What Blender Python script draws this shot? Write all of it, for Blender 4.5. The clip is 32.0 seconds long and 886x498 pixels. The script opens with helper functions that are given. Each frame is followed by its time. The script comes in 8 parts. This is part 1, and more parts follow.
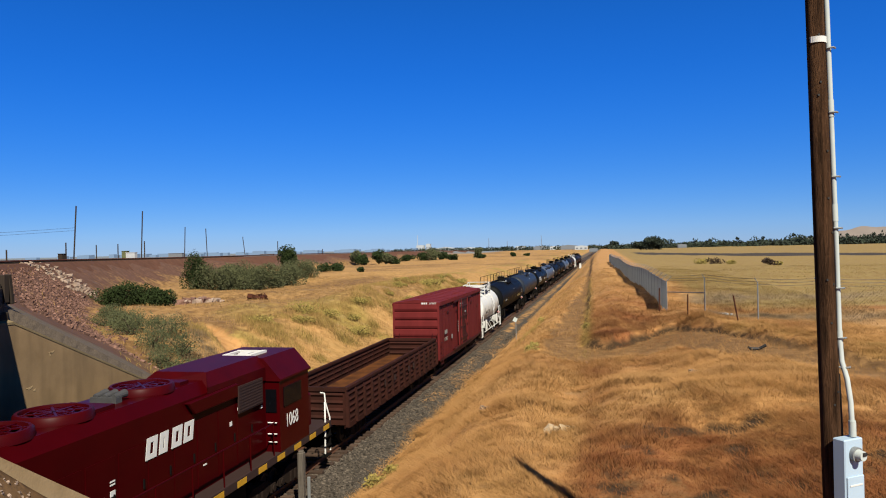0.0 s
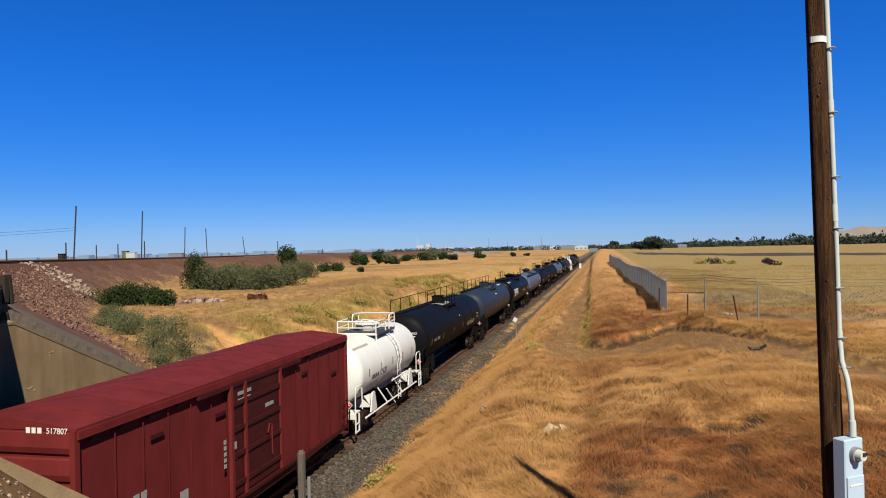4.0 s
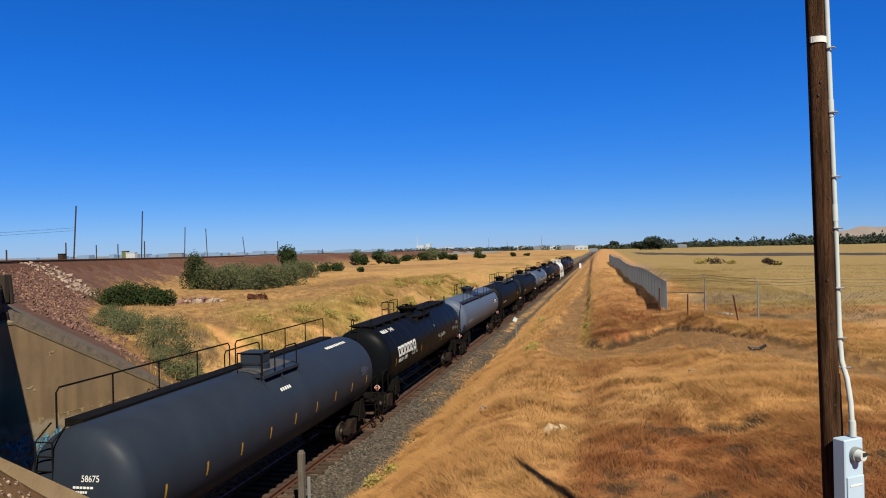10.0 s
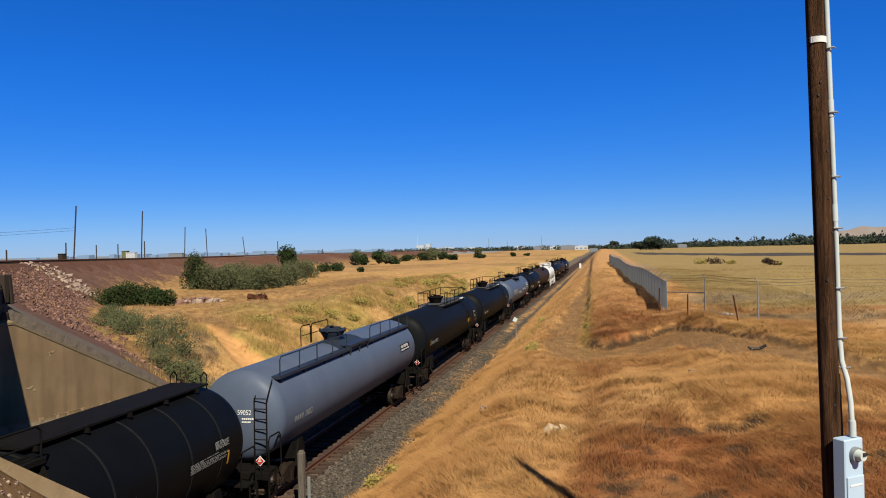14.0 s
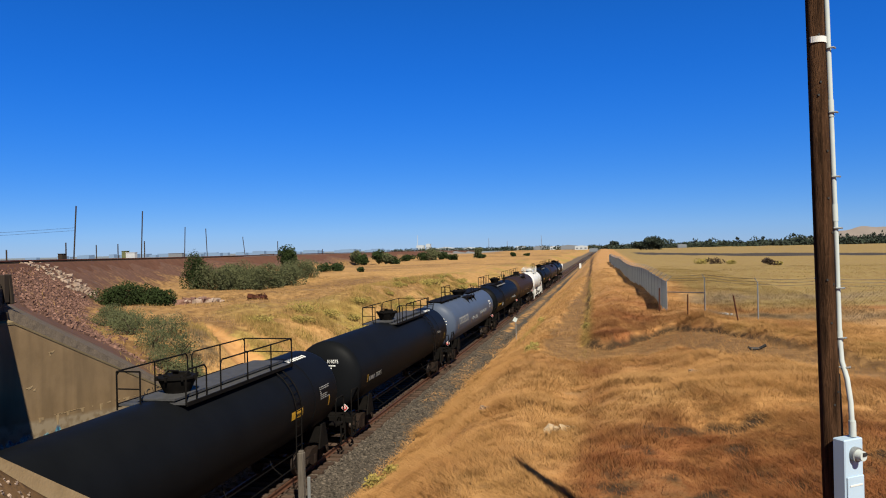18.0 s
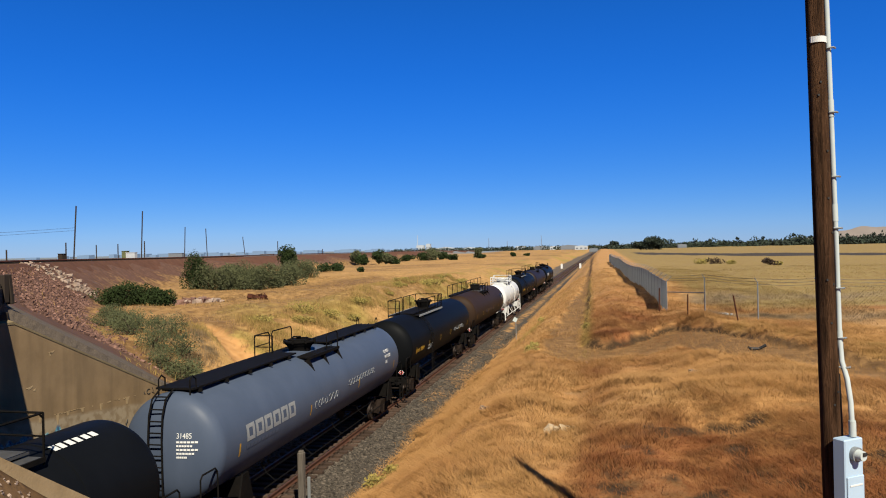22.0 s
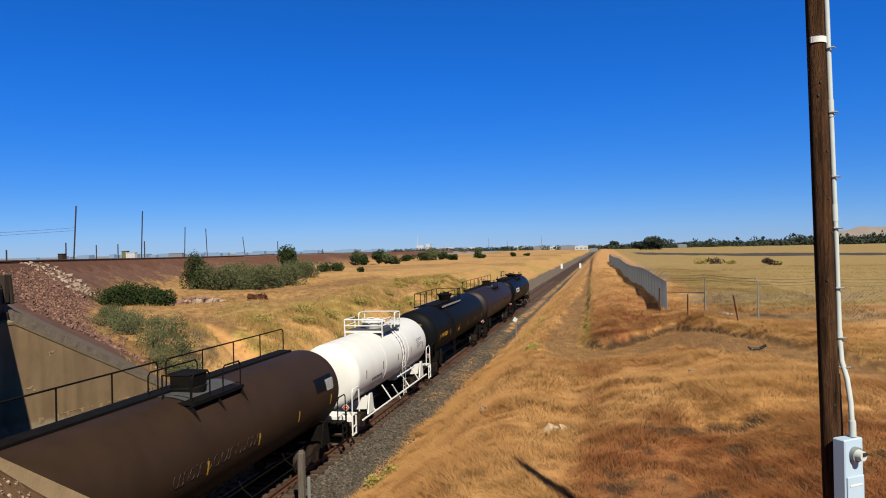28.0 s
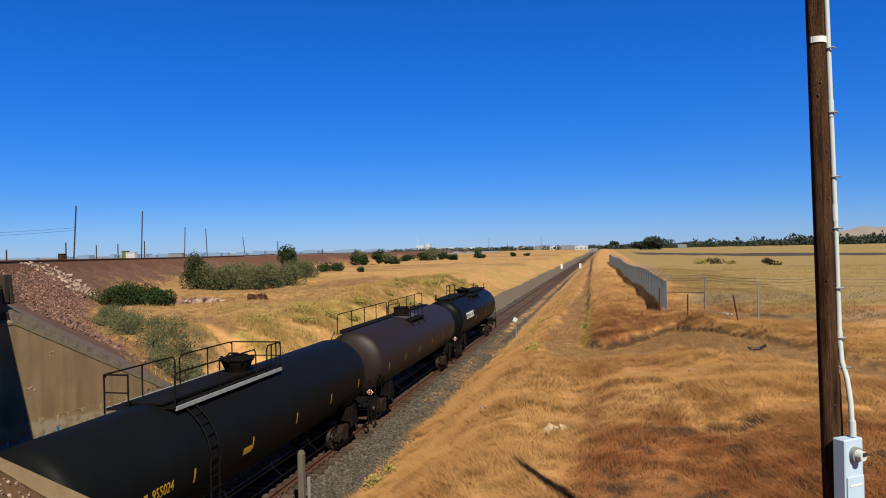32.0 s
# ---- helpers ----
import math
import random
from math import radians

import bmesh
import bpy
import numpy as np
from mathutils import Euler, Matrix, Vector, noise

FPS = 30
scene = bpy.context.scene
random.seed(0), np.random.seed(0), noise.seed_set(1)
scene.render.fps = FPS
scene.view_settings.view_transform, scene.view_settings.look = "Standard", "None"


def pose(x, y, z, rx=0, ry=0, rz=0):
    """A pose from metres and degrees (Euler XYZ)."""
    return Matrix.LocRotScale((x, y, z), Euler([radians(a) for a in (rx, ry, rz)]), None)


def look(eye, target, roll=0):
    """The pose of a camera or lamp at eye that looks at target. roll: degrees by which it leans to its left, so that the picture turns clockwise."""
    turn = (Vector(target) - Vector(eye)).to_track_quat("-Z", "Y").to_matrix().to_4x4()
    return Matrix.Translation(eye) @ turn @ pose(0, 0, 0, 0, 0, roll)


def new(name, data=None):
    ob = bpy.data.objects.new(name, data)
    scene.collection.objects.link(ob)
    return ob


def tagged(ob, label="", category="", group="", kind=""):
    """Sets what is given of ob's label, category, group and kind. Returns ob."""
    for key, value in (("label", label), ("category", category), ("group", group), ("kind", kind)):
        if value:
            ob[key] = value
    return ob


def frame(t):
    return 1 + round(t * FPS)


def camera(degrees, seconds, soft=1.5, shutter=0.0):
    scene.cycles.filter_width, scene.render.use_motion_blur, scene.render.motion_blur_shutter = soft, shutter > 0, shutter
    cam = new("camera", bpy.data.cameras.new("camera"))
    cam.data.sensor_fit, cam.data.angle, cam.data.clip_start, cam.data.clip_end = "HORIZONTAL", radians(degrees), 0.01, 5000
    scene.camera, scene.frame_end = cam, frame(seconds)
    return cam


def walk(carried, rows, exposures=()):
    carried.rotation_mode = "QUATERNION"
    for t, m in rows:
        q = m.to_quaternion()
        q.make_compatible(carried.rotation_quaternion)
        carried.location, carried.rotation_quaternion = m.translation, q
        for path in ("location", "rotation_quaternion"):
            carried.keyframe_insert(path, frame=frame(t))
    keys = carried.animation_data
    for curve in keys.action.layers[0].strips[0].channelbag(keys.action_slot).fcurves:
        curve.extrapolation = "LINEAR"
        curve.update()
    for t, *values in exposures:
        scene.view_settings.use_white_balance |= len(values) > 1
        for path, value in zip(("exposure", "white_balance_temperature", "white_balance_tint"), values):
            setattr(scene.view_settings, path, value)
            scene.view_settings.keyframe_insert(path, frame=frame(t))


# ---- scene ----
# X: right of the track, Y: along the track away from the bridge, Z: up from the rail tops.
TRACK_X = -11.5
cam = camera(62.4, 32.0, soft=1.05)
EYE = Vector((0.0, 0.0, 7.866))
YAW, PITCH = radians(12.52), radians(-0.062)
AIM = EYE + Vector((-math.sin(YAW), math.cos(YAW), math.tan(PITCH)))
walk(cam, [(0, look(EYE, AIM, -1.246)), (32, look(EYE, AIM, -1.246))])

# ---------- light ----------
SUN_DIR = Vector((-0.49, 0.87, -1.02)).normalized()
world = bpy.data.worlds.new("world")
scene.world = world
world.use_nodes = True
wn = world.node_tree.nodes
wl = world.node_tree.links
sky = wn.new("ShaderNodeTexSky")
sky.sky_type = "NISHITA"
sky.sun_disc = False
sky.sun_elevation = math.asin(-SUN_DIR.z)
sky.sun_rotation = math.atan2(-SUN_DIR.x, -SUN_DIR.y)
sky.altitude = 1500
sky.air_density = 1.0
sky.dust_density = 0.1
sky.ozone_density = 6.0
grade = wn.new("ShaderNodeHueSaturation")
grade.inputs["Saturation"].default_value = 1.38
wl.new(sky.outputs[0], grade.inputs["Color"])
tint = wn.new("ShaderNodeMix")
tint.data_type, tint.blend_type = "RGBA", "MULTIPLY"
tint.inputs["Factor"].default_value = 1.0
tint.inputs["B"].default_value = (0.48, 0.75, 1.29, 1)
wl.new(grade.outputs[0], tint.inputs["A"])
even = wn.new("ShaderNodeMix")
even.data_type = "RGBA"
even.inputs["Factor"].default_value = 0.4
even.inputs["B"].default_value = (0.60, 2.70, 8.1, 1)
wl.new(tint.outputs["Result"], even.inputs["A"])
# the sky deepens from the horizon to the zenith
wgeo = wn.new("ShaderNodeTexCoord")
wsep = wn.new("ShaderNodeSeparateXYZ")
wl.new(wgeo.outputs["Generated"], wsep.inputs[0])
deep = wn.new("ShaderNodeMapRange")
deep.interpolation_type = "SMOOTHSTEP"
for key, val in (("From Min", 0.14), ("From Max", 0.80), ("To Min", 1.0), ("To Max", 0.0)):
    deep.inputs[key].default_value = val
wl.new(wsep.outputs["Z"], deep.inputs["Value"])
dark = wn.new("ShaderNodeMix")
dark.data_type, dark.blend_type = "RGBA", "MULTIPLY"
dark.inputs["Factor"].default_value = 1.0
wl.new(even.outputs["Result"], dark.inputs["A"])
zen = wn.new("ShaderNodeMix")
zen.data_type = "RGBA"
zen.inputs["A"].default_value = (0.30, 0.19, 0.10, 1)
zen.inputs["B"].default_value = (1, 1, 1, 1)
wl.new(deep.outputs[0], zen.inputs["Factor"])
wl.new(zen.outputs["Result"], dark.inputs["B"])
# pale and hazy low down, a purer blue higher up
rise = wn.new("ShaderNodeMapRange")
rise.interpolation_type = "SMOOTHSTEP"
for key, val in (("From Min", -0.06), ("From Max", 0.34), ("To Min", 0.0), ("To Max", 1.0)):
    rise.inputs[key].default_value = val
wl.new(wsep.outputs["Z"], rise.inputs["Value"])
haze = wn.new("ShaderNodeMix")
haze.data_type = "RGBA"
haze.inputs["A"].default_value = (1.45, 1.06, 0.88, 1)
haze.inputs["B"].default_value = (0.44, 0.88, 1.04, 1)
wl.new(rise.outputs[0], haze.inputs["Factor"])
hazed = wn.new("ShaderNodeMix")
hazed.data_type, hazed.blend_type = "RGBA", "MULTIPLY"
hazed.inputs["Factor"].default_value = 1.0
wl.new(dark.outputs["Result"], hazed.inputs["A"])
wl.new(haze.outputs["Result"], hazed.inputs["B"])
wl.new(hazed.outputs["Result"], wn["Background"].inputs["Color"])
wn["Background"].inputs["Strength"].default_value = 0.0478
sun = new("sun", bpy.data.lights.new("sun", "SUN"))
sun.data.energy = 5.0
sun.data.angle = radians(0.55)
sun.data.color = (1.0, 0.925, 0.76)
sun.matrix_world = look((0, 0, 60), Vector((0, 0, 60)) + SUN_DIR)
scene.view_settings.exposure = 1.0


# ---------- materials ----------
def mat(name, color, rough=0.6, metal=0.0, color2=None, scale=3.0, amount=0.5, bump=0.0, bump_scale=40.0,
        stretch=(1, 1, 1), spec=0.2, detail=5.0, island=0.0, objvar=0.0):
    """Principled material, two scales of noise between color and color2, bump, spread per island or per object."""
    m = bpy.data.materials.new(name)
    m.use_nodes = True
    nt = m.node_tree
    n, l = nt.nodes, nt.links
    b = n["Principled BSDF"]
    b.inputs["Roughness"].default_value = rough
    b.inputs["Metallic"].default_value = metal
    b.inputs["Specular IOR Level"].default_value = spec
    tc = n.new("ShaderNodeTexCoord")
    mp = n.new("ShaderNodeMapping")
    mp.inputs["Scale"].default_value = stretch
    l.new(tc.outputs["Object"], mp.inputs["Vector"])
    c2 = color2 or tuple(c * 0.6 for c in color)
    n1 = n.new("ShaderNodeTexNoise")
    n1.inputs["Scale"].default_value = scale
    n1.inputs["Detail"].default_value = detail
    n1.inputs["Roughness"].default_value = 0.62
    l.new(mp.outputs[0], n1.inputs["Vector"])
    ramp = n.new("ShaderNodeMapRange")
    ramp.inputs["From Min"].default_value = 0.5 - 0.22
    ramp.inputs["From Max"].default_value = 0.5 + 0.22
    ramp.inputs["To Max"].default_value = amount
    l.new(n1.outputs["Fac"], ramp.inputs["Value"])
    mix = n.new("ShaderNodeMix")
    mix.data_type = "RGBA"
    mix.inputs["A"].default_value = (*color, 1)
    mix.inputs["B"].default_value = (*c2, 1)
    l.new(ramp.outputs[0], mix.inputs["Factor"])
    out = mix.outputs["Result"]
    if island or objvar:
        src = n.new("ShaderNodeNewGeometry").outputs["Random Per Island"] if island else n.new("ShaderNodeObjectInfo").outputs["Random"]
        mr = n.new("ShaderNodeMapRange")
        k = island or objvar
        mr.inputs["To Min"].default_value = 1 - k
        mr.inputs["To Max"].default_value = 1 + k
        l.new(src, mr.inputs["Value"])
        hv = n.new("ShaderNodeHueSaturation")
        l.new(mr.outputs[0], hv.inputs["Value"])
        l.new(out, hv.inputs["Color"])
        out = hv.outputs[0]
    l.new(out, b.inputs["Base Color"])
    if bump:
        n2 = n.new("ShaderNodeTexNoise")
        n2.inputs["Scale"].default_value = bump_scale
        n2.inputs["Detail"].default_value = 4
        l.new(mp.outputs[0], n2.inputs["Vector"])
        bp = n.new("ShaderNodeBump")
        bp.inputs["Strength"].default_value = bump
        bp.inputs["Distance"].default_value = 0.05
        l.new(n2.outputs["Fac"], bp.inputs["Height"])
        l.new(bp.outputs[0], b.inputs["Normal"])
    return m


M_LOCO = mat("loco_red_paint", (0.030, 0.0005, 0.0012), 0.30, spec=0.05, color2=(0.021, 0.0005, 0.001), scale=1.2, amount=0.7)
M_LOCO_ROOF = mat("loco_faded_red", (0.036, 0.001, 0.0018), 0.42, spec=0.05, color2=(0.022, 0.001, 0.002), scale=1.5, amount=0.9)
M_BOX = mat("boxcar_oxide_red", (0.108, 0.0155, 0.0155), 0.65, spec=0.05, color2=(0.066, 0.0095, 0.0095), scale=1.3, amount=0.9, stretch=(1, 1, 0.35))
M_BOX_DARK = mat("boxcar_dirty_red", (0.0407, 0.0043, 0.0049), 0.6, spec=0.15, color2=(0.019, 0.0033, 0.0033), scale=1.8, amount=0.9)
M_GON = mat("gondola_brown", (0.034, 0.0105, 0.0075), 0.8, color2=(0.014, 0.0065, 0.005), scale=1.5, amount=0.9, bump=0.2, spec=0.06)
M_RUSTFLOOR = mat("rusty_floor", (0.1086, 0.038, 0.0097), 0.9, spec=0.1, color2=(0.019, 0.0076, 0.0049), scale=0.9, amount=1.0, bump=0.3)
M_WHITE = mat("white_tank_paint", (0.47, 0.475, 0.47), 0.45, spec=0.25, color2=(0.36, 0.35, 0.32), scale=0.9, amount=0.5, stretch=(1, 1, 0.3))
M_BLACK = mat("black_tank_paint", (0.0026, 0.0029, 0.0036), 0.40, color2=(0.0038, 0.0044, 0.0056), scale=0.8, amount=0.8, stretch=(1, 1, 0.4), spec=0.03)
M_BLACK2 = mat("satin_black_tank_paint", (0.0035, 0.0039, 0.0047), 0.5, color2=(0.0054, 0.006, 0.0072), scale=0.8, amount=0.8, stretch=(1, 1, 0.4), spec=0.03)
M_BLACK3 = mat("faded_black_tank_paint", (0.0042, 0.0047, 0.0054), 0.5, color2=(0.0030, 0.0033, 0.0038), scale=0.8, amount=0.8, stretch=(1, 1, 0.4), spec=0.03)
M_GREYD = mat("dark_grey_tank_paint", (0.0180, 0.0232, 0.0340), 0.45, spec=0.06, color2=(0.0120, 0.0158, 0.0245), scale=0.8, amount=0.8, stretch=(1, 1, 0.4))
M_GREYL = mat("light_grey_tank_paint", (0.058, 0.073, 0.107), 0.45, spec=0.10, color2=(0.041, 0.053, 0.081), scale=0.8, amount=0.8, stretch=(1, 1, 0.4))
M_GREYM = mat("mid_grey_tank_paint", (0.052, 0.066, 0.098), 0.45, spec=0.10, color2=(0.036, 0.048, 0.074), scale=0.8, amount=0.8, stretch=(1, 1, 0.4))
M_BROWN = mat("weathered_brown_tank", (0.026, 0.0150, 0.0092), 0.55, spec=0.05, color2=(0.017, 0.0105, 0.0068), scale=0.9, amount=0.9, stretch=(1, 1, 0.4))
M_BROWN2 = mat("dark_brown_tank", (0.012, 0.0065, 0.0054), 0.55, spec=0.2, color2=(0.0097, 0.007, 0.0065), scale=0.9, amount=0.9, stretch=(1, 1, 0.4))
M_BAND = mat("scuffed_black_band", (0.0105, 0.0110, 0.0125), 0.6, color2=(0.006, 0.0063, 0.007), scale=6, amount=0.9, spec=0.04)
M_STEEL_BLK = mat("black_steel", (0.0032, 0.0032, 0.0032), 0.7, color2=(0.008, 0.0065, 0.0055), scale=4, amount=0.8, spec=0.04)
M_GRATE = mat("grey_grating", (0.0489, 0.0489, 0.0516), 0.65, color2=(0.0271, 0.0271, 0.0283), scale=5, amount=0.8)
M_TRUCK = mat("grimy_cast_iron", (0.0097, 0.007, 0.006), 0.8, color2=(0.019, 0.0124, 0.0092), scale=5, amount=0.9, bump=0.2, spec=0.05)
M_WHEEL = mat("wheel_steel", (0.0325, 0.0244, 0.0206), 0.55, metal=0.5, color2=(0.0163, 0.0109, 0.0097), scale=6)
M_YELLOW = mat("yellow_stripe", (0.3619, 0.2018, 0.0174), 0.5, color2=(0.2506, 0.1322, 0.0139), scale=8, amount=0.6)
M_LETTER = mat("white_lettering", (0.50, 0.50, 0.49), 0.6, color2=(0.36, 0.36, 0.34), scale=8, amount=0.5)
M_LETTER_DIM = mat("worn_lettering", (0.21, 0.21, 0.20), 0.7, color2=(0.13, 0.13, 0.125), scale=8, amount=0.6)
M_LETTER_BLK = mat("black_lettering", (0.02, 0.02, 0.02), 0.6)
M_GREYPANEL = mat("grey_panel", (0.0244, 0.013, 0.0114), 0.7, color2=(0.0163, 0.0087, 0.0076), scale=6)
M_GLASS = mat("dark_window_glass", (0.002, 0.002, 0.003), 0.08, spec=0.1, color2=(0.003, 0.003, 0.004))
M_RED = mat("placard_red", (0.2986, 0.0163, 0.0163), 0.5, color2=(0.228, 0.0163, 0.0163))
M_RAIL = mat("rail_steel", (0.0868, 0.0407, 0.0244), 0.55, metal=0.3, color2=(0.0543, 0.0244, 0.0163), scale=3, amount=0.8)
M_TIE = mat("weathered_tie", (0.0597, 0.0353, 0.0228), 0.9, color2=(0.0298, 0.0206, 0.0163), scale=3, amount=0.9, bump=0.4, stretch=(1, 6, 6), objvar=0.35)
M_CONC = mat("weathered_concrete", (0.175, 0.135, 0.078), 0.9, color2=(0.095, 0.072, 0.042), scale=0.9, amount=0.9, bump=0.25, bump_scale=14, spec=0.05)
M_CONC_L = mat("pale_concrete", (0.2986, 0.2172, 0.1221), 0.9, color2=(0.1954, 0.1357, 0.0706), scale=2.6, amount=0.9, bump=0.12, bump_scale=30)
M_POLE = mat("weathered_pole_wood", (0.098, 0.050, 0.026), 0.9, spec=0.05, color2=(0.009, 0.005, 0.003), scale=3.4, amount=1.0, bump=0.9, bump_scale=24, stretch=(7, 7, 0.35))
M_PVC = mat("grey_pvc_conduit", (0.348, 0.3828, 0.3758), 0.45, color2=(0.2645, 0.2923, 0.2854), scale=4, amount=0.5)
M_BOXMETAL = mat("galvanised_box", (0.3132, 0.4037, 0.5011), 0.45, metal=0.1, color2=(0.2645, 0.348, 0.4385), scale=3, amount=0.5)
M_GALV = mat("galvanised_steel", (0.2063, 0.2172, 0.2225), 0.5, metal=0.4, color2=(0.1411, 0.1466, 0.152), scale=6)
M_SLAT = mat("grey_fence_slat", (0.46, 0.48, 0.47), 0.6, color2=(0.36, 0.38, 0.38), scale=4, amount=0.8, objvar=0.15)
M_DARKWOOD = mat("dark_wood", (0.0271, 0.019, 0.0136), 0.9, color2=(0.0109, 0.0082, 0.0065), scale=4, stretch=(6, 6, 0.5))
M_RUST = mat("rusted_steel", (0.0652, 0.019, 0.0082), 0.85, color2=(0.0271, 0.0097, 0.0054), scale=3, amount=0.9, bump=0.3)
M_ROCK = mat("pinkish_rubble", (0.185, 0.105, 0.082), 0.9, color2=(0.065, 0.036, 0.028), scale=3, amount=0.9, bump=0.4, island=0.5, spec=0.05)
M_ROCKW = mat("pale_rubble", (0.26, 0.20, 0.16), 0.9, color2=(0.14, 0.095, 0.072), scale=3, amount=0.9, bump=0.4, island=0.35)
M_STONEW = mat("tan_field_stone", (0.3366, 0.2552, 0.1629), 0.9, color2=(0.2443, 0.1737, 0.1032), scale=3, amount=0.8, bump=0.3)
M_LEAF = mat("dark_green_leaves", (0.020, 0.030, 0.0095), 0.7, spec=0.06, color2=(0.011, 0.017, 0.0055), scale=1.5, amount=0.9, island=0.3)
M_LEAF2 = mat("grey_green_leaves", (0.066, 0.070, 0.033), 0.7, spec=0.08, color2=(0.032, 0.036, 0.017), scale=1.5, amount=0.9, island=0.25)
M_LEAF3 = mat("dry_olive_weeds", (0.24, 0.185, 0.052), 0.7, spec=0.15, color2=(0.15, 0.118, 0.03), scale=1.5, amount=0.9, island=0.2)
M_WIRE = mat("dull_fence_wire", (0.11, 0.095, 0.075), 0.6, metal=0.3, color2=(0.07, 0.055, 0.04), scale=6)
M_BARK = mat("bark", (0.038, 0.0244, 0.0163), 0.9, color2=(0.0218, 0.0141, 0.0097), scale=5, bump=0.4)
M_STONE = mat("ballast_stone", (0.076, 0.0625, 0.0489), 0.9, color2=(0.0353, 0.0283, 0.0228), scale=2, amount=0.8, island=0.7)
M_FARWHITE = mat("far_white_wall", (0.33, 0.35, 0.37), 0.7)
# wall blue drawn towards the horizon sky in place of real haze
M_TOWN = mat("hazy_town_wall", (0.13, 0.19, 0.28), 0.8, color2=(0.11, 0.165, 0.25), scale=0.05)
M_FARGREY = mat("far_grey_wall", (0.1357, 0.1466, 0.1629), 0.8)
M_POSTWOOD = mat("grey_post_wood", (0.105, 0.090, 0.074), 0.9, color2=(0.045, 0.037, 0.030), scale=3, amount=0.9, bump=0.4, stretch=(6, 6, 0.5))
M_SCRAWL = mat("faded_tan_spray", (0.17, 0.12, 0.05), 0.65, color2=(0.09, 0.068, 0.035), scale=5, amount=0.8)
M_LOGO = mat("weathered_pale_logo", (0.20, 0.205, 0.205), 0.6, color2=(0.13, 0.135, 0.14), scale=5, amount=0.8)


def upward(material, k):
    """Leans the shading normals of small leaves upward, so that a crown reads as one soft mass."""
    n, l = material.node_tree.nodes, material.node_tree.links
    src = n.new("ShaderNodeNewGeometry").outputs["Normal"]
    for op, val in (("SCALE", k), ("ADD", (0, 0, 1)), ("NORMALIZE", None)):
        v = n.new("ShaderNodeVectorMath")
        v.operation = op
        if op == "SCALE":
            v.inputs["Scale"].default_value = val
        elif op == "ADD":
            v.inputs[1].default_value = val
        l.new(src, v.inputs[0])
        src = v.outputs[0]
    l.new(src, n["Principled BSDF"].inputs["Normal"])


for _leaf, _k in ((M_LEAF, 2.2), (M_LEAF2, 2.0), (M_LEAF3, 0.8)):
    upward(_leaf, _k)
_n, _l = M_SLAT.node_tree.nodes, M_SLAT.node_tree.links
_t = _n.new("ShaderNodeBsdfTranslucent")
_t.inputs["Color"].default_value = (0.46, 0.48, 0.46, 1)
_m = _n.new("ShaderNodeMixShader")
_m.inputs["Fac"].default_value = 0.78
_l.new(_n["Principled BSDF"].outputs[0], _m.inputs[1])
_l.new(_t.outputs[0], _m.inputs[2])
_l.new(_m.outputs[0], _n["Material Output"].inputs["Surface"])


# ---------- small building tools ----------
def box(bm, c, s, rz=0.0, rx=0.0, ry=0.0):
    m = Matrix.Translation(c) @ Euler((rx, ry, rz)).to_matrix().to_4x4() @ Matrix.Diagonal((*s, 1))
    return bmesh.ops.create_cube(bm, size=1.0, matrix=m)["verts"]


def cyl(bm, a, b, r, seg=12, r2=None):
    a, b = Vector(a), Vector(b)
    d = b - a
    m = Matrix.Translation((a + b) / 2) @ d.to_track_quat("Z", "Y").to_matrix().to_4x4()
    return bmesh.ops.create_cone(bm, cap_ends=True, segments=seg, radius1=r, radius2=r if r2 is None else r2, depth=d.length, matrix=m)["verts"]


def tube(bm, pts, r=0.022, seg=6):
    """A bent pipe through pts."""
    pts = [Vector(p) for p in pts]
    rings = []
    for i, p in enumerate(pts):
        d = (pts[min(i + 1, len(pts) - 1)] - pts[max(i - 1, 0)]).normalized()
        q = d.to_track_quat("Z", "Y").to_matrix()
        rings.append([bm.verts.new(p + q @ Vector((r * math.cos(a), r * math.sin(a), 0))) for a in (2 * math.pi * k / seg for k in range(seg))])
    for a, b in zip(rings, rings[1:]):
        for k in range(seg):
            bm.faces.new((a[k], a[(k + 1) % seg], b[(k + 1) % seg], b[k]))
    bm.faces.new(rings[0][::-1])
    bm.faces.new(rings[-1])


def lathe(bm, prof, seg=48, center=(0, 0), axis="Y"):
    """Turns (along, radius) pairs round the car's long axis, or round Z."""
    rings = []
    for a, r in prof:
        ring = []
        for k in range(seg):
            t = 2 * math.pi * k / seg
            if axis == "Y":
                p = (center[0] + r * math.sin(t), a, center[1] + r * math.cos(t))
            else:
                p = (center[0] + r * math.cos(t), center[1] + r * math.sin(t), a)
            ring.append(bm.verts.new(p))
        rings.append(ring)
    for a, b in zip(rings, rings[1:]):
        for k in range(seg):
            bm.faces.new((a[k], b[k], b[(k + 1) % seg], a[(k + 1) % seg]))
    bm.faces.new(rings[0])
    bm.faces.new(rings[-1][::-1])


def prism(bm, poly, a, b, axis="X"):
    """A flat outline pushed from a to b along an axis."""
    def at(p, q, v):
        return (v, p, q) if axis == "X" else ((p, v, q) if axis == "Y" else (p, q, v))
    f = [bm.verts.new(at(p, q, a)) for p, q in poly]
    g = [bm.verts.new(at(p, q, b)) for p, q in poly]
    n = len(poly)
    bm.faces.new(f)
    bm.faces.new(g[::-1])
    for i in range(n):
        bm.faces.new((f[i], g[i], g[(i + 1) % n], f[(i + 1) % n]))


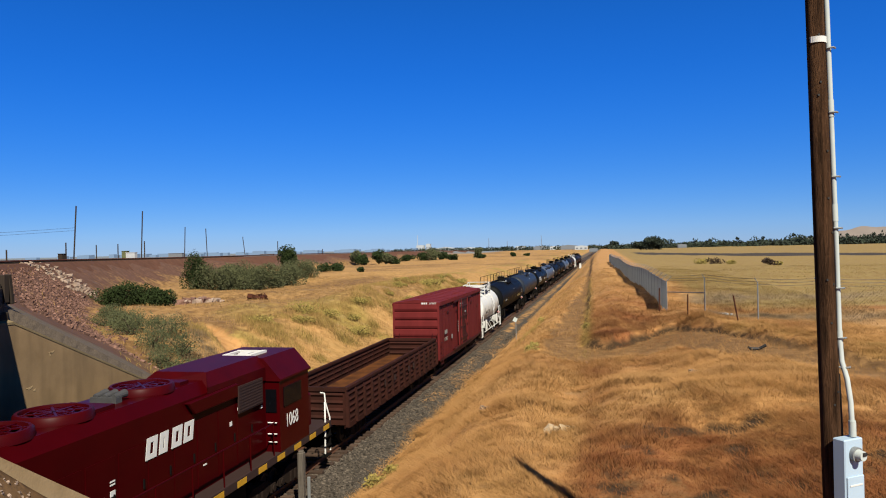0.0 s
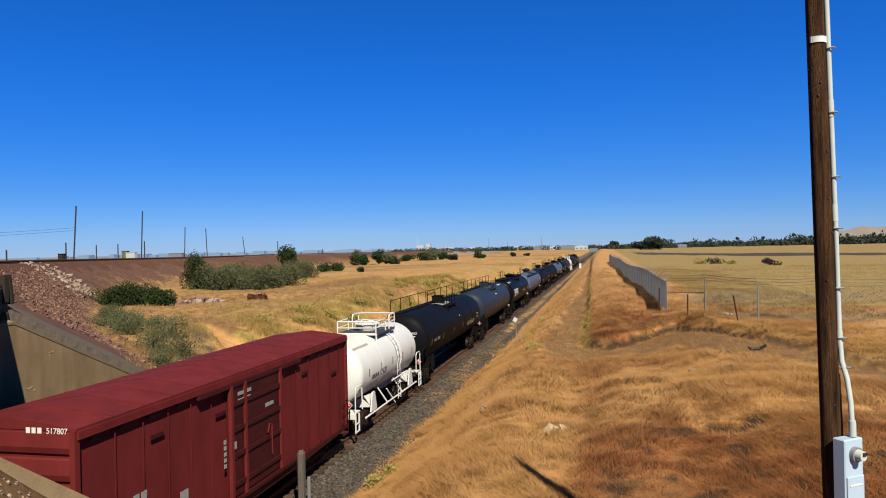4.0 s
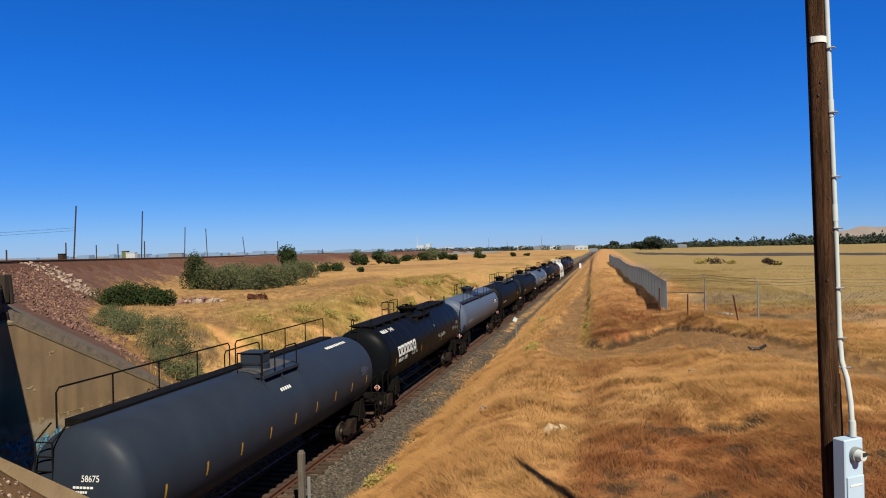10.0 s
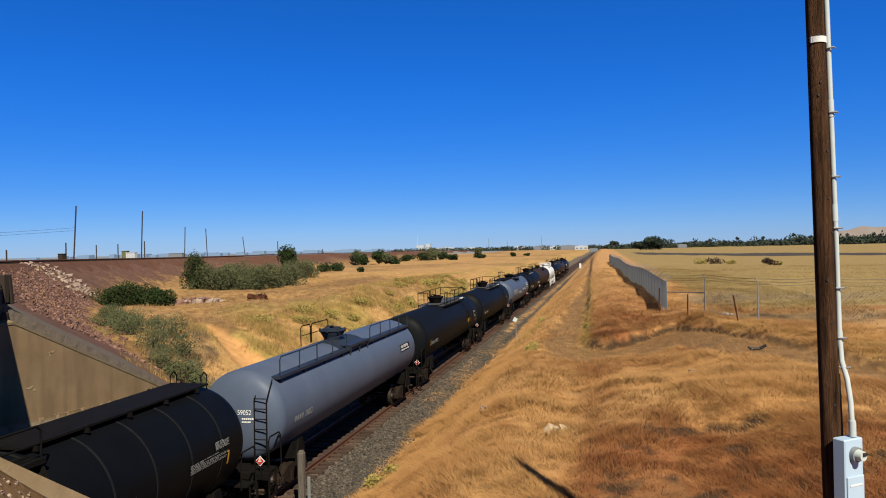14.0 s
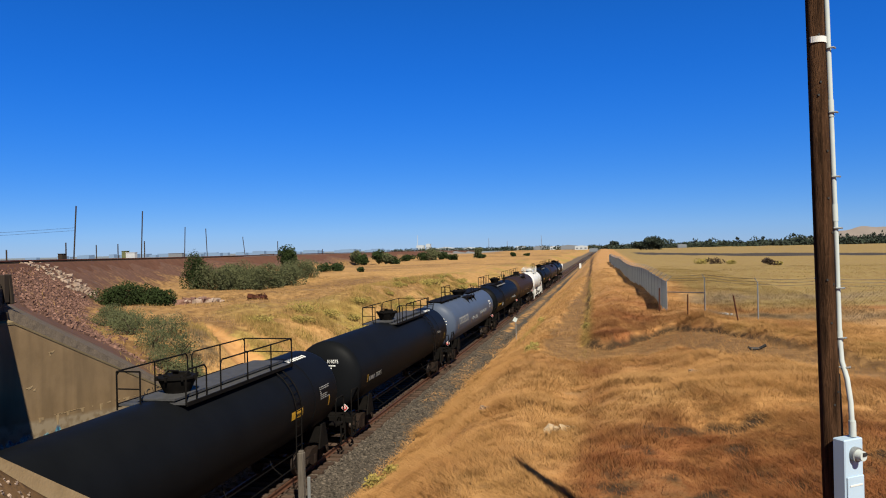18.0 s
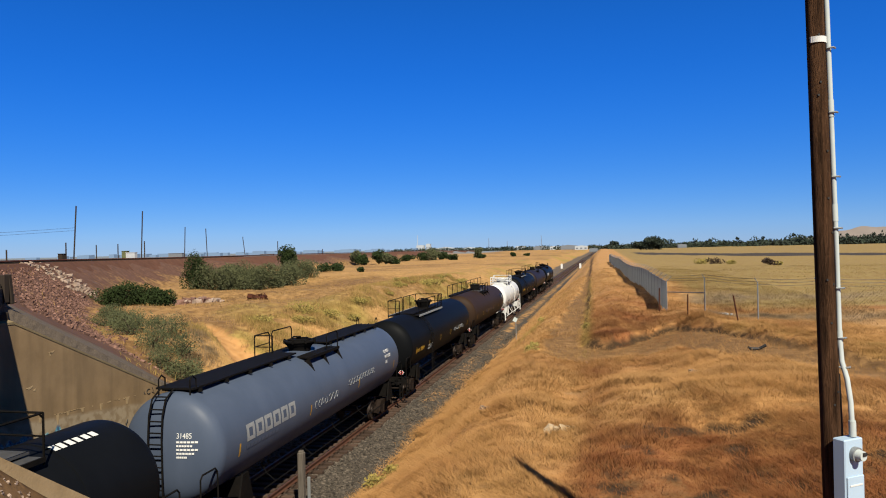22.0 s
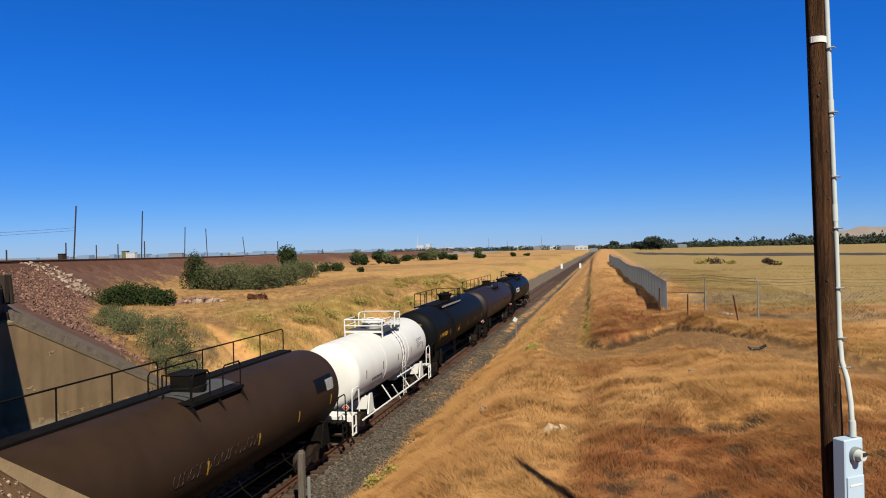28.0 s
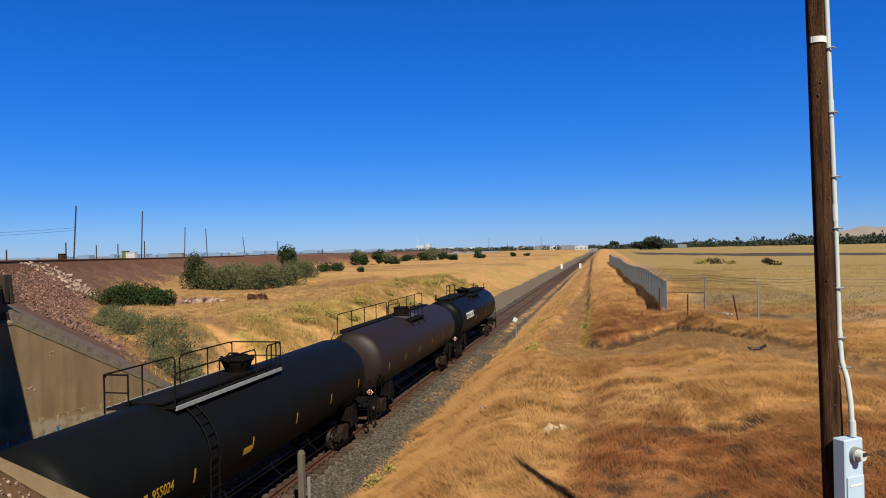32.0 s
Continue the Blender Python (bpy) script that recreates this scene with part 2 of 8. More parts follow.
def mesh_of(name, bm, material, smooth=False, bevel=0.0):
    if bevel:
        bmesh.ops.bevel(bm, geom=[e for e in bm.edges], offset=bevel, segments=1, affect="EDGES", clamp_overlap=True)
    bmesh.ops.recalc_face_normals(bm, faces=bm.faces)
    me = bpy.data.meshes.new(name)
    bm.to_mesh(me)
    bm.free()
    me.materials.append(material)
    if smooth:
        for p in me.polygons:
            p.use_smooth = True
        me.set_sharp_from_angle(angle=radians(40))
    return me


def part(name, bm, material, parent, label="", smooth=False, bevel=0.0):
    me = bm if isinstance(bm, bpy.types.Mesh) else mesh_of(name, bm, material, smooth, bevel)
    ob = new(name, me)
    ob.parent = parent
    if label:
        ob["label"] = label
    return ob


def thing(name, at, label, category, group="", kind="", rz=0.0):
    ob = new(name)
    ob.matrix_world = pose(*at, 0, 0, rz)
    return tagged(ob, label, category, group, kind)


def words(text, size, m, material, parent, name="lettering", depth=0.004, xscale=1.0):
    cu = bpy.data.curves.new(name, "FONT")
    cu.body, cu.size, cu.extrude = text, size, depth
    tmp = bpy.data.objects.new("tmp", cu)
    scene.collection.objects.link(tmp)
    bpy.context.view_layer.update()
    me = bpy.data.meshes.new_from_object(tmp)
    bpy.data.objects.remove(tmp)
    me.transform(m @ Matrix.Diagonal((xscale, 1, 1, 1)))
    me.materials.clear()
    me.materials.append(material)
    ob = new(name, me)
    ob.parent = parent
    return ob


# ---------- ground ----------
def vnoise(x, y, s, seed=0):
    """Smooth value noise on arrays, about -1 to 1."""
    x, y = np.asarray(x) / s, np.asarray(y) / s
    xi, yi = np.floor(x).astype(int), np.floor(y).astype(int)
    fx, fy = x - xi, y - yi
    fx, fy = fx * fx * (3 - 2 * fx), fy * fy * (3 - 2 * fy)

    def h(a, b):
        v = np.sin(a * 127.1 + b * 311.7 + seed * 74.7) * 43758.5453
        return (v - np.floor(v)) * 2 - 1
    return (h(xi, yi) * (1 - fx) + h(xi + 1, yi) * fx) * (1 - fy) + (h(xi, yi + 1) * (1 - fx) + h(xi + 1, yi + 1) * fx) * fy


def sstep(a, b, x):
    t = np.clip((x - a) / (b - a), 0, 1)
    return t * t * (3 - 2 * t)


# axis of the old line on its embankment, from behind the eye over the bridge and away
_p0, _p1, _p2 = np.array((-35.0, 32.0)), np.array((-93.0, 93.0)), np.array((-97.0, 175.0))
CURVE = [np.array((40.0, -47.1)), _p0]
CURVE += [(1 - t) ** 2 * _p0 + 2 * t * (1 - t) * _p1 + t * t * _p2 for t in np.linspace(0.08, 1, 12)]
CURVE += [np.array((-112.0, 310.0)), np.array((-160.0, 900.0))]


def EMB_TOP(y):
    """Height of the embankment's crown, which falls gently away from the bridge."""
    return 7.2 - 0.55 * sstep(30, 180, y) - 0.5 * sstep(180, 420, y) - 2.5 * sstep(420, 1000, y)


def curve_dist(x, y):
    best = np.full(np.shape(x), 1e9)
    for a, b in zip(CURVE, CURVE[1:]):
        d = b - a
        t = np.clip(((x - a[0]) * d[0] + (y - a[1]) * d[1]) / (d @ d), 0, 1)
        best = np.minimum(best, np.hypot(x - a[0] - t * d[0], y - a[1] - t * d[1]))
    return best


# far edge of the dirt trail where it turns off to the fence: the foot of the berm and of the lip beyond
BANK_X = (-1.3, 0.1, 1.6, 3.0, 3.9, 5.1, 6.3, 7.45, 8.2, 9.1, 12.0, 20.0)
BANK_Y = (40.8, 39.9, 42.2, 44.4, 44.4, 42.3, 38.0, 34.4, 32.1, 29.3, 23.0, 12.0)
NEAR_X = (-2.6, -0.8, 1.2, 3.4, 4.2, 5.1, 7.0, 7.9, 12.0, 20.0)
NEAR_Y = (36.0, 35.4, 36.8, 37.4, 34.8, 31.9, 27.6, 25.5, 19.0, 9.0)


def bank_dist(x, y):
    """Signed distance past the trail's far edge, and past the berm's side along the straight trail."""
    slope = np.interp(x, (-1.3, 0.1, 1.6, 3.0, 3.9, 5.1, 9.0, 20.0), (0.8, 1.2, 1.5, 0.6, 1.0, 2.8, 3.0, 1.4))
    front = (y - np.interp(x, BANK_X, BANK_Y)) / np.sqrt(1 + slope * slope)
    return front, x + 1.3 + 0.018 * (y - 41.0)


def trail_edge(x, y):
    """Distance outside the bare trail, negative on it."""
    half = np.interp(y, (36, 45, 60, 90, 140), (0.75, 0.95, 0.75, 0.4, 0.25))
    a = np.abs(x + 2.3 + (y - 40) * 0.013 + half - 0.75) - half + 0.25 * vnoise(x, y, 2.7, 61) + np.where(y < 37, (37 - y) * 0.9, 0)
    slope = np.interp(x, (3.0, 4.0, 9.0, 20.0), (0.5, 2.6, 2.5, 1.4))
    near = (np.interp(x, NEAR_X, NEAR_Y) - y) / np.sqrt(1 + slope * slope)
    b = np.maximum(near, bank_dist(x, y)[0]) + np.where(x < -2.4, (-2.4 - x) * 1.5, 0)
    return np.minimum(a, b)


def chute_dist(x, y):
    """Distance to the bare sandy chute on the cutting bank."""
    ax, ay, bx, by = -28.4, 47.2, -21.6, 42.3
    t = np.clip(((x - ax) * (bx - ax) + (y - ay) * (by - ay)) / ((bx - ax) ** 2 + (by - ay) ** 2), 0, 1)
    return np.hypot(x - ax - t * (bx - ax), y - ay - t * (by - ay))


def ground_z(x, y):
    x, y = np.asarray(x, float), np.asarray(y, float)
    far = sstep(60, 260, y)
    n1, n2, n3 = vnoise(x, y, 9, 1), vnoise(x, y, 3.1, 2), vnoise(x, y, 0.9, 3)
    # right side
    edge = -8.45
    top = 2.45 + 0.25 * n1
    right = -0.45 + (top + 0.45) * sstep(edge - 0.3, -3.1 + 0.7 * n1, x)
    front, beside = bank_dist(x + 0.12 * n3, y + 0.25 * n3 + 0.2 * n2)
    berm = (0.48 * sstep(0, 0.45, front) + 0.52 * sstep(0, 7.0, front)) * (0.55 * sstep(0, 0.5, beside) + 0.45 * sstep(0, 2.6, beside))
    berm = np.where(x > 4.5, sstep(0, 0.8, front), berm * (1 - sstep(3.5, 4.5, x)) + sstep(0, 0.8, front) * sstep(3.5, 4.5, x))
    right = right + berm * np.interp(x, (1.0, 4.0, 7.0, 12.0), (1.12, 0.58, 0.28, 0.1)) * (1 + 0.10 * n2) + sstep(1.5, 6, x) * 0.85
    mound = np.exp(-((x - 2.2) / 2.8) ** 2 - ((y - 23.0) / 4.2) ** 2) * 0.85 - np.exp(-((x + 1.3) / 0.9) ** 2 - ((y - 27) / 8.0) ** 2) * 0.45
    mound = mound - 0.35 * np.exp(-((x - 2.9) / 1.0) ** 2 - ((y - 20.0) / 0.8) ** 2)
    tr = trail_edge(x, y)
    mound = mound * np.where((x > 0.5) & (y > 20), 0.25 + 0.75 * sstep(-0.3, 1.6, tr), 1.0)
    right = right + mound + (0.09 * n2 + 0.05 * n3 + 0.10 * vnoise(x, y, 5.5, 8)) * sstep(-8, -6, x) * sstep(-0.4, 0.5, tr)
    right = right * (1 - 0.25 * far) + 0.25 * far * np.where(x > -8.5, 2.2, -0.45)
    right = right - 0.20 * (1 - sstep(-0.15, 0.3, tr)) * sstep(-6, -3.5, x)
    # left side
    ledge = -18.6 + 0.6 * n1
    ltop = 2.5 + 0.5 * vnoise(x, y, 26, 5) + 0.25 * n1
    left = -0.45 + (ltop + 0.45) * sstep(0, 9.0 + 2.5 * n1, ledge - x) + (0.26 * n2 + 0.08 * n3 + 0.35 * vnoise(x, y, 6.0, 9)) * sstep(-19, -22, x)
    left = left + 0.5 * np.exp(-((x + 28.5) / 3.5) ** 2) * sstep(60, 80, y) * (1 - sstep(150, 220, y))
    left = left - 0.5 * (1 - sstep(0.4, 1.5, chute_dist(x, y)))
    left = left * (1 - 0.15 * far)
    z = np.where(x > TRACK_X, right, left)
    flat = (x > -18.4) & (x < -8.6)
    z = np.where(flat, -0.45 + 0.03 * n2, z)
    # ballast shoulder of the track
    z = np.where(np.abs(x - TRACK_X) < 3.2, -0.45 + 0.20 * (1 - sstep(1.35, 3.0, np.abs(x - TRACK_X))), z)
    # old embankment
    d = curve_dist(x, y)
    emb = EMB_TOP(y) - np.maximum(0, d - 2.3) / 1.45 + 0.10 * n2 * sstep(2, 4, d)
    emb = np.where(x > -8, emb - 0.6 * sstep(2.5, 4.5, d) - 0.85 * sstep(-3.0, -5.8, x), emb)
    pit = (x > -16.75) & (x < -7.0)
    z = np.where(pit, z, np.maximum(z, emb))
    # plain far off
    return z + 0.4 * vnoise(x, y, 160, 7) * sstep(120, 400, np.hypot(x, y))


def graded(a, b, step, grow, limit):
    out = list(np.arange(a, b, step))
    s, v = step, out[-1]
    while v < limit:
        s *= grow
        v += s
        out.append(v)
    return out


gx = graded(-26, 14, 0.24, 1.10, 4300)
gx = [-26 - (v + 26) for v in graded(-26, -25.5, 0.4, 1.075, 4300)[1:]][::-1] + gx
gx = sorted(set(round(v, 3) for v in gx) | {-16.77, -16.73, -7.02, -6.98})
gy = graded(4, 62, 0.24, 1.045, 4600)
gy = [-900, -400, -150, -70, -35, -18, -9, -4, 0, 2] + gy
GX, GY = np.meshgrid(np.array(gx), np.array(gy))
GZ = ground_z(GX, GY)
nx, ny = len(gx), len(gy)


def zones(x, y, z):
    """Weights of what covers the ground, and of the haze and foot shade painted on it."""
    n1, n2 = vnoise(x, y, 7, 11), vnoise(x, y, 1.7, 12)
    a = np.abs(x - TRACK_X)
    ball = 1 - sstep(2.75, 3.25, a + 0.15 * n2)
    path = np.exp(-((x + 9.45 + 0.15 * n1) / 0.5) ** 2) * sstep(26, 40, y + 4 * n1) * (0.75 + 0.4 * n2)
    ball = ball * (1 - 0.85 * np.clip(path, 0, 1))
    ball = np.where(x < TRACK_X, (1 - sstep(2.0, 3.0, a + 0.3 * n2)), ball)
    lgrav = (1 - 0.8 * np.clip(path, 0, 1)) * np.where(x < TRACK_X, 1 - sstep(6.6, 7.6, a + 0.6 * n1), 1 - sstep(2.9, 3.2, a)) * (1 - ball)
    tr = trail_edge(x, y)
    dirt = (1 - sstep(-0.15, 0.40, tr + 0.30 * n2)) * sstep(-7, -4.5, x)
    dirt = np.maximum(dirt, 0.8 * np.clip(path, 0, 1))
    front_, beside_ = bank_dist(x, y)
    # dark soil colour at bank feet and hollow, also standing in for undercut shade
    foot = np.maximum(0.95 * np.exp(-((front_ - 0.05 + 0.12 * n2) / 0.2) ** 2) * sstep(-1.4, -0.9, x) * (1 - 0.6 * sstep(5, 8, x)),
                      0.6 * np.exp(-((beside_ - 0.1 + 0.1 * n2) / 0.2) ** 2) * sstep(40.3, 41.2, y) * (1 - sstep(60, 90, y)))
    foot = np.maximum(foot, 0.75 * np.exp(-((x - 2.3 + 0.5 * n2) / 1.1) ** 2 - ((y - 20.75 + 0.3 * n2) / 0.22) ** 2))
    front = sstep(-1.4, 0.6, x + 0.5 * n2) * (1 - sstep(16.8, 18.4, y + 0.6 * n2 + 0.15 * (x - 2)))
    bare = sstep(-0.35, 0.45, 0.5 * vnoise(x, y, 2.6, 15) + 0.45 * n2 + 0.35) * front * (1 - 0.7 * sstep(5.0, 7.0, x))
    bare = np.maximum(bare, 0.9 * np.exp(-((x - 2.9) / 0.9) ** 2 - ((y - 20.1) / 0.7) ** 2))
    lbare = sstep(-0.15, 0.5, vnoise(x, y, 16, 17) + 0.3 * n1 + 0.5 * np.exp(-((y - 105) / 40.0) ** 2) + 0.9 * np.exp(-((x + 37) / 7.0) ** 2 - ((y - 62) / 9.0) ** 2)) * (x < -25)
    knoll = np.exp(-(((x + 40) / 9.0) ** 2 + ((y - 112 + 8 * n1) / 17.0) ** 2) ** 2) + np.exp(-((((x + 30.5) * -0.53 + (y - 49.5) * 0.85) / 10.0) ** 2 + (((x + 30.5) * 0.85 + (y - 49.5) * 0.53 + n1) / 3.4) ** 2) ** 2)
    wheel = 0.8 * np.exp(-((x + 44 - 0.004 * (y - 80) ** 2 + 1.2 * n1) / 0.9) ** 2) * sstep(60, 70, y) * (1 - sstep(105, 125, y))
    dirt = np.maximum(dirt, np.maximum(0.5 * bare, np.maximum(0.55 * lbare, np.maximum(wheel, knoll * (0.85 + 0.3 * n2)))))
    dirt = np.maximum(dirt, 0.95 * sstep(-27.5, -25.5, x + 0.5 * n2 + 0.12 * (y - 24)) * (x < -16.7) * (1 - sstep(36.0, 39.0, y + n2)))
    # scattered dark patches among thinned tufts on the mound's front
    dark_gap = sstep(0.05, 0.55, vnoise(x, y, 0.75, 71) + 0.6 * vnoise(x, y, 0.33, 72)) * sstep(-0.8, 0.6, x + 0.4 * n2) * (1 - sstep(19.6, 21.2, y + 0.5 * n2)) * (1 - sstep(6.5, 9, x))
    foot = np.maximum(foot, 0.85 * dark_gap)
    sand = 1 - sstep(0.7, 1.5, chute_dist(x, y) + 0.4 * n2)
    d = curve_dist(x, y)
    emb = (1 - sstep(7.0, 10.0, d + 1.2 * n1)) * (x < -16.7)
    dirt = np.maximum(dirt, (1 - sstep(5.5, 7.5, d + 0.8 * n2)) * (x > -7.2) * (y < 14))
    near = 1 - sstep(55, 150, np.hypot(x, y))
    bump = lambda a, b, sa, sb: np.exp(-((x - a) / sa) ** 2 - ((y - b) / sb) ** 2)
    rust = 0.85 * bump(1.3, 19.1, 2.4, 1.5) + 0.6 * bump(5.0, 18.4, 2.4, 1.3) + 0.3 * bump(-0.6, 24.0, 0.8, 4.0) + 0.5 * bump(0.4, 41.0, 2.2, 1.6) + 0.45 * bump(5.0, 46.0, 2.2, 2.5) + 0.3 * bump(-0.3, 32.6, 0.9, 2.2) - 0.7 * bump(3.4, 26.5, 3.4, 4.5) - 0.2 * bump(4.5, 31.5, 1.8, 3.0)
    rust = rust + 0.34 * sstep(40.0, 41.0, y) * (1 - sstep(55, 90, y)) * (1 - sstep(4, 8, x))
    comb = vnoise(x + 0.55 * y, 0.35 * y - 0.2 * x, 1.15, 51) * 0.6 + vnoise(x + 0.6 * y, 0.4 * y - 0.2 * x, 0.5, 52) * 0.4
    side = sstep(-1.35, -0.55, x + 0.35 * n2 + 0.012 * (y - 24))
    red = np.clip(side * (0.26 + rust + 0.7 * front) + 0.40 * comb + 0.12 * vnoise(x, y, 3.2, 21) + 0.10 * n2, 0, 1) * sstep(-8.2, -7, x) * (1 - sstep(8, 13, x)) * (1 - 0.75 * sstep(55, 110, y)) * (1 - 0.5 * sstep(41, 46, y) * sstep(2.5, 5, x))
    pale = np.where(x > 4.5, sstep(4.5, 9, x) * sstep(40, 60, y), 0) + np.where(x < -18, 0.40, 0)
    # grey-blue haze put into the ground colour far off to the left
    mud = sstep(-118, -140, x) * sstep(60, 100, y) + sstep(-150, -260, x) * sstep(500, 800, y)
    green = sstep(0.25, 0.85, vnoise(x, y, 5.0, 31) + 0.3 * n2 + 0.25 * (x < -19)) * (((x < -19) & (x > -34)) | ((x > -7.5) & (x < -5) & (y > 30)))
    lip = np.exp(-((front_ - 1.0) / 0.8) ** 2) * sstep(4.5, 6.5, x)
    green = np.maximum(green, np.maximum(0.4 * lip * (0.7 + 0.4 * n2), 0.8 * np.exp(-((beside_ - 0.15) / 0.35) ** 2) * (y > 37.5) * (y < 110)))
    green = np.maximum(green, 0.8 * bump(10.5, 29.5, 2.5, 3.0) * (0.8 + 0.5 * n2))
    band = 0.9 * bump(10, 56 + 0.4 * x, 40, 4) + 0.8 * bump(10, 46, 40, 2.2)
    grey = np.clip(band * (0.8 + 0.5 * vnoise(x, y, 3.3, 23) + 0.2 * n2), 0, 1) * sstep(5.0, 6.5, x) * sstep(42, 44, y + 0.7 * (x - 8))
    red = np.maximum(red, 0.75 * bump(10, 50.5, 40, 1.8) * sstep(5.0, 6.5, x) * (0.7 + 0.4 * n2))
    strip = 1 - sstep(0.75, 1.0, np.abs(y - np.interp(x, (12, 17, 50, 85, 130, 220), (400, 370, 290, 252, 215, 150))) / np.interp(x, (17, 50, 85, 220), (46, 42, 30, 26)))
    strip = strip * sstep(12, 17, x) * (y > 60)
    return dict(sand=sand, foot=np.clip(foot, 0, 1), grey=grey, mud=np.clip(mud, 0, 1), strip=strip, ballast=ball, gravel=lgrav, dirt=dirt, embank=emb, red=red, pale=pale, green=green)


Z = zones(GX, GY, GZ)
verts = np.stack([GX, GY, GZ], -1).reshape(-1, 3)
idx = np.arange(nx * ny).reshape(ny, nx)
faces = np.stack([idx[:-1, :-1], idx[:-1, 1:], idx[1:, 1:], idx[1:, :-1]], -1).reshape(-1, 4)
gme = bpy.data.meshes.new("ground")
gme.from_pydata(verts.tolist(), [], faces.tolist())
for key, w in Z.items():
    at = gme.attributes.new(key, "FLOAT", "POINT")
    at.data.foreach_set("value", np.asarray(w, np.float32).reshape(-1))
gme.polygons.foreach_set("use_smooth", np.ones(len(gme.polygons), bool))


def ground_material(name, blades):
    """Straw, red grass, dirt, gravel and painted far haze, mixed by the cover weights and broken up by noise."""
    m = bpy.data.materials.new(name)
    m.use_nodes = True
    n, l = m.node_tree.nodes, m.node_tree.links
    b = n["Principled BSDF"]
    b.inputs["Roughness"].default_value = 0.95 if not blades else 0.7
    b.inputs["Specular IOR Level"].default_value = 0.15
    geo = n.new("ShaderNodeNewGeometry")

    def noise_tex(scale, detail=6, rough=0.6, src=None):
        t = n.new("ShaderNodeTexNoise")
        t.inputs["Scale"].default_value = scale
        t.inputs["Detail"].default_value = detail
        t.inputs["Roughness"].default_value = rough
        l.new(src or geo.outputs["Position"], t.inputs["Vector"])
        return t.outputs["Fac"]

    def span(v, a, c, lo=0.0, hi=1.0):
        r = n.new("ShaderNodeMapRange")
        for k, q in (("From Min", a), ("From Max", c), ("To Min", lo), ("To Max", hi)):
            r.inputs[k].default_value = q
        l.new(v, r.inputs["Value"])
        return r.outputs[0]

    def mix(f, a, c):
        x = n.new("ShaderNodeMix")
        x.data_type = "RGBA"
        for key, q in (("A", a), ("B", c)):
            if isinstance(q, tuple):
                x.inputs[key].default_value = (*q, 1)
            else:
                l.new(q, x.inputs[key])
        l.new(f, x.inputs["Factor"])
        return x.outputs["Result"]

    def cover(key, noise_out, width=0.35, spread=0.5):
        a = n.new("ShaderNodeAttribute")
        a.attribute_name = key
        s = n.new("ShaderNodeMath")
        s.operation = "ADD"
        l.new(a.outputs["Fac"], s.inputs[0])
        l.new(span(noise_out, 0, 1, -spread, spread), s.inputs[1])
        return span(s.outputs[0], 0.5 - width, 0.5 + width)

    coarse, fine, grit = noise_tex(0.35), noise_tex(1.6161, 4.3096, 0.3771), noise_tex(28, 4)
    straw = mix(span(fine, 0.3, 0.7), (0.3643, 0.2135, 0.0899), (0.2693, 0.1415, 0.0486))
    straw = mix(span(coarse, 0.35, 0.65), straw, (0.3115, 0.1637, 0.0593))
    redc = mix(span(fine, 0.3, 0.7), (0.1984, 0.0788, 0.0284), (0.1235, 0.0415, 0.0143))
    palec = mix(span(fine, 0.3, 0.7), (0.2037, 0.1507, 0.0590), (0.1685, 0.1089, 0.0388))
    greenc = mix(span(fine, 0.3, 0.7), (0.2370, 0.1723, 0.0512), (0.1895, 0.1257, 0.0333))
    dirtc = mix(span(fine, 0.3, 0.7), (0.1681, 0.0942, 0.0389), (0.1083, 0.0576, 0.0224))
    dirtc = mix(span(grit, 0.52, 0.68), dirtc, (0.075, 0.045, 0.02))
    col = mix(cover("pale", coarse), straw, palec)
    col = mix(cover("red", fine, 0.5, 0.3), col, redc)
    col = mix(cover("green", fine, 0.5, 0.4), col, greenc)
    col = mix(cover("grey", fine, 0.5, 0.3), col, mix(span(fine, 0.3, 0.7), (0.2020, 0.1496, 0.0935), (0.1197, 0.0860, 0.0524)))
    if not blades:
        col = mix(cover("dirt", fine), col, dirtc)
        col = mix(cover("sand", fine), col, mix(span(fine, 0.3, 0.7), (0.3678, 0.1991, 0.0795), (0.2898, 0.1493, 0.0538)))
        # one dark tone for foot lines, their undercut shade and the tuft gaps
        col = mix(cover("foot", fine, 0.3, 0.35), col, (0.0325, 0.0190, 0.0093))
        embc = mix(span(fine, 0.3, 0.7), (0.105, 0.054, 0.037), (0.062, 0.032, 0.022))
        col = mix(cover("embank", fine), col, embc)
        gravc = mix(span(grit, 0.3, 0.7), (0.1131, 0.0889, 0.0673), (0.0619, 0.0485, 0.0377))
        col = mix(cover("gravel", fine), col, gravc)
        ballc = mix(span(grit, 0.35, 0.65), (0.0646, 0.0539, 0.0431), (0.0243, 0.0205, 0.0167))
        col = mix(cover("ballast", fine, 0.2), col, ballc)
        # distant haze, mixed into the colour as grey-blue
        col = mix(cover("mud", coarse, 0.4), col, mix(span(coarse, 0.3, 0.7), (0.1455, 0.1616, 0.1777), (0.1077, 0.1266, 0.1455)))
        col = mix(cover("strip", fine, 0.2), col, mix(span(fine, 0.3, 0.7), (0.0458, 0.0366, 0.0297), (0.0324, 0.0270, 0.0226)))
        bp = n.new("ShaderNodeBump")
        bp.inputs["Strength"].default_value = 0.6
        bp.inputs["Distance"].default_value = 0.12
        l.new(noise_tex(2.6935, 4.3096, 0.4040), bp.inputs["Height"])
        l.new(bp.outputs[0], b.inputs["Normal"])
    else:
        hv = n.new("ShaderNodeHueSaturation")
        l.new(span(geo.outputs["Random Per Island"], 0, 1, 0.92, 1.26), hv.inputs["Value"])
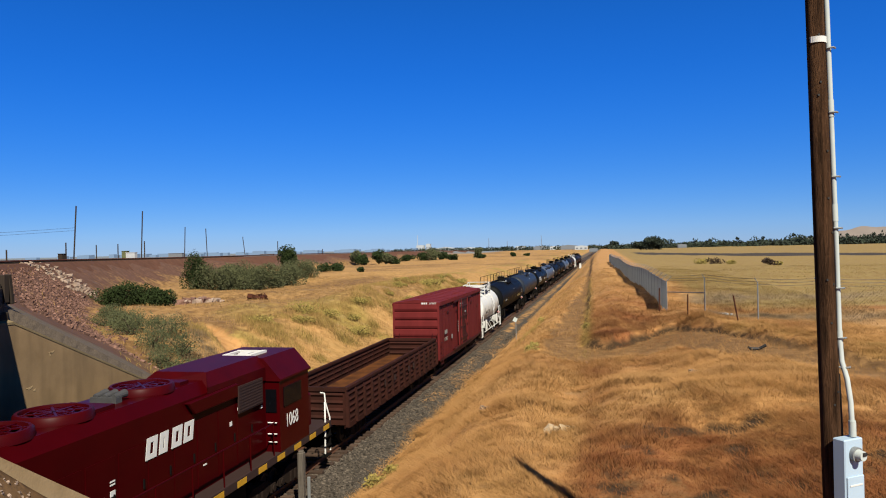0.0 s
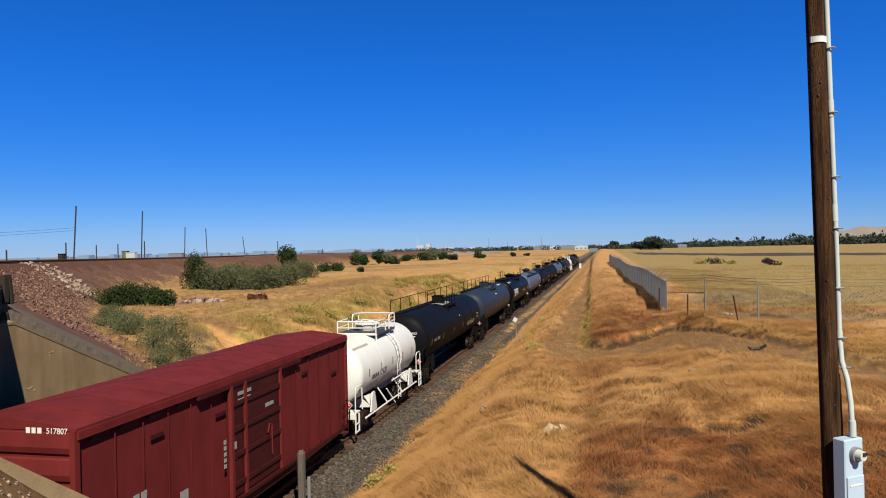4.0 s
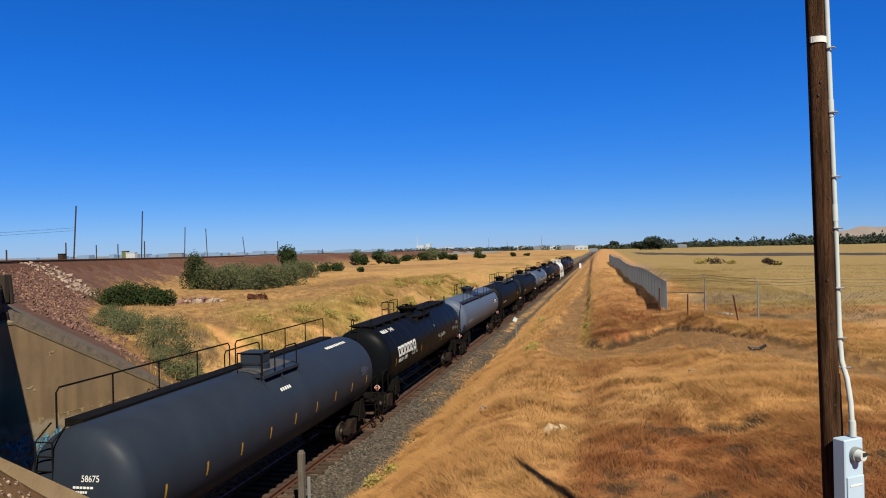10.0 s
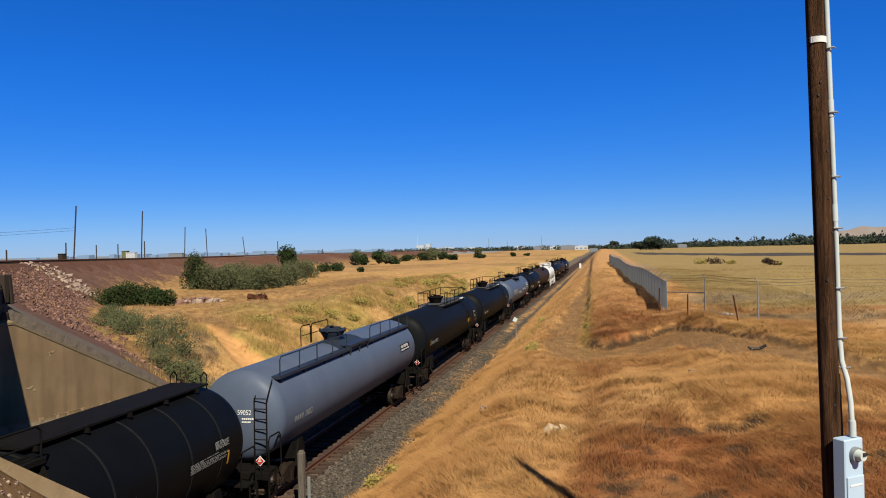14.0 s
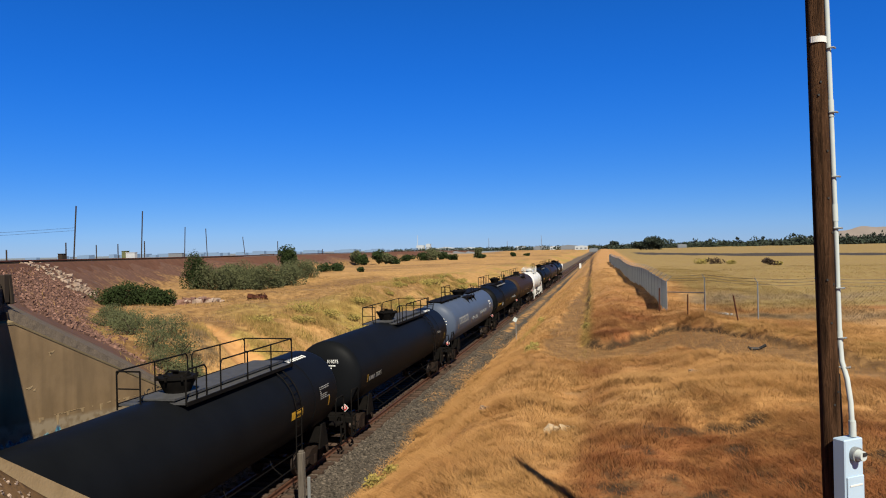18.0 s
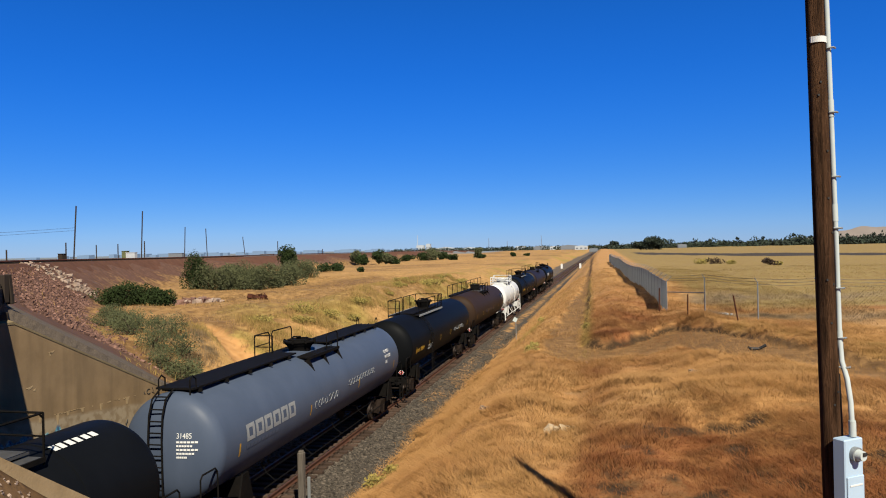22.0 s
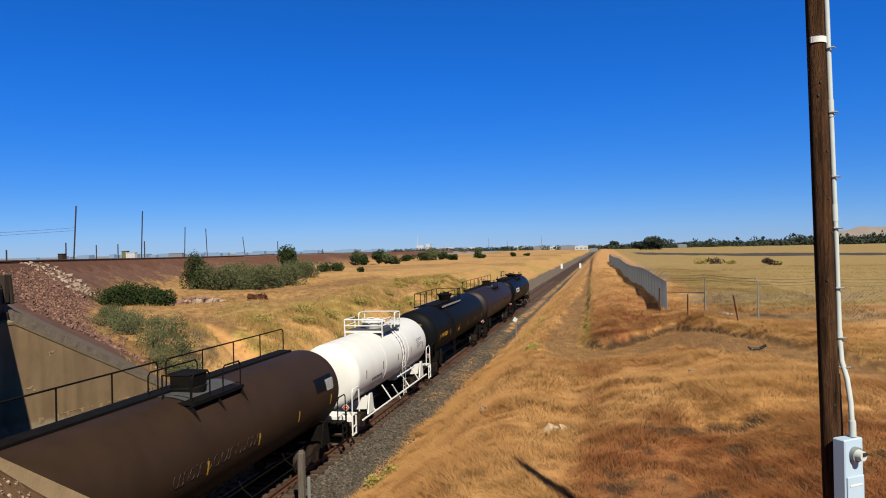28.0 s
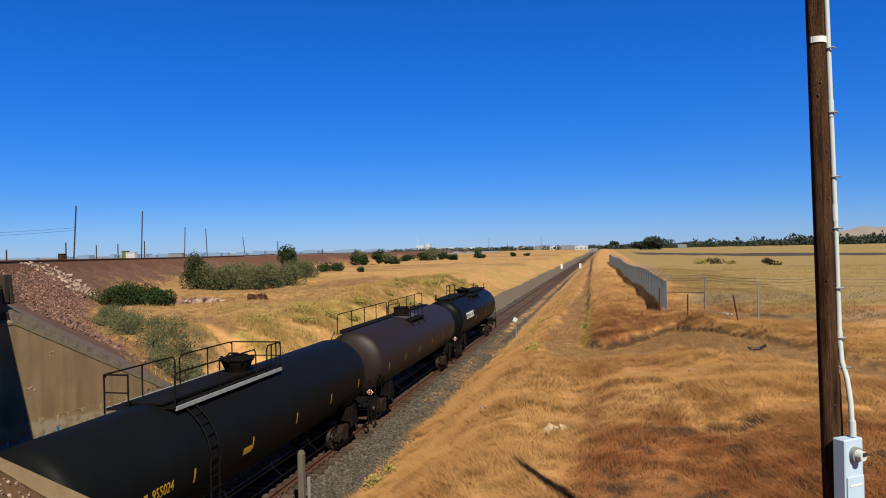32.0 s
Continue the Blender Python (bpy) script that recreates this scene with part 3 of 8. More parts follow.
        l.new(col, hv.inputs["Color"])
        col = hv.outputs[0]
    l.new(col, b.inputs["Base Color"])
    if blades:
        # thin round stalks catch the light much as the turf does: lean their normals upward
        lean_n = n.new("ShaderNodeVectorMath")
        lean_n.operation = "SCALE"
        lean_n.inputs["Scale"].default_value = 0.45
        l.new(geo.outputs["Normal"], lean_n.inputs[0])
        up_n = n.new("ShaderNodeVectorMath")
        up_n.operation = "ADD"
        up_n.inputs[1].default_value = (0, 0, 1)
        l.new(lean_n.outputs[0], up_n.inputs[0])
        unit_n = n.new("ShaderNodeVectorMath")
        unit_n.operation = "NORMALIZE"
        l.new(up_n.outputs[0], unit_n.inputs[0])
        l.new(unit_n.outputs[0], b.inputs["Normal"])
        tr = n.new("ShaderNodeBsdfTranslucent")
        l.new(col, tr.inputs["Color"])
        ms = n.new("ShaderNodeMixShader")
        ms.inputs["Fac"].default_value = 0.22
        l.new(b.outputs[0], ms.inputs[1])
        l.new(tr.outputs[0], ms.inputs[2])
        l.new(ms.outputs[0], n["Material Output"].inputs["Surface"])
    return m


M_GROUND = ground_material("dry_ground", False)
M_BLADE = ground_material("dry_grass_blades", True)
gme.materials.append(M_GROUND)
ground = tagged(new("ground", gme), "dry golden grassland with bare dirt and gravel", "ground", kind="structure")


def gz(x, y):
    return float(ground_z(np.array([x]), np.array([y]))[0])


# ---------- railway track ----------
def rail_profile():
    return [(-0.07, -0.16), (0.07, -0.16), (0.07, -0.145), (0.012, -0.12), (0.012, -0.05), (0.037, -0.035), (0.037, 0.0),
            (-0.037, 0.0), (-0.037, -0.035), (-0.012, -0.05), (-0.012, -0.12), (-0.07, -0.145)]


for side in (-0.7525, 0.7525):
    bm = bmesh.new()
    prism(bm, [(TRACK_X + side + p, q) for p, q in rail_profile()], -40, 1400, "Y")
    tagged(new("rail", mesh_of("rail", bm, M_RAIL)), "rust-brown steel rail on wooden ties", "rail", "rails of the track", "structure")

bm = bmesh.new()
box(bm, (0, 0, -0.225), (2.6, 0.23, 0.15))
TIE = mesh_of("tie", bm, M_TIE, bevel=0.012)
trackbed = tagged(new("track_ties"), "weathered brown wooden railway ties in grey ballast", "ties", kind="structure")
rng = random.Random(5)
for i in range(300):
    t = new("tie", TIE)
    t.parent = trackbed
    t.matrix_basis = pose(TRACK_X + rng.uniform(-0.05, 0.05), 8 + i * 0.53, rng.uniform(-0.012, 0.012), 0, 0, rng.uniform(-1.2, 1.2))
bm = bmesh.new()
for i in range(1400):
    y = 8 + (300 + i) * 0.53
    box(bm, (TRACK_X, y, -0.235), (2.6, 0.23, 0.15))
part("far_ties", bm, M_TIE, trackbed)["kind"] = "stuff"


# ---------- moving train ----------
TRAIN_ROWS = [2.0 * i for i in range(17)]


def run(t):
    return -7.885 * t + 0.00358 * t * t


CARS = []
WHEELSETS = {}


def vehicle(name, near, far, label, category):
    """An empty at rail height in the middle of the car; near and far are its body's ends at the start."""
    ob = thing(name, (TRACK_X, (near + far) / 2, 0), label, category, "vehicles of the freight train")
    CARS.append((ob, (near + far) / 2))
    return ob


CACHE = {}


def cached(key, make):
    if key not in CACHE:
        CACHE[key] = make()
    return CACHE[key]


def m_wheelset():
    bm = bmesh.new()
    cyl(bm, (-0.95, 0, 0), (0.95, 0, 0), 0.085, 12)
    for s in (-1, 1):
        lathe_x(bm, [(0.69 * s, 0.445), (0.72 * s, 0.445), (0.725 * s, 0.42), (0.82 * s, 0.415), (0.82 * s, 0.35), (0.78 * s, 0.33), (0.78 * s, 0.16), (0.84 * s, 0.13)], 24)
    return mesh_of("wheelset", bm, M_WHEEL, True)


def lathe_x(bm, prof, seg):
    rings = [[bm.verts.new((a, r * math.cos(2 * math.pi * k / seg), r * math.sin(2 * math.pi * k / seg))) for k in range(seg)] for a, r in prof]
    for a, b in zip(rings, rings[1:]):
        for k in range(seg):
            bm.faces.new((a[k], b[k], b[(k + 1) % seg], a[(k + 1) % seg]))
    bm.faces.new(rings[0])
    bm.faces.new(rings[-1][::-1])


def m_sideframe():
    bm = bmesh.new()
    poly = [(-1.12, 0.36), (-1.12, 0.56), (-0.75, 0.64), (-0.42, 0.80), (0.42, 0.80), (0.75, 0.64), (1.12, 0.56), (1.12, 0.36), (0.70, 0.38), (0.38, 0.20), (-0.38, 0.20), (-0.70, 0.38)]
    prism(bm, poly, -0.09, 0.09, "X")
    for s in (-1, 1):
        box(bm, (0, s * 0.89, 0.44), (0.26, 0.30, 0.26))
        cyl(bm, (-0.1, s * 0.89, 0.44), (0.17, s * 0.89, 0.44), 0.11, 12)
        cyl(bm, (0.06, s * 0.17, 0.24), (0.06, s * 0.17, 0.56), 0.075, 8)
    return mesh_of("side_frame", bm, M_TRUCK, bevel=0.01)


def m_bolster():
    bm = bmesh.new()
    box(bm, (0, 0, 0.62), (2.1, 0.34, 0.26))
    box(bm, (0, 0.45, 0.42), (1.7, 0.09, 0.12))
    box(bm, (0, -0.45, 0.42), (1.7, 0.09, 0.12))
    return mesh_of("bolster", bm, M_TRUCK, bevel=0.012)


def truck(car, y, base=0.89):
    """A two-axle bogie."""
    tk = part("truck", cached("bolster", m_bolster), None, car)
    tk.matrix_basis = pose(0, y, 0)
    for s in (-1, 1):
        f = part("side_frame", cached("side_frame", m_sideframe), None, tk)
        f.matrix_basis = pose(s * 1.02, 0, 0, 0, 0, 0 if s > 0 else 180)
        w = part("wheelset", cached("wheelset", m_wheelset), None, tk)
        w.matrix_basis = pose(0, s * base, 0.445)
        WHEELSETS.setdefault(s * base, []).append(w)
    return tk


def coupler(car, y, s):
    bm = bmesh.new()
    box(bm, (0, y + s * 0.30, 0.86), (0.16, 0.70, 0.18))
    box(bm, (0.02, y + s * 0.66, 0.86), (0.28, 0.24, 0.30))
    tube(bm, [(0.35, y, 0.85), (0.37, y + s * 0.25, 0.62), (0.33, y + s * 0.6, 0.5)], 0.03)
    part("coupler", bm, M_TRUCK, car, bevel=0.0)


def bars(bm, x, y0, y1, z, h, n, gap=0.28, tilt=0.0, seed=1):
    """Plain upright blocks in place of letters, on a side at x."""
    rr = random.Random(seed)
    w = (y1 - y0) / n
    for i in range(n):
        hh = h * rr.uniform(0.85, 1.0)
        box(bm, (x, y0 + (i + 0.5) * w, z), (0.008, w * (1 - gap), hh), rx=tilt)


def text_side(text, size, y, z, x, material, parent, name="lettering", lean=0.0, xscale=1.0):
    """Writing on the +X side of a car, read from the bridge side: starts at y and runs away along the car."""
    m = pose(x, y, z) @ Euler((radians(90), 0, radians(90))).to_matrix().to_4x4() @ Euler((0, radians(lean), 0)).to_matrix().to_4x4()
    return words(text, size, m, material, parent, name, xscale=xscale)


def on_tank(R, zc, ang):
    """Point on the tank's shell; ang from the top towards +X, degrees."""
    a = radians(ang)
    return R * math.sin(a), zc + R * math.cos(a)


def curved_patch(bm, R, zc, a0, a1, y0, y1, lift=0.006, n=6):
    """A thin plate that hugs the shell."""
    lo, hi = [], []
    for i in range(n + 1):
        a = a0 + (a1 - a0) * i / n
        x, z = on_tank(R + lift, zc, a)
        lo.append(bm.verts.new((x, y0, z)))
        hi.append(bm.verts.new((x, y1, z)))
    for i in range(n):
        bm.faces.new((lo[i], lo[i + 1], hi[i + 1], hi[i]))


def tank_lettering(car, R, zc, a_mid, y0, y1, h_deg, n, material, seed, name="painted_mark"):
    bm = bmesh.new()
    rr = random.Random(seed)
    w = (y1 - y0) / n
    for i in range(n):
        k = rr.uniform(0.85, 1.0)
        curved_patch(bm, R, zc, a_mid - h_deg / 2 * k, a_mid + h_deg / 2 * k, y0 + i * w, y0 + (i + rr.uniform(0.62, 0.8)) * w, 0.008, 3)
    mark = part(name, bm, material, car)
    mark["kind"] = "stuff"
    return mark


def tank_logo(car, R, zc, a0, a1, y0, y1, n, material, name="painted_logo"):
    """A row of plain hollow blocks on the shell where the owner's name stands."""
    bm = bmesh.new()
    w = (y1 - y0) / n
    t, ta = 0.24 * w, 0.24 * (a1 - a0)
    for i in range(n):
        u, v = y0 + i * w, y0 + (i + 0.86) * w
        curved_patch(bm, R, zc, a0, a1, u, u + t, 0.008, 4)
        curved_patch(bm, R, zc, a0, a1, v - t, v, 0.008, 4)
        curved_patch(bm, R, zc, a0, a0 + ta, u + t, v - t, 0.008, 2)
        curved_patch(bm, R, zc, a1 - ta, a1, u + t, v - t, 0.008, 2)
    part(name, bm, material, car)


def hoop_rail(car, pts, r, material, name="handrail"):
    bm = bmesh.new()
    tube(bm, pts, r)
    return part(name, bm, material, car)


def ends(car, Lh, steel, R, zc, hoop=True):
    """Stub sills, bolster plates, end platforms, hoop rails, steps and couplers."""
    for s in (-1, 1):
        bm = bmesh.new()
        box(bm, (0, s * (Lh - 1.2), 0.92), (0.42, 3.4, 0.34))
        box(bm, (0, s * (Lh + 0.52), 1.02), (2.7, 0.16, 0.22))
        part("stub_sill", bm, steel, car, bevel=0.01)
        yb = s * (Lh - 1.75)
        for sx in (-1, 1):
            bm = bmesh.new()
            prism(bm, [(sx * 0.25, 0.88), (sx * 1.36, 0.95), (sx * 1.42, 1.55), (sx * 1.15, 1.50), (sx * 0.30, 1.10)], yb - 0.05, yb + 0.05, "Y")
            prism(bm, [(yb - 0.42, 0.80), (yb + 0.42, 0.80), (yb + 0.16, 1.62), (yb - 0.16, 1.62)], sx * 1.38 - 0.03, sx * 1.38 + 0.03, "X")
            part("bolster_plate", bm, steel, car)
        bm = bmesh.new()
        box(bm, (0, s * (Lh + 0.20), 1.15), (2.7, 0.52, 0.05))
        part("end_platform", bm, steel, car)
        if hoop:
            for sx in (-1, 1):
                x0 = sx * 1.34
                hoop_rail(car, [(x0, s * (Lh - 0.35), 1.15), (x0, s * (Lh - 0.33), 2.08), (x0, s * (Lh - 0.22), 2.20), (x0, s * (Lh + 0.40), 2.20), (x0, s * (Lh + 0.5), 2.1), (x0, s * (Lh + 0.52), 1.1)], 0.025, steel)
        for sx in (-1, 1):
            bm = bmesh.new()
            for yy in (Lh + 0.12, Lh + 0.55):
                box(bm, (sx * 1.36, s * yy, 0.72), (0.05, 0.05, 0.75))
            box(bm, (sx * 1.36, s * (Lh + 0.33), 0.38), (0.06, 0.46, 0.04))
            box(bm, (sx * 1.36, s * (Lh + 0.33), 0.70), (0.06, 0.46, 0.04))
            part("end_step", bm, steel, car)
        coupler(car, s * (Lh + 0.55), s)
        truck(car, s * (Lh - 1.75))
    bm = bmesh.new()
    cyl(bm, (-0.75, Lh + 0.56, 1.75), (-0.75, Lh + 0.62, 1.75), 0.27, 16)
    cyl(bm, (-0.75, Lh + 0.45, 1.15), (-0.75, Lh + 0.45, 1.75), 0.03, 6)
    part("brake_wheel", bm, steel, car)
    placard(car, 1.12, -Lh - 0.66, 1.52)


HEAD_P = 2.35


def head_depth(R):
    return 0.40 * R


def head_y(Lh, R, r):
    """Where the near dished head lies at radius r."""
    q = min(0.999, r / R)
    return -Lh + head_depth(R) * (1 - (1 - q ** HEAD_P) ** (1 / HEAD_P))


def shell(car, Lh, R, zc, material, bands=(), name="tank"):
    rs_ = [0.02, 0.25, 0.45, 0.62, 0.75, 0.85, 0.92, 0.965, 0.99, 1.0]
    prof = [(head_y(Lh, R, R * q) if q < 1 else -Lh + head_depth(R), R * q) for q in rs_]
    prof += [(-a, r) for a, r in prof[::-1]]
    bm = bmesh.new()
    lathe(bm, prof, 64, (0, zc))
    tk = part(name, bm, material, car, smooth=True)
    for b in bands:
        bm = bmesh.new()
        lathe(bm, [(b - 0.03, R - 0.01), (b - 0.025, R + 0.012), (b + 0.025, R + 0.012), (b + 0.03, R - 0.01)], 64, (0, zc))
        part("band", bm, M_BAND if material is M_BLACK else material, tk, smooth=True)
    return tk


def text_tank(text, size, y, ang, R, zc, material, parent, name="car_number", xscale=0.8, lift=0.012):
    """Writing wrapped round the +X side of a tank, its foot at the angle ang from the top."""
    ob = words(text, size, Matrix.Identity(4), material, parent, name, 0.002, xscale)
    for v in ob.data.vertices:
        a = radians(ang) - v.co.y / R
        rr = R + lift + v.co.z
        v.co = (rr * math.sin(a), y + v.co.x, zc + rr * math.cos(a))
    return ob


def text_head(text, size, x, z, Lh, R, zc, material, parent, name="car_number", xscale=0.85):
    """Writing on the near head of a tank, starting at x, foot at height z."""
    ob = words(text, size, Matrix.Identity(4), material, parent, name, 0.002, xscale)
    for v in ob.data.vertices:
        px, pz_ = x + v.co.x, z + v.co.y
        v.co = (px, head_y(Lh, R, math.hypot(px, pz_ - zc)) - 0.012 - v.co.z, pz_)
    return ob


def head_bars(car, Lh, R, zc, x, z, rows, material):
    """Rows of illegible small print on the near head."""
    bm = bmesh.new()
    for k, w in enumerate(rows):
        zz = z - 0.10 * k
        n = 6
        for i in range(n):
            x0 = x + w * i / n
            vs = []
            for px, pz_ in ((x0, zz), (x0 + w / n * 0.8, zz), (x0 + w / n * 0.8, zz + 0.05), (x0, zz + 0.05)):
                vs.append(bm.verts.new((px, head_y(Lh, R, math.hypot(px, pz_ - zc)) - 0.012, pz_)))
            bm.faces.new(vs)
    part("small_print", bm, material, car)


def data_panel(car, R, zc, y0, y1, a0, a1, material=None, ink=None):
    """A painted panel of small print on the shell."""
    bm = bmesh.new()
    curved_patch(bm, R, zc, a0, a1, y0, y1, 0.007, 4)
    p_ = part("data_panel", bm, material or M_BLACK, car)
    bm = bmesh.new()
    n = 7
    rr = random.Random(int(100 * (y1 - y0 + a0)))
    for i in range(n):
        a = a0 + (a1 - a0) * (i + 0.3) / n
        y = y0 + 0.05
        while y < y1 - 0.12:
            w = rr.uniform(0.06, 0.26)
            curved_patch(bm, R, zc, a, a + (a1 - a0) / n * 0.45, y, min(y + w, y1 - 0.04), 0.012, 1)
            y += w + 0.04
            if rr.random() < 0.08:
                break
    part("small_print", bm, ink or M_LETTER_DIM, p_)["kind"] = "stuff"


def placard(car, x, y, z):
    """A red diamond warning placard on a small bracket."""
    bm = bmesh.new()
    box(bm, (x, y + 0.012, z), (0.22, 0.014, 0.22), 0, 0, radians(45))
    p_ = part("placard", bm, M_LETTER, car, "white-edged red warning placard")
    bm = bmesh.new()
    box(bm, (x, y, z), (0.18, 0.012, 0.18), 0, 0, radians(45))
    part("placard_face", bm, M_RED, p_)
    bm = bmesh.new()
    box(bm, (x, y - 0.008, z), (0.10, 0.006, 0.035))
    box(bm, (x, y - 0.008, z + 0.065), (0.045, 0.006, 0.045))
    part("placard_mark", bm, M_LETTER, p_)
    bm = bmesh.new()
    box(bm, (x, y + 0.05, z - 0.30), (0.04, 0.04, 0.55))
    part("placard_bracket", bm, M_STEEL_BLK, car)


def manway(car, y, z, material, r=0.42, h=0.45, cover=True):
    bm = bmesh.new()
    lathe(bm, [(z - 0.25, r - 0.10), (z + 0.06, r - 0.08), (z + 0.16, r - 0.02), (z + h - 0.05, r + 0.07), (z + h, r + 0.08)], 28, (0, y), "Z")
    body = part("manway", bm, material, car, smooth=True)
    bm = bmesh.new()
    lathe(bm, [(z + h - 0.02, r + 0.07), (z + h, r + 0.12), (z + h + 0.05, r + 0.12), (z + h + 0.06, r - 0.06)], 28, (0, y), "Z")
    for k in range(8):
        a = k * math.pi / 4
        box(bm, ((r + 0.11) * math.cos(a), y + (r + 0.11) * math.sin(a), z + h + 0.03), (0.07, 0.06, 0.12), a)
    part("manway_rim", bm, material, body, smooth=True)
    bm = bmesh.new()
    cyl(bm, (0, y, z + h + 0.06), (0, y, z + h + 0.10), r - 0.05, 20)
    box(bm, (0.12, y, z + h + 0.13), (0.45, 0.12, 0.08))
    tube(bm, [(-0.3, y - 0.15, z + h + 0.08), (-0.2, y - 0.1, z + h + 0.2), (0.1, y - 0.1, z + h + 0.2)], 0.03)
    part("manway_lid", bm, material, body)


def ladder(car, y, R, zc, material, a0=28, a1=100, z_end=0.75, name="ladder"):
    bm = bmesh.new()
    for dy in (-0.22, 0.22):
        pts = [(*on_tank(R + 0.09, zc, a), 0) for a in np.linspace(a0, a1, 9)]
        pts = [(p[0], y + dy, p[1]) for p in pts] + [(R + 0.06, y + dy, z_end)]
        tube(bm, pts, 0.022)
    for a in np.linspace(a0 + 4, a1, 7):
        x, z = on_tank(R + 0.09, zc, a)
        cyl(bm, (x, y - 0.22, z), (x, y + 0.22, z), 0.016, 6)
    for z in np.arange(z_end + 0.1, zc - 0.3, 0.32):
        cyl(bm, (R + 0.07, y - 0.22, z), (R + 0.07, y + 0.22, z), 0.016, 6)
    part(name, bm, material, car)


def side_rails(car, Lh, steel, x=1.38):
    bm = bmesh.new()
    a, b = -Lh + 2.9, Lh - 2.9
    tube(bm, [(x, a, 0.78), (x, b, 0.78)], 0.02)
    tube(bm, [(x - 0.32, a, 1.02), (x - 0.32, b, 1.02)], 0.016)
    for y in np.arange(a + 0.8, b, 2.9):
        tube(bm, [(x, y, 0.78), (x - 0.32, y, 1.02), (x - 0.45, y, 1.32)], 0.015)
    part("side_rail", bm, steel, car)


def stripes(car, Lh, R, zc, n=6, material=None, a0=92, a1=106):
    for i in range(n):
        y = -Lh + 1.3 + (2 * Lh - 2.6) * i / (n - 1)
        bm = bmesh.new()
        curved_patch(bm, R, zc, a0, a1, y - 0.04, y + 0.04, 0.008, 3)
        part("reflective_stripe", bm, material or M_YELLOW, car, "dark reflective stripe" if material else "yellow reflective stripe")


def railing(car, x, y0, y1, z0, h, steel, n, r=0.024, mid=True, name="railing"):
    """Posts and a top rail with rounded corners along one side of a platform."""
    bm = bmesh.new()
    tube(bm, [(x, y0, z0), (x, y0, z0 + h - 0.1), (x, y0 + 0.1, z0 + h), (x, y1 - 0.1, z0 + h), (x, y1, z0 + h - 0.1), (x, y1, z0)], r)
    for i in range(1, n):
        y = y0 + (y1 - y0) * i / n
        tube(bm, [(x, y, z0), (x, y, z0 + h)], r)
    if mid:
        tube(bm, [(x, y0, z0 + h * 0.5), (x, y1, z0 + h * 0.5)], r * 0.8)
    part(name, bm, steel, car)


def cross_rail(car, y, x0, x1, z0, h, steel, r=0.024):
    bm = bmesh.new()
    tube(bm, [(x0, y, z0 + h), (x1, y, z0 + h)], r)
    tube(bm, [(x0, y, z0 + h * 0.5), (x1, y, z0 + h * 0.5)], r * 0.8)
    for x in (x0, x1):
        tube(bm, [(x, y, z0 - 0.1), (x, y, z0 + h)], r)
    part("railing", bm, steel, car)


def platform(car, x0, x1, y0, y1, z, material, bracket=None, R=1.45, zc=2.55, edge=None):
    bm = bmesh.new()
    box(bm, ((x0 + x1) / 2, (y0 + y1) / 2, z), (x1 - x0 - 0.05, y1 - y0, 0.05))
    p = part("platform", bm, material, car)
    for xe in (x0, x1):
        bm = bmesh.new()
        box(bm, (xe, (y0 + y1) / 2, z - 0.01), (0.05, y1 - y0, 0.10))
        part("deck_edge", bm, edge or material, p)
    if bracket:
        for y in np.linspace(y0 + 0.05, y1 - 0.05, 3):
            bm = bmesh.new()
            xs, zs = on_tank(R, zc, 52)
            xt, zt = on_tank(R, zc, 32)
            prism(bm, [(xt, zt), (x1, z), (x1, z - 0.12), (xs, zs)], y - 0.03, y + 0.03, "Y")
            part("bracket", bm, bracket, car)
    return p


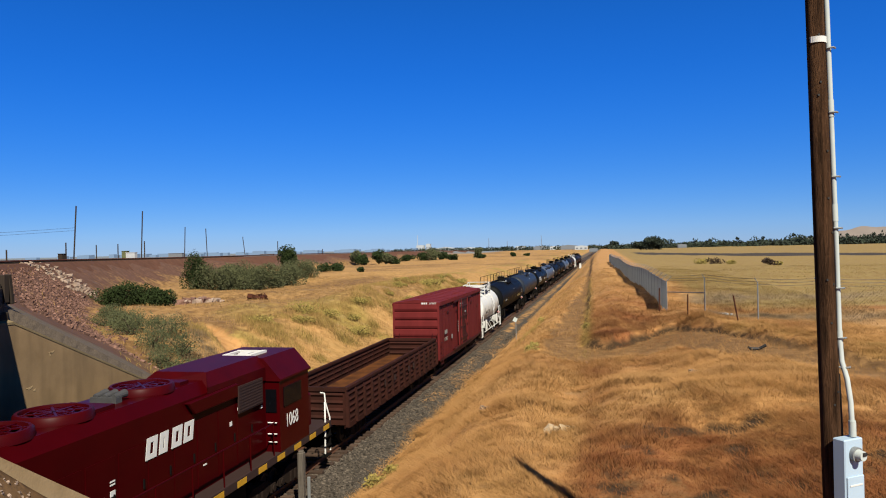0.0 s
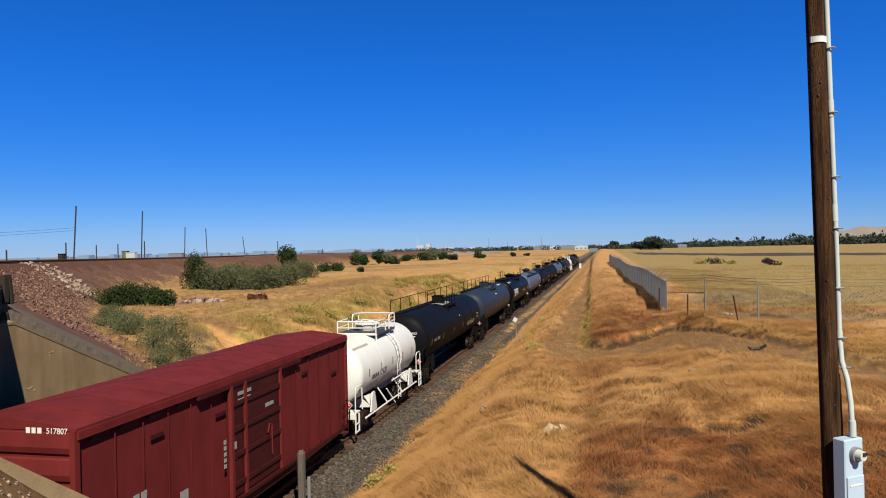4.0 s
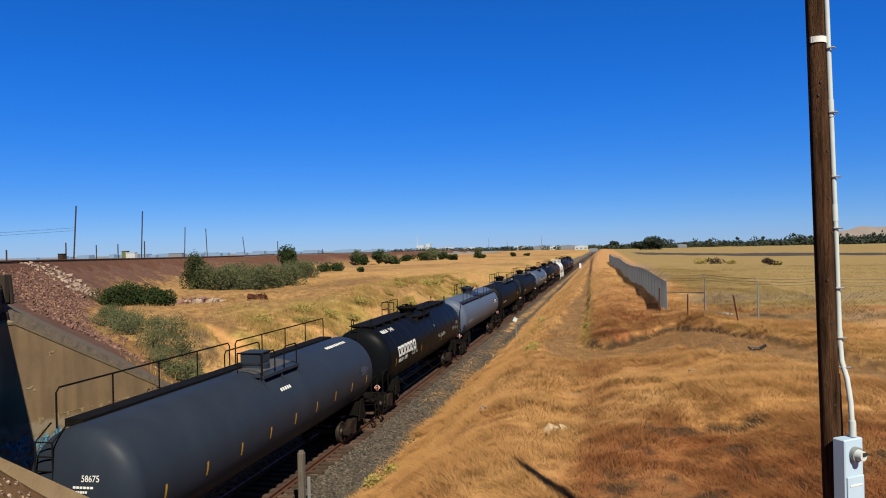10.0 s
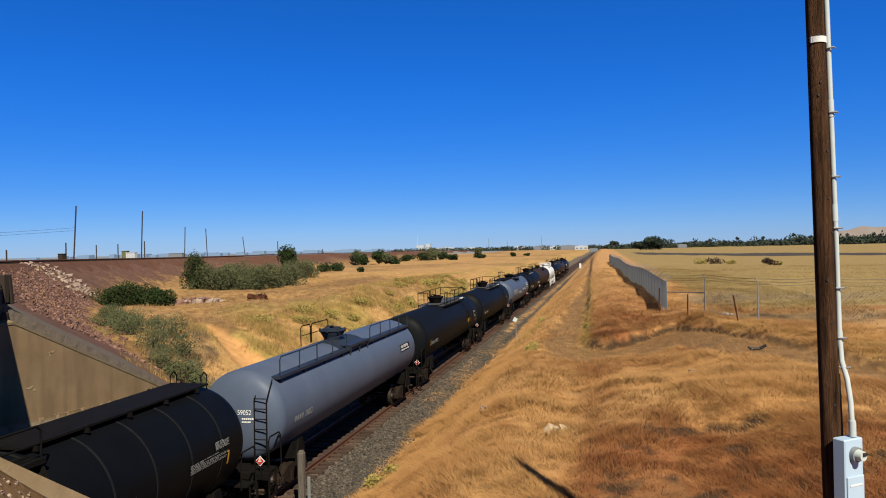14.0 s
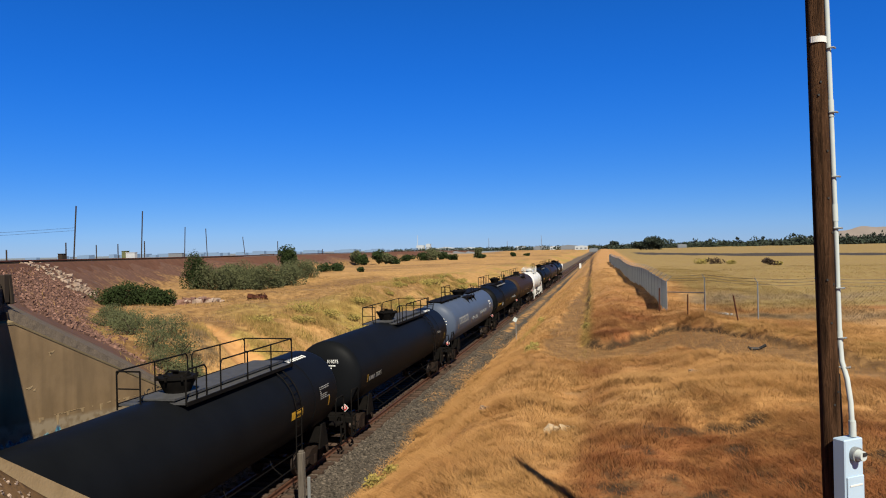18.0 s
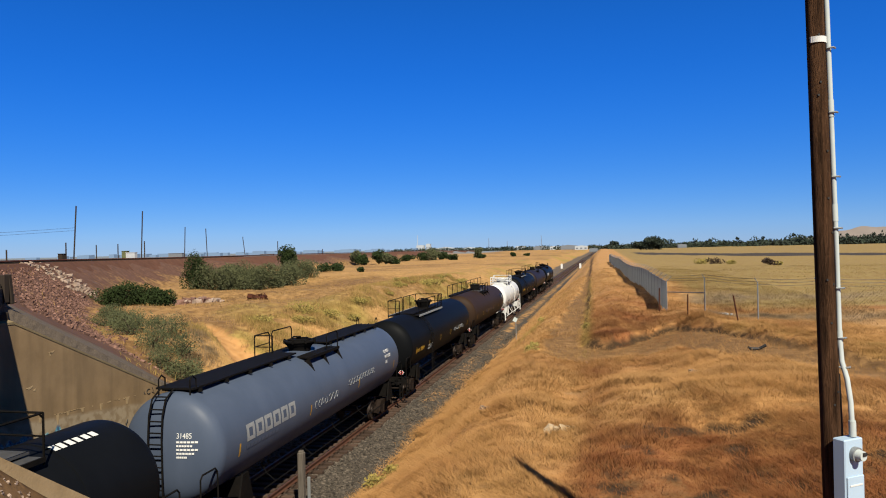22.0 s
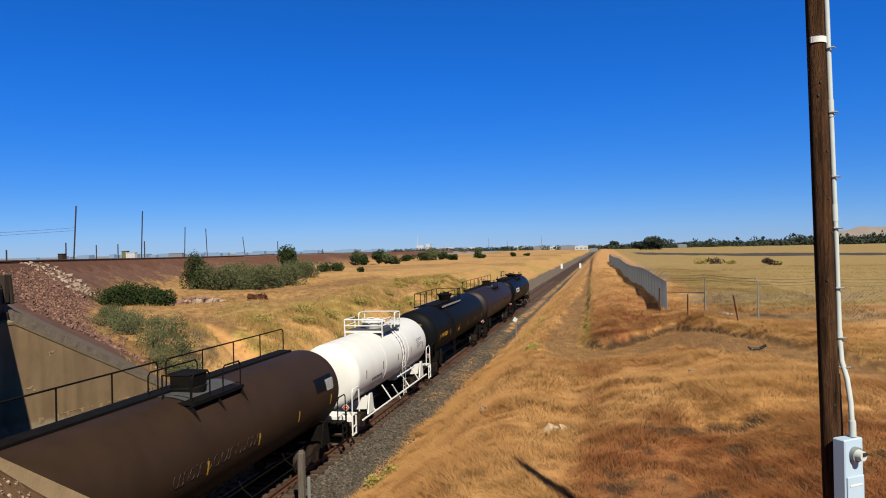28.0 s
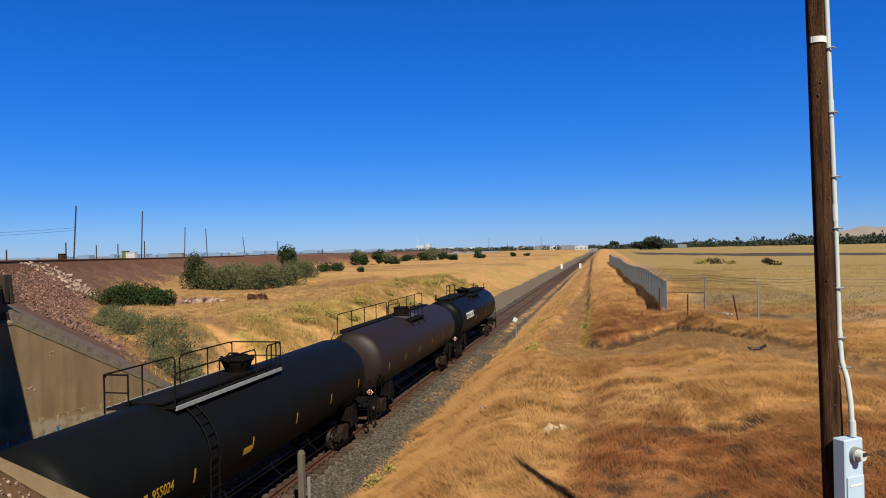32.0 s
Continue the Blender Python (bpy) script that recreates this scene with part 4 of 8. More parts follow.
def long_rail_tank(name, near, far, label, paint, bands=(), steel=None, R=1.47, zc=2.60, stripe=True):
    """Tank car with a long handrail along the far side of its top and a platform with near-side brackets."""
    steel = steel or M_STEEL_BLK
    car = vehicle(name, near, far, label, "tank car")
    Lh = (far - near) / 2
    shell(car, Lh, R, zc, paint, bands)
    ends(car, Lh, steel, R, zc)
    top = zc + R
    bm = bmesh.new()
    box(bm, (-0.55, 0, top - 0.05), (0.5, 2 * Lh - 1.6, 0.18))
    part("running_board", bm, M_STEEL_BLK, car)
    for y0, y1 in ((-Lh + 0.55, -0.15), (0.25, Lh - 0.45)):
        railing(car, -0.80, y0, y1, top - 0.12, 0.92, steel, 4, mid=False)
    railing(car, -0.45, -1.1, 1.3, top - 0.05, 0.70, steel, 1, mid=False)
    platform(car, 0.1, 0.98, -1.3, 1.4, top - 0.12, paint if paint is M_GREYD else M_STEEL_BLK, paint if paint is M_GREYD else M_STEEL_BLK, R, zc)
    railing(car, 0.92, -1.25, -0.35, top - 0.1, 0.72, steel, 1, mid=False)
    railing(car, 0.92, 0.35, 1.35, top - 0.1, 0.72, steel, 1, mid=False)
    cross_rail(car, -1.3, 0.1, 0.92, top - 0.1, 0.72, steel)
    bm = bmesh.new()
    cyl(bm, (0, 0.1, top - 0.2), (0, 0.1, top + 0.12), 0.48, 24)
    box(bm, (0, 0.1, top + 0.28), (0.70, 0.76, 0.34))
    box(bm, (0, 0.1, top + 0.47), (0.78, 0.84, 0.05))
    part("valve_housing", bm, M_STEEL_BLK if paint is not M_GREYD else M_GREYD, car, bevel=0.03)
    bm = bmesh.new()
    curved_patch(bm, R, zc, -30, 24, -1.0, 1.7, 0.01, 8)
    part("top_mat", bm, M_LOGO if paint is M_BLACK2 else M_GRATE, car)
    side_rails(car, Lh, steel) if paint in (M_BROWN, M_BROWN2) else None
    if stripe:
        stripes(car, Lh, R, zc, 9 if paint is M_GREYD else 6)
    bm = bmesh.new()
    for k in range(9):
        z = 1.2 + 0.32 * k
        cyl(bm, (-0.95, -Lh + 0.05, z), (-0.5, -Lh + 0.05, z), 0.018, 6)
    for x in (-0.95, -0.5):
        tube(bm, [(x, -Lh + 0.05, 1.15), (x, -Lh + 0.05, 3.75), (x, -Lh + 0.55, top)], 0.022)
    part("ladder", bm, steel, car)
    return car, Lh, R, zc


def platform_tank(name, near, far, label, paint, bands=(), R=1.47, zc=2.60, rail0=-0.9, rail1=5.6, ladder_y=4.6, man_y=0.1, flip=False, marks=6):
    """Plain tank car with one long railed platform over its middle."""
    steel = M_STEEL_BLK
    car = vehicle(name, near, far, label, "tank car")
    Lh = (far - near) / 2
    shell(car, Lh, R, zc, paint, bands)
    ends(car, Lh, steel, R, zc)
    top = zc + R
    deck = M_STEEL_BLK if flip else M_GRATE
    platform(car, 0.25, 0.90, rail0, rail1, top - 0.08, deck, edge=M_LOGO if flip else M_STEEL_BLK)
    platform(car, -0.90, -0.25, rail0 - 0.3, rail1 - 0.1, top - 0.08, deck, edge=M_LOGO if flip else M_STEEL_BLK)
    bm = bmesh.new()
    box(bm, (0, (rail0 + rail1) / 2, top + 0.015), (1.1, rail1 - rail0, 0.05))
    part("crown_walkway", bm, deck, car)
    gap = man_y + 0.3 if flip else man_y + 0.75
    railing(car, 0.88, rail0, gap - 0.75, top - 0.1, 0.90, steel, 2, mid=False) if gap - 0.75 - rail0 > 0.6 else None
    railing(car, 0.88, gap, rail1, top - 0.1, 0.90, steel, 3, mid=False)
    m_ = rail0 + (rail1 - rail0) * 0.45
    railing(car, -0.88, rail0 - 0.35, m_, top - 0.1, 0.90, steel, 2, mid=False)
    railing(car, -0.88, m_ + 0.25, rail1, top - 0.1, 0.90, steel, 2, mid=False)
    cross_rail(car, rail0 - 0.35, -0.88, -0.2, top - 0.1, 0.90, steel)
    cross_rail(car, rail1, -0.88, 0.88, top - 0.1, 0.90, steel)
    manway(car, man_y, top, steel, 0.42, 0.42)
    ladder(car, ladder_y, R, zc, steel)
    side_rails(car, Lh, steel)
    stripes(car, Lh, R, zc, marks)
    return car, Lh, R, zc


def ribbed_tank(name, near, far, label, paint, bands, R=1.50, zc=2.62):
    """Insulated tank car with a dark running board on the crown, a round manway and hooped rails."""
    steel = M_STEEL_BLK
    car = vehicle(name, near, far, label, "tank car")
    Lh = (far - near) / 2
    shell(car, Lh, R, zc, paint, bands)
    ends(car, Lh, steel, R, zc)
    top = zc + R
    bm = bmesh.new()
    for y0, y1 in ((-Lh + 0.6, -1.5), (1.5, Lh - 0.6)):
        box(bm, (-0.05, (y0 + y1) / 2, top + 0.07), (1.15, y1 - y0, 0.05))
        for y in np.arange(y0 + 0.3, y1, 1.45):
            box(bm, (0.0, y, top + 0.0), (1.22, 0.05, 0.10))
    part("running_board", bm, M_STEEL_BLK, car)
    platform(car, 0.30, 1.02, -1.45, 1.5, top - 0.1, steel, steel, R, zc)
    platform(car, -1.02, -0.30, -1.45, 1.5, top - 0.1, steel)
    railing(car, -1.0, -1.7, -0.5, top - 0.1, 0.82, steel, 1, mid=True)
    railing(car, -1.0, -0.3, 1.5, top - 0.1, 0.82, steel, 1, mid=False)
    railing(car, 0.98, 0.3, 1.45, top - 0.1, 0.66, steel, 1, mid=True)
    cross_rail(car, -1.7, -1.0, -0.3, top - 0.1, 0.82, steel)
    manway(car, 0.0, top, steel, 0.50, 0.30)
    for s in (-1, 1):
        for x in (-0.5, 0.45):
            hoop_rail(car, [(x, s * (Lh - 0.55), top - 0.15), (x, s * (Lh - 0.55), top + 0.32), (x, s * (Lh - 0.68), top + 0.42), (x, s * (Lh - 0.85), top + 0.32), (x, s * (Lh - 0.85), top)], 0.024, steel)
        bm = bmesh.new()
        for x in (-0.2, 0.2):
            tube(bm, [(x - 0.2, s * (Lh + 0.12), 1.2), (x - 0.2, s * (Lh + 0.12), 3.0), (x - 0.2, s * (Lh + 0.06), 3.6), (x - 0.2, s * (Lh - 0.10), 4.0), (x - 0.2, s * (Lh - 0.5), top + 0.10)], 0.026)
        for k in range(10):
            z = 1.35 + 0.3 * k
            yy = s * (Lh + float(np.interp(z, (3.0, 3.6, 4.0, top + 0.1), (0.12, 0.06, -0.10, -0.5))))
            cyl(bm, (-0.4, yy, z), (0.0, yy, z), 0.02, 6)
        part("ladder", bm, steel, car)
    side_rails(car, Lh, steel)
    stripes(car, Lh, R, zc, 4)
    return car, Lh, R, zc


def side_walk_tank(name, near, far, label, paint, R=1.47, zc=2.62):
    """Grey tank car with a railed walkway along the shoulder facing the field."""
    steel = M_STEEL_BLK
    car = vehicle(name, near, far, label, "tank car")
    Lh = (far - near) / 2
    shell(car, Lh, R, zc, paint, ())
    ends(car, Lh, steel, R, zc)
    top = zc + R
    wx, wz = 1.02, zc + R * 0.80
    bm = bmesh.new()
    box(bm, (wx, 0, wz), (0.30, 2 * Lh - 1.5, 0.10))
    for y in np.arange(-Lh + 1.0, Lh - 0.8, 1.9):
        box(bm, (wx - 0.02, y, wz - 0.08), (0.26, 0.10, 0.16))
    part("walkway", bm, M_GREYD, car)
    for y0, y1 in ((-Lh + 0.8, -1.5), (1.5, Lh - 0.8)):
        railing(car, wx + 0.13, y0, y1, wz - 0.05, 0.72, M_GREYD, 4, mid=False)
    railing(car, -0.75, -1.7, -0.7, top - 0.1, 0.8, steel, 1)
    railing(car, -0.75, -0.6, 1.3, top - 0.1, 0.8, steel, 1)
    platform(car, 0.3, 1.2, -1.1, 1.2, top - 0.16, M_GREYD, M_GREYD, R, zc)
    manway(car, -0.1, top, M_GREYD, 0.46, 0.36)
    bm = bmesh.new()
    curved_patch(bm, R, zc, -26, 40, -1.5, 1.6, 0.01, 8)
    part("top_mat", bm, M_GREYD, car)
    for s in (-1, 1):
        bm = bmesh.new()
        for x in (0.62, 1.04):
            tube(bm, [(x, s * (Lh + 0.02), 1.15), (x, s * (Lh - 0.02), 3.2), (x, s * (Lh - 0.45), wz)], 0.024)
        for k in range(7):
            z = 1.35 + 0.32 * k
            cyl(bm, (0.62, s * (Lh + 0.01), z), (1.04, s * (Lh + 0.01), z), 0.017, 6)
        part("ladder", bm, steel, car)
    return car, Lh, R, zc


def acid_tank(name, near, far, label, rusty=False):
    """Short white tank car with white rails, a crown platform and long diagonal side rods."""
    w = M_WHITE
    car = vehicle(name, near, far, label, "tank car")
    Lh = (far - near) / 2
    R, zc = 1.38, 2.55
    shell(car, Lh, R, zc, w, (-Lh * 0.32, Lh * 0.32))
    ends(car, Lh, w, R, zc)
    top = zc + R
    platform(car, -0.95, 0.95, -1.2, 1.85, top - 0.02, M_GRATE)
    for y in (-1.17, 1.82):
        bm = bmesh.new()
        for x in (-0.95, 0.95):
            cyl(bm, (x, y, top - 0.5), (x, y, top), 0.04, 8)
        box(bm, (0, y, top - 0.02), (1.95, 0.07, 0.10))
        part("platform_frame", bm, w, car)
    for x in (-0.95, 0.95):
        railing(car, x, -1.2, 0.3, top - 0.02, 0.58, w, 1, 0.034)
        railing(car, x, 0.9, 1.85, top - 0.02, 0.72, w, 1, 0.034)
    cross_rail(car, -1.2, -0.95, 0.95, top - 0.02, 0.58, w, 0.034)
    cross_rail(car, 1.85, -0.95, 0.95, top - 0.02, 0.72, w, 0.034)
    manway(car, 0.35, top - 0.05, w, 0.50, 0.36)
    ladder(car, 0.85, R, zc, w, 35, 105, 0.55)
    for s in (-1, 1):
        bm = bmesh.new()
        x = s * 1.40
        tube(bm, [(x, -Lh + 0.6, 0.72), (x, Lh - 0.6, 0.72)], 0.04)
        for y in (-Lh * 0.62, -Lh * 0.22, Lh * 0.3, Lh * 0.62):
            tube(bm, [(x, y, 0.72), (x * 0.72, y - 0.25, 1.45)], 0.035)
        tube(bm, [(x, 0.2, 0.45), (x * 0.85, -0.5, 1.25)], 0.035)
        tube(bm, [(s * 1.44, -0.4, 1.62), (s * 1.44, Lh * 0.45, 1.62)], 0.035)
        part("side_rail", bm, w, car)
    stripes(car, Lh, R, zc, 5, M_GREYD, 84, 98)
    bm = bmesh.new()
    box(bm, (0, Lh + 0.12, 2.95), (0.7, 0.30, 0.05))
    for x in (-0.3, 0.3):
        box(bm, (x, Lh + 0.0, 3.05), (0.05, 0.5, 0.05))
    part("placard_bracket", bm, w, car)
    return car, Lh, R, zc


def box_car(near, far):
    car = vehicle("boxcar", near, far, "oxide-red steel boxcar with corrugated ends and sliding door", "boxcar")
    Lh = (far - near) / 2
    W, z0, ze, zp = 1.45, 1.0, 4.50, 4.72
    bm = bmesh.new()
    box(bm, (0, 0, (z0 + ze) / 2), (2 * W - 0.1, 2 * Lh - 0.1, ze - z0))
    part("body", bm, M_BOX, car)
    # roof with seams
    bm = bmesh.new()
    prism(bm, [(-W - 0.04, ze - 0.03), (-W - 0.04, ze + 0.04), (0, zp), (W + 0.04, ze + 0.04), (W + 0.04, ze - 0.03)], -Lh - 0.03, Lh + 0.03, "Y")
    roof = part("roof", bm, M_BOX, car)
    n = 14
    for i in range(1, n):
        y = -Lh + 2 * Lh * i / n
        bm = bmesh.new()
        prism(bm, [(-W, ze + 0.04), (0, zp), (W, ze + 0.04), (W, ze + 0.058), (0, zp + 0.018), (-W, ze + 0.058)], y - 0.03, y + 0.03, "Y")
        part("roof_seam", bm, M_BOX, roof)
    # eave rails
    for s in (-1, 1):
        bm = bmesh.new()
        box(bm, (s * (W + 0.015), 0, ze - 0.10), (0.12, 2 * Lh, 0.16))
        part("eave_rail", bm, M_BOX, car)
    # corrugated ends: rows of convex pressings with dark slots between
    for s in (-1, 1):
        end = bmesh.new()
        box(end, (0, s * (Lh - 0.03), (z0 + ze) / 2), (2 * W - 0.04, 0.06, ze - z0 - 0.02))
        prism(end, [(-W + 0.03, ze), (0, zp - 0.03), (W - 0.03, ze)], s * Lh - 0.03, s * (Lh + 0.042), "Y")
        e = part("end_wall", end, M_BOX, car)
        rows = [4.25, 3.72, 3.19, 2.66, 2.13, 1.60, 1.12]
        for z in rows:
            bm = bmesh.new()
            h = 0.40
            yo = s * Lh
            prism(bm, [(yo, z - h / 2 - 0.06), (yo + s * 0.05, z - h / 2), (yo + s * 0.085, z - h / 5), (yo + s * 0.05, z + h / 2), (yo, z + h / 2 + 0.03)], -W + 0.09, W - 0.09, "X")
            part("end_corrugation", bm, M_BOX, e)
        for sx in (-1, 1):
            bm = bmesh.new()
            box(bm, (sx * (W - 0.03), s * Lh, (z0 + ze) / 2), (0.12, 0.14, ze - z0))
            part("corner_post", bm, M_BOX, car)
        bm = bmesh.new()
        for sx in (-1, 1):
            for z in (1.35, 1.75, 2.15, 2.5):
                tube(bm, [(sx * 1.05, s * (Lh + 0.16), z), (sx * 1.36, s * (Lh + 0.16), z)], 0.018)
            for x in (1.05, 1.36):
                tube(bm, [(sx * x, s * (Lh + 0.05), 1.1), (sx * x, s * (Lh + 0.16), 1.15), (sx * x, s * (Lh + 0.16), 2.6), (sx * x, s * (Lh + 0.05), 2.65)], 0.02)
        tube(bm, [(-0.85, s * (Lh + 0.16), 2.18), (0.8, s * (Lh + 0.16), 2.18)], 0.025)
        part("end_ladder", bm, M_BOX_DARK, e)
        bm = bmesh.new()
        box(bm, (0, s * (Lh + 0.16), 1.42), (1.7, 0.30, 0.05))
        part("crossover_platform", bm, M_BOX_DARK, car)
        coupler(car, s * (Lh + 0.05), s)
        truck(car, s * (Lh - 2.3))
    bm = bmesh.new()
    cyl(bm, (-0.55, -Lh - 0.13, 1.95), (-0.55, -Lh - 0.2, 1.95), 0.24, 16)
    part("brake_wheel", bm, M_BOX_DARK, car)
    for s in (-1, 1):
        x = s * W
        for y in [-Lh + 1.15 + 0.95 * k for k in range(5)] + [1.75 + 1.0 * k for k in range(6)]:
            if y > Lh - 0.3:
                continue
            bm = bmesh.new()
            box(bm, (x, y, (z0 + ze) / 2), (0.007, 0.04, ze - z0 - 0.25))
            part("side_post", bm, M_BOX, car)
        bm = bmesh.new()
        for k in range(15):
            y = -Lh + 0.5 + k * (2 * Lh - 1.0) / 14
            box(bm, (x + s * 0.008, y, ze - 0.26), (0.02, 0.42 if k % 3 else 0.2, 0.09))
        for y, z in ((-Lh + 2.6, 3.75), (-Lh + 5.4, 3.6), (Lh - 4.0, 3.75), (Lh - 1.3, 3.3)):
            box(bm, (x + s * 0.008, y, z), (0.02, 0.5, 0.10))
        part("eave_notch", bm, M_BOX_DARK, car, "dark pressed slots under the eave")
        # double sliding door
        bm = bmesh.new()
        box(bm, (x + s * 0.05, -0.2, 2.72), (0.08, 3.1, 3.0))
        d = part("door", bm, M_BOX_DARK, car, "dark dirty sliding door")
        for z in (1.55, 2.35, 3.05, 3.75):
            bm = bmesh.new()
            box(bm, (x + s * 0.11, -0.2, z), (0.06, 2.9, 0.12))
            part("door_rib", bm, M_BOX_DARK, d)
        for y in (-1.72, -0.95, 1.32):
            bm = bmesh.new()
            box(bm, (x + s * 0.10, y, 2.72), (0.10, 0.12, 3.1))
            part("door_post", bm, M_BOX, d)
        bm = bmesh.new()
        tube(bm, [(x + s * 0.15, 0.35, 2.5), (x + s * 0.15, 0.45, 2.75), (x + s * 0.15, 0.6, 2.7), (x + s * 0.15, 0.62, 1.8)], 0.025)
        part("door_lever", bm, M_BOX, d)
        bm = bmesh.new()
        box(bm, (x + s * 0.07, -0.2, 1.12), (0.16, 6.2, 0.10))
        box(bm, (x + s * 0.06, -0.2, 4.26), (0.14, 6.2, 0.10))
        part("door_track", bm, M_BOX_DARK, car)
        bm = bmesh.new()
        prism(bm, [(-Lh, 1.02), (Lh, 1.02), (Lh, 0.92), (2.5, 0.78), (-2.5, 0.78), (-Lh, 0.92)], x - 0.03, x + 0.03, "X")
        part("side_sill", bm, M_BOX_DARK, car)
        bm = bmesh.new()
        for yy in (-Lh + 0.35, Lh - 0.35):
            for dy in (-0.21, 0.21):
                tube(bm, [(x + s * 0.09, yy + dy, 0.70), (x + s * 0.09, yy + dy, 2.12)], 0.014)
            for z in (0.75, 1.25, 1.65, 2.05):
                tube(bm, [(x + s * 0.02, yy - 0.22, z), (x + s * 0.10, yy - 0.20, z), (x + s * 0.10, yy + 0.20, z), (x + s * 0.02, yy + 0.22, z)], 0.018)
        part("side_ladder", bm, M_BOX_DARK, car)
    bm = bmesh.new()
    box(bm, (0, 0, 0.85), (0.5, 2 * Lh - 0.4, 0.35))
    part("centre_sill", bm, M_STEEL_BLK, car)
    # lettering on the side towards the eye and on the end
    bm = bmesh.new()
    bars(bm, W + 0.045, -Lh + 1.35, -Lh + 2.15, 2.55, 0.28, 3, seed=3)
    bars(bm, W + 0.045, -Lh + 3.4, -Lh + 3.75, 2.05, 0.30, 1, gap=0.05, seed=4)
    bars(bm, W + 0.105, -1.35, -0.55, 3.98, 0.10, 3, gap=0.1, seed=5)
    bars(bm, W + 0.105, -1.35, -0.6, 3.80, 0.08, 3, gap=0.1, seed=6)
    bars(bm, W + 0.105, -1.65, -1.45, 2.62, 0.22, 1, gap=0.1, seed=7)
    bars(bm, W + 0.105, -1.65, -1.45, 2.30, 0.14, 1, gap=0.1, seed=8)
    bars(bm, W + 0.105, 0.3, 0.85, 3.32, 0.12, 2, gap=0.1, seed=9)
    for k in range(5):
        box(bm, (W + 0.09, -2.05, 2.2 + 0.16 * k), (0.01, 0.12, 0.11))
    part("painted_marks", bm, M_LETTER_DIM, car, "worn white stencilled marks")
    text_side("517 807", 0.32, -Lh + 1.25, 2.0, W + 0.045, M_LETTER_DIM, car, "car_number", xscale=0.9)
    bm = bmesh.new()
    for k in range(3):
        box(bm, (0.42 + 0.13 * k, -Lh - 0.05, 4.49), (0.09, 0.01, 0.11))
    box(bm, (0.0, -Lh - 0.10, 1.86), (0.2, 0.01, 0.05))
    box(bm, (0.0, -Lh - 0.10, 1.76), (0.42, 0.01, 0.05))
    part("end_mark", bm, M_LETTER, car)
    m = pose(0.83, -Lh - 0.048, 4.435) @ Euler((radians(90), 0, 0)).to_matrix().to_4x4()
    words("517807", 0.16, m, M_LETTER, car, "car_number")
    return car


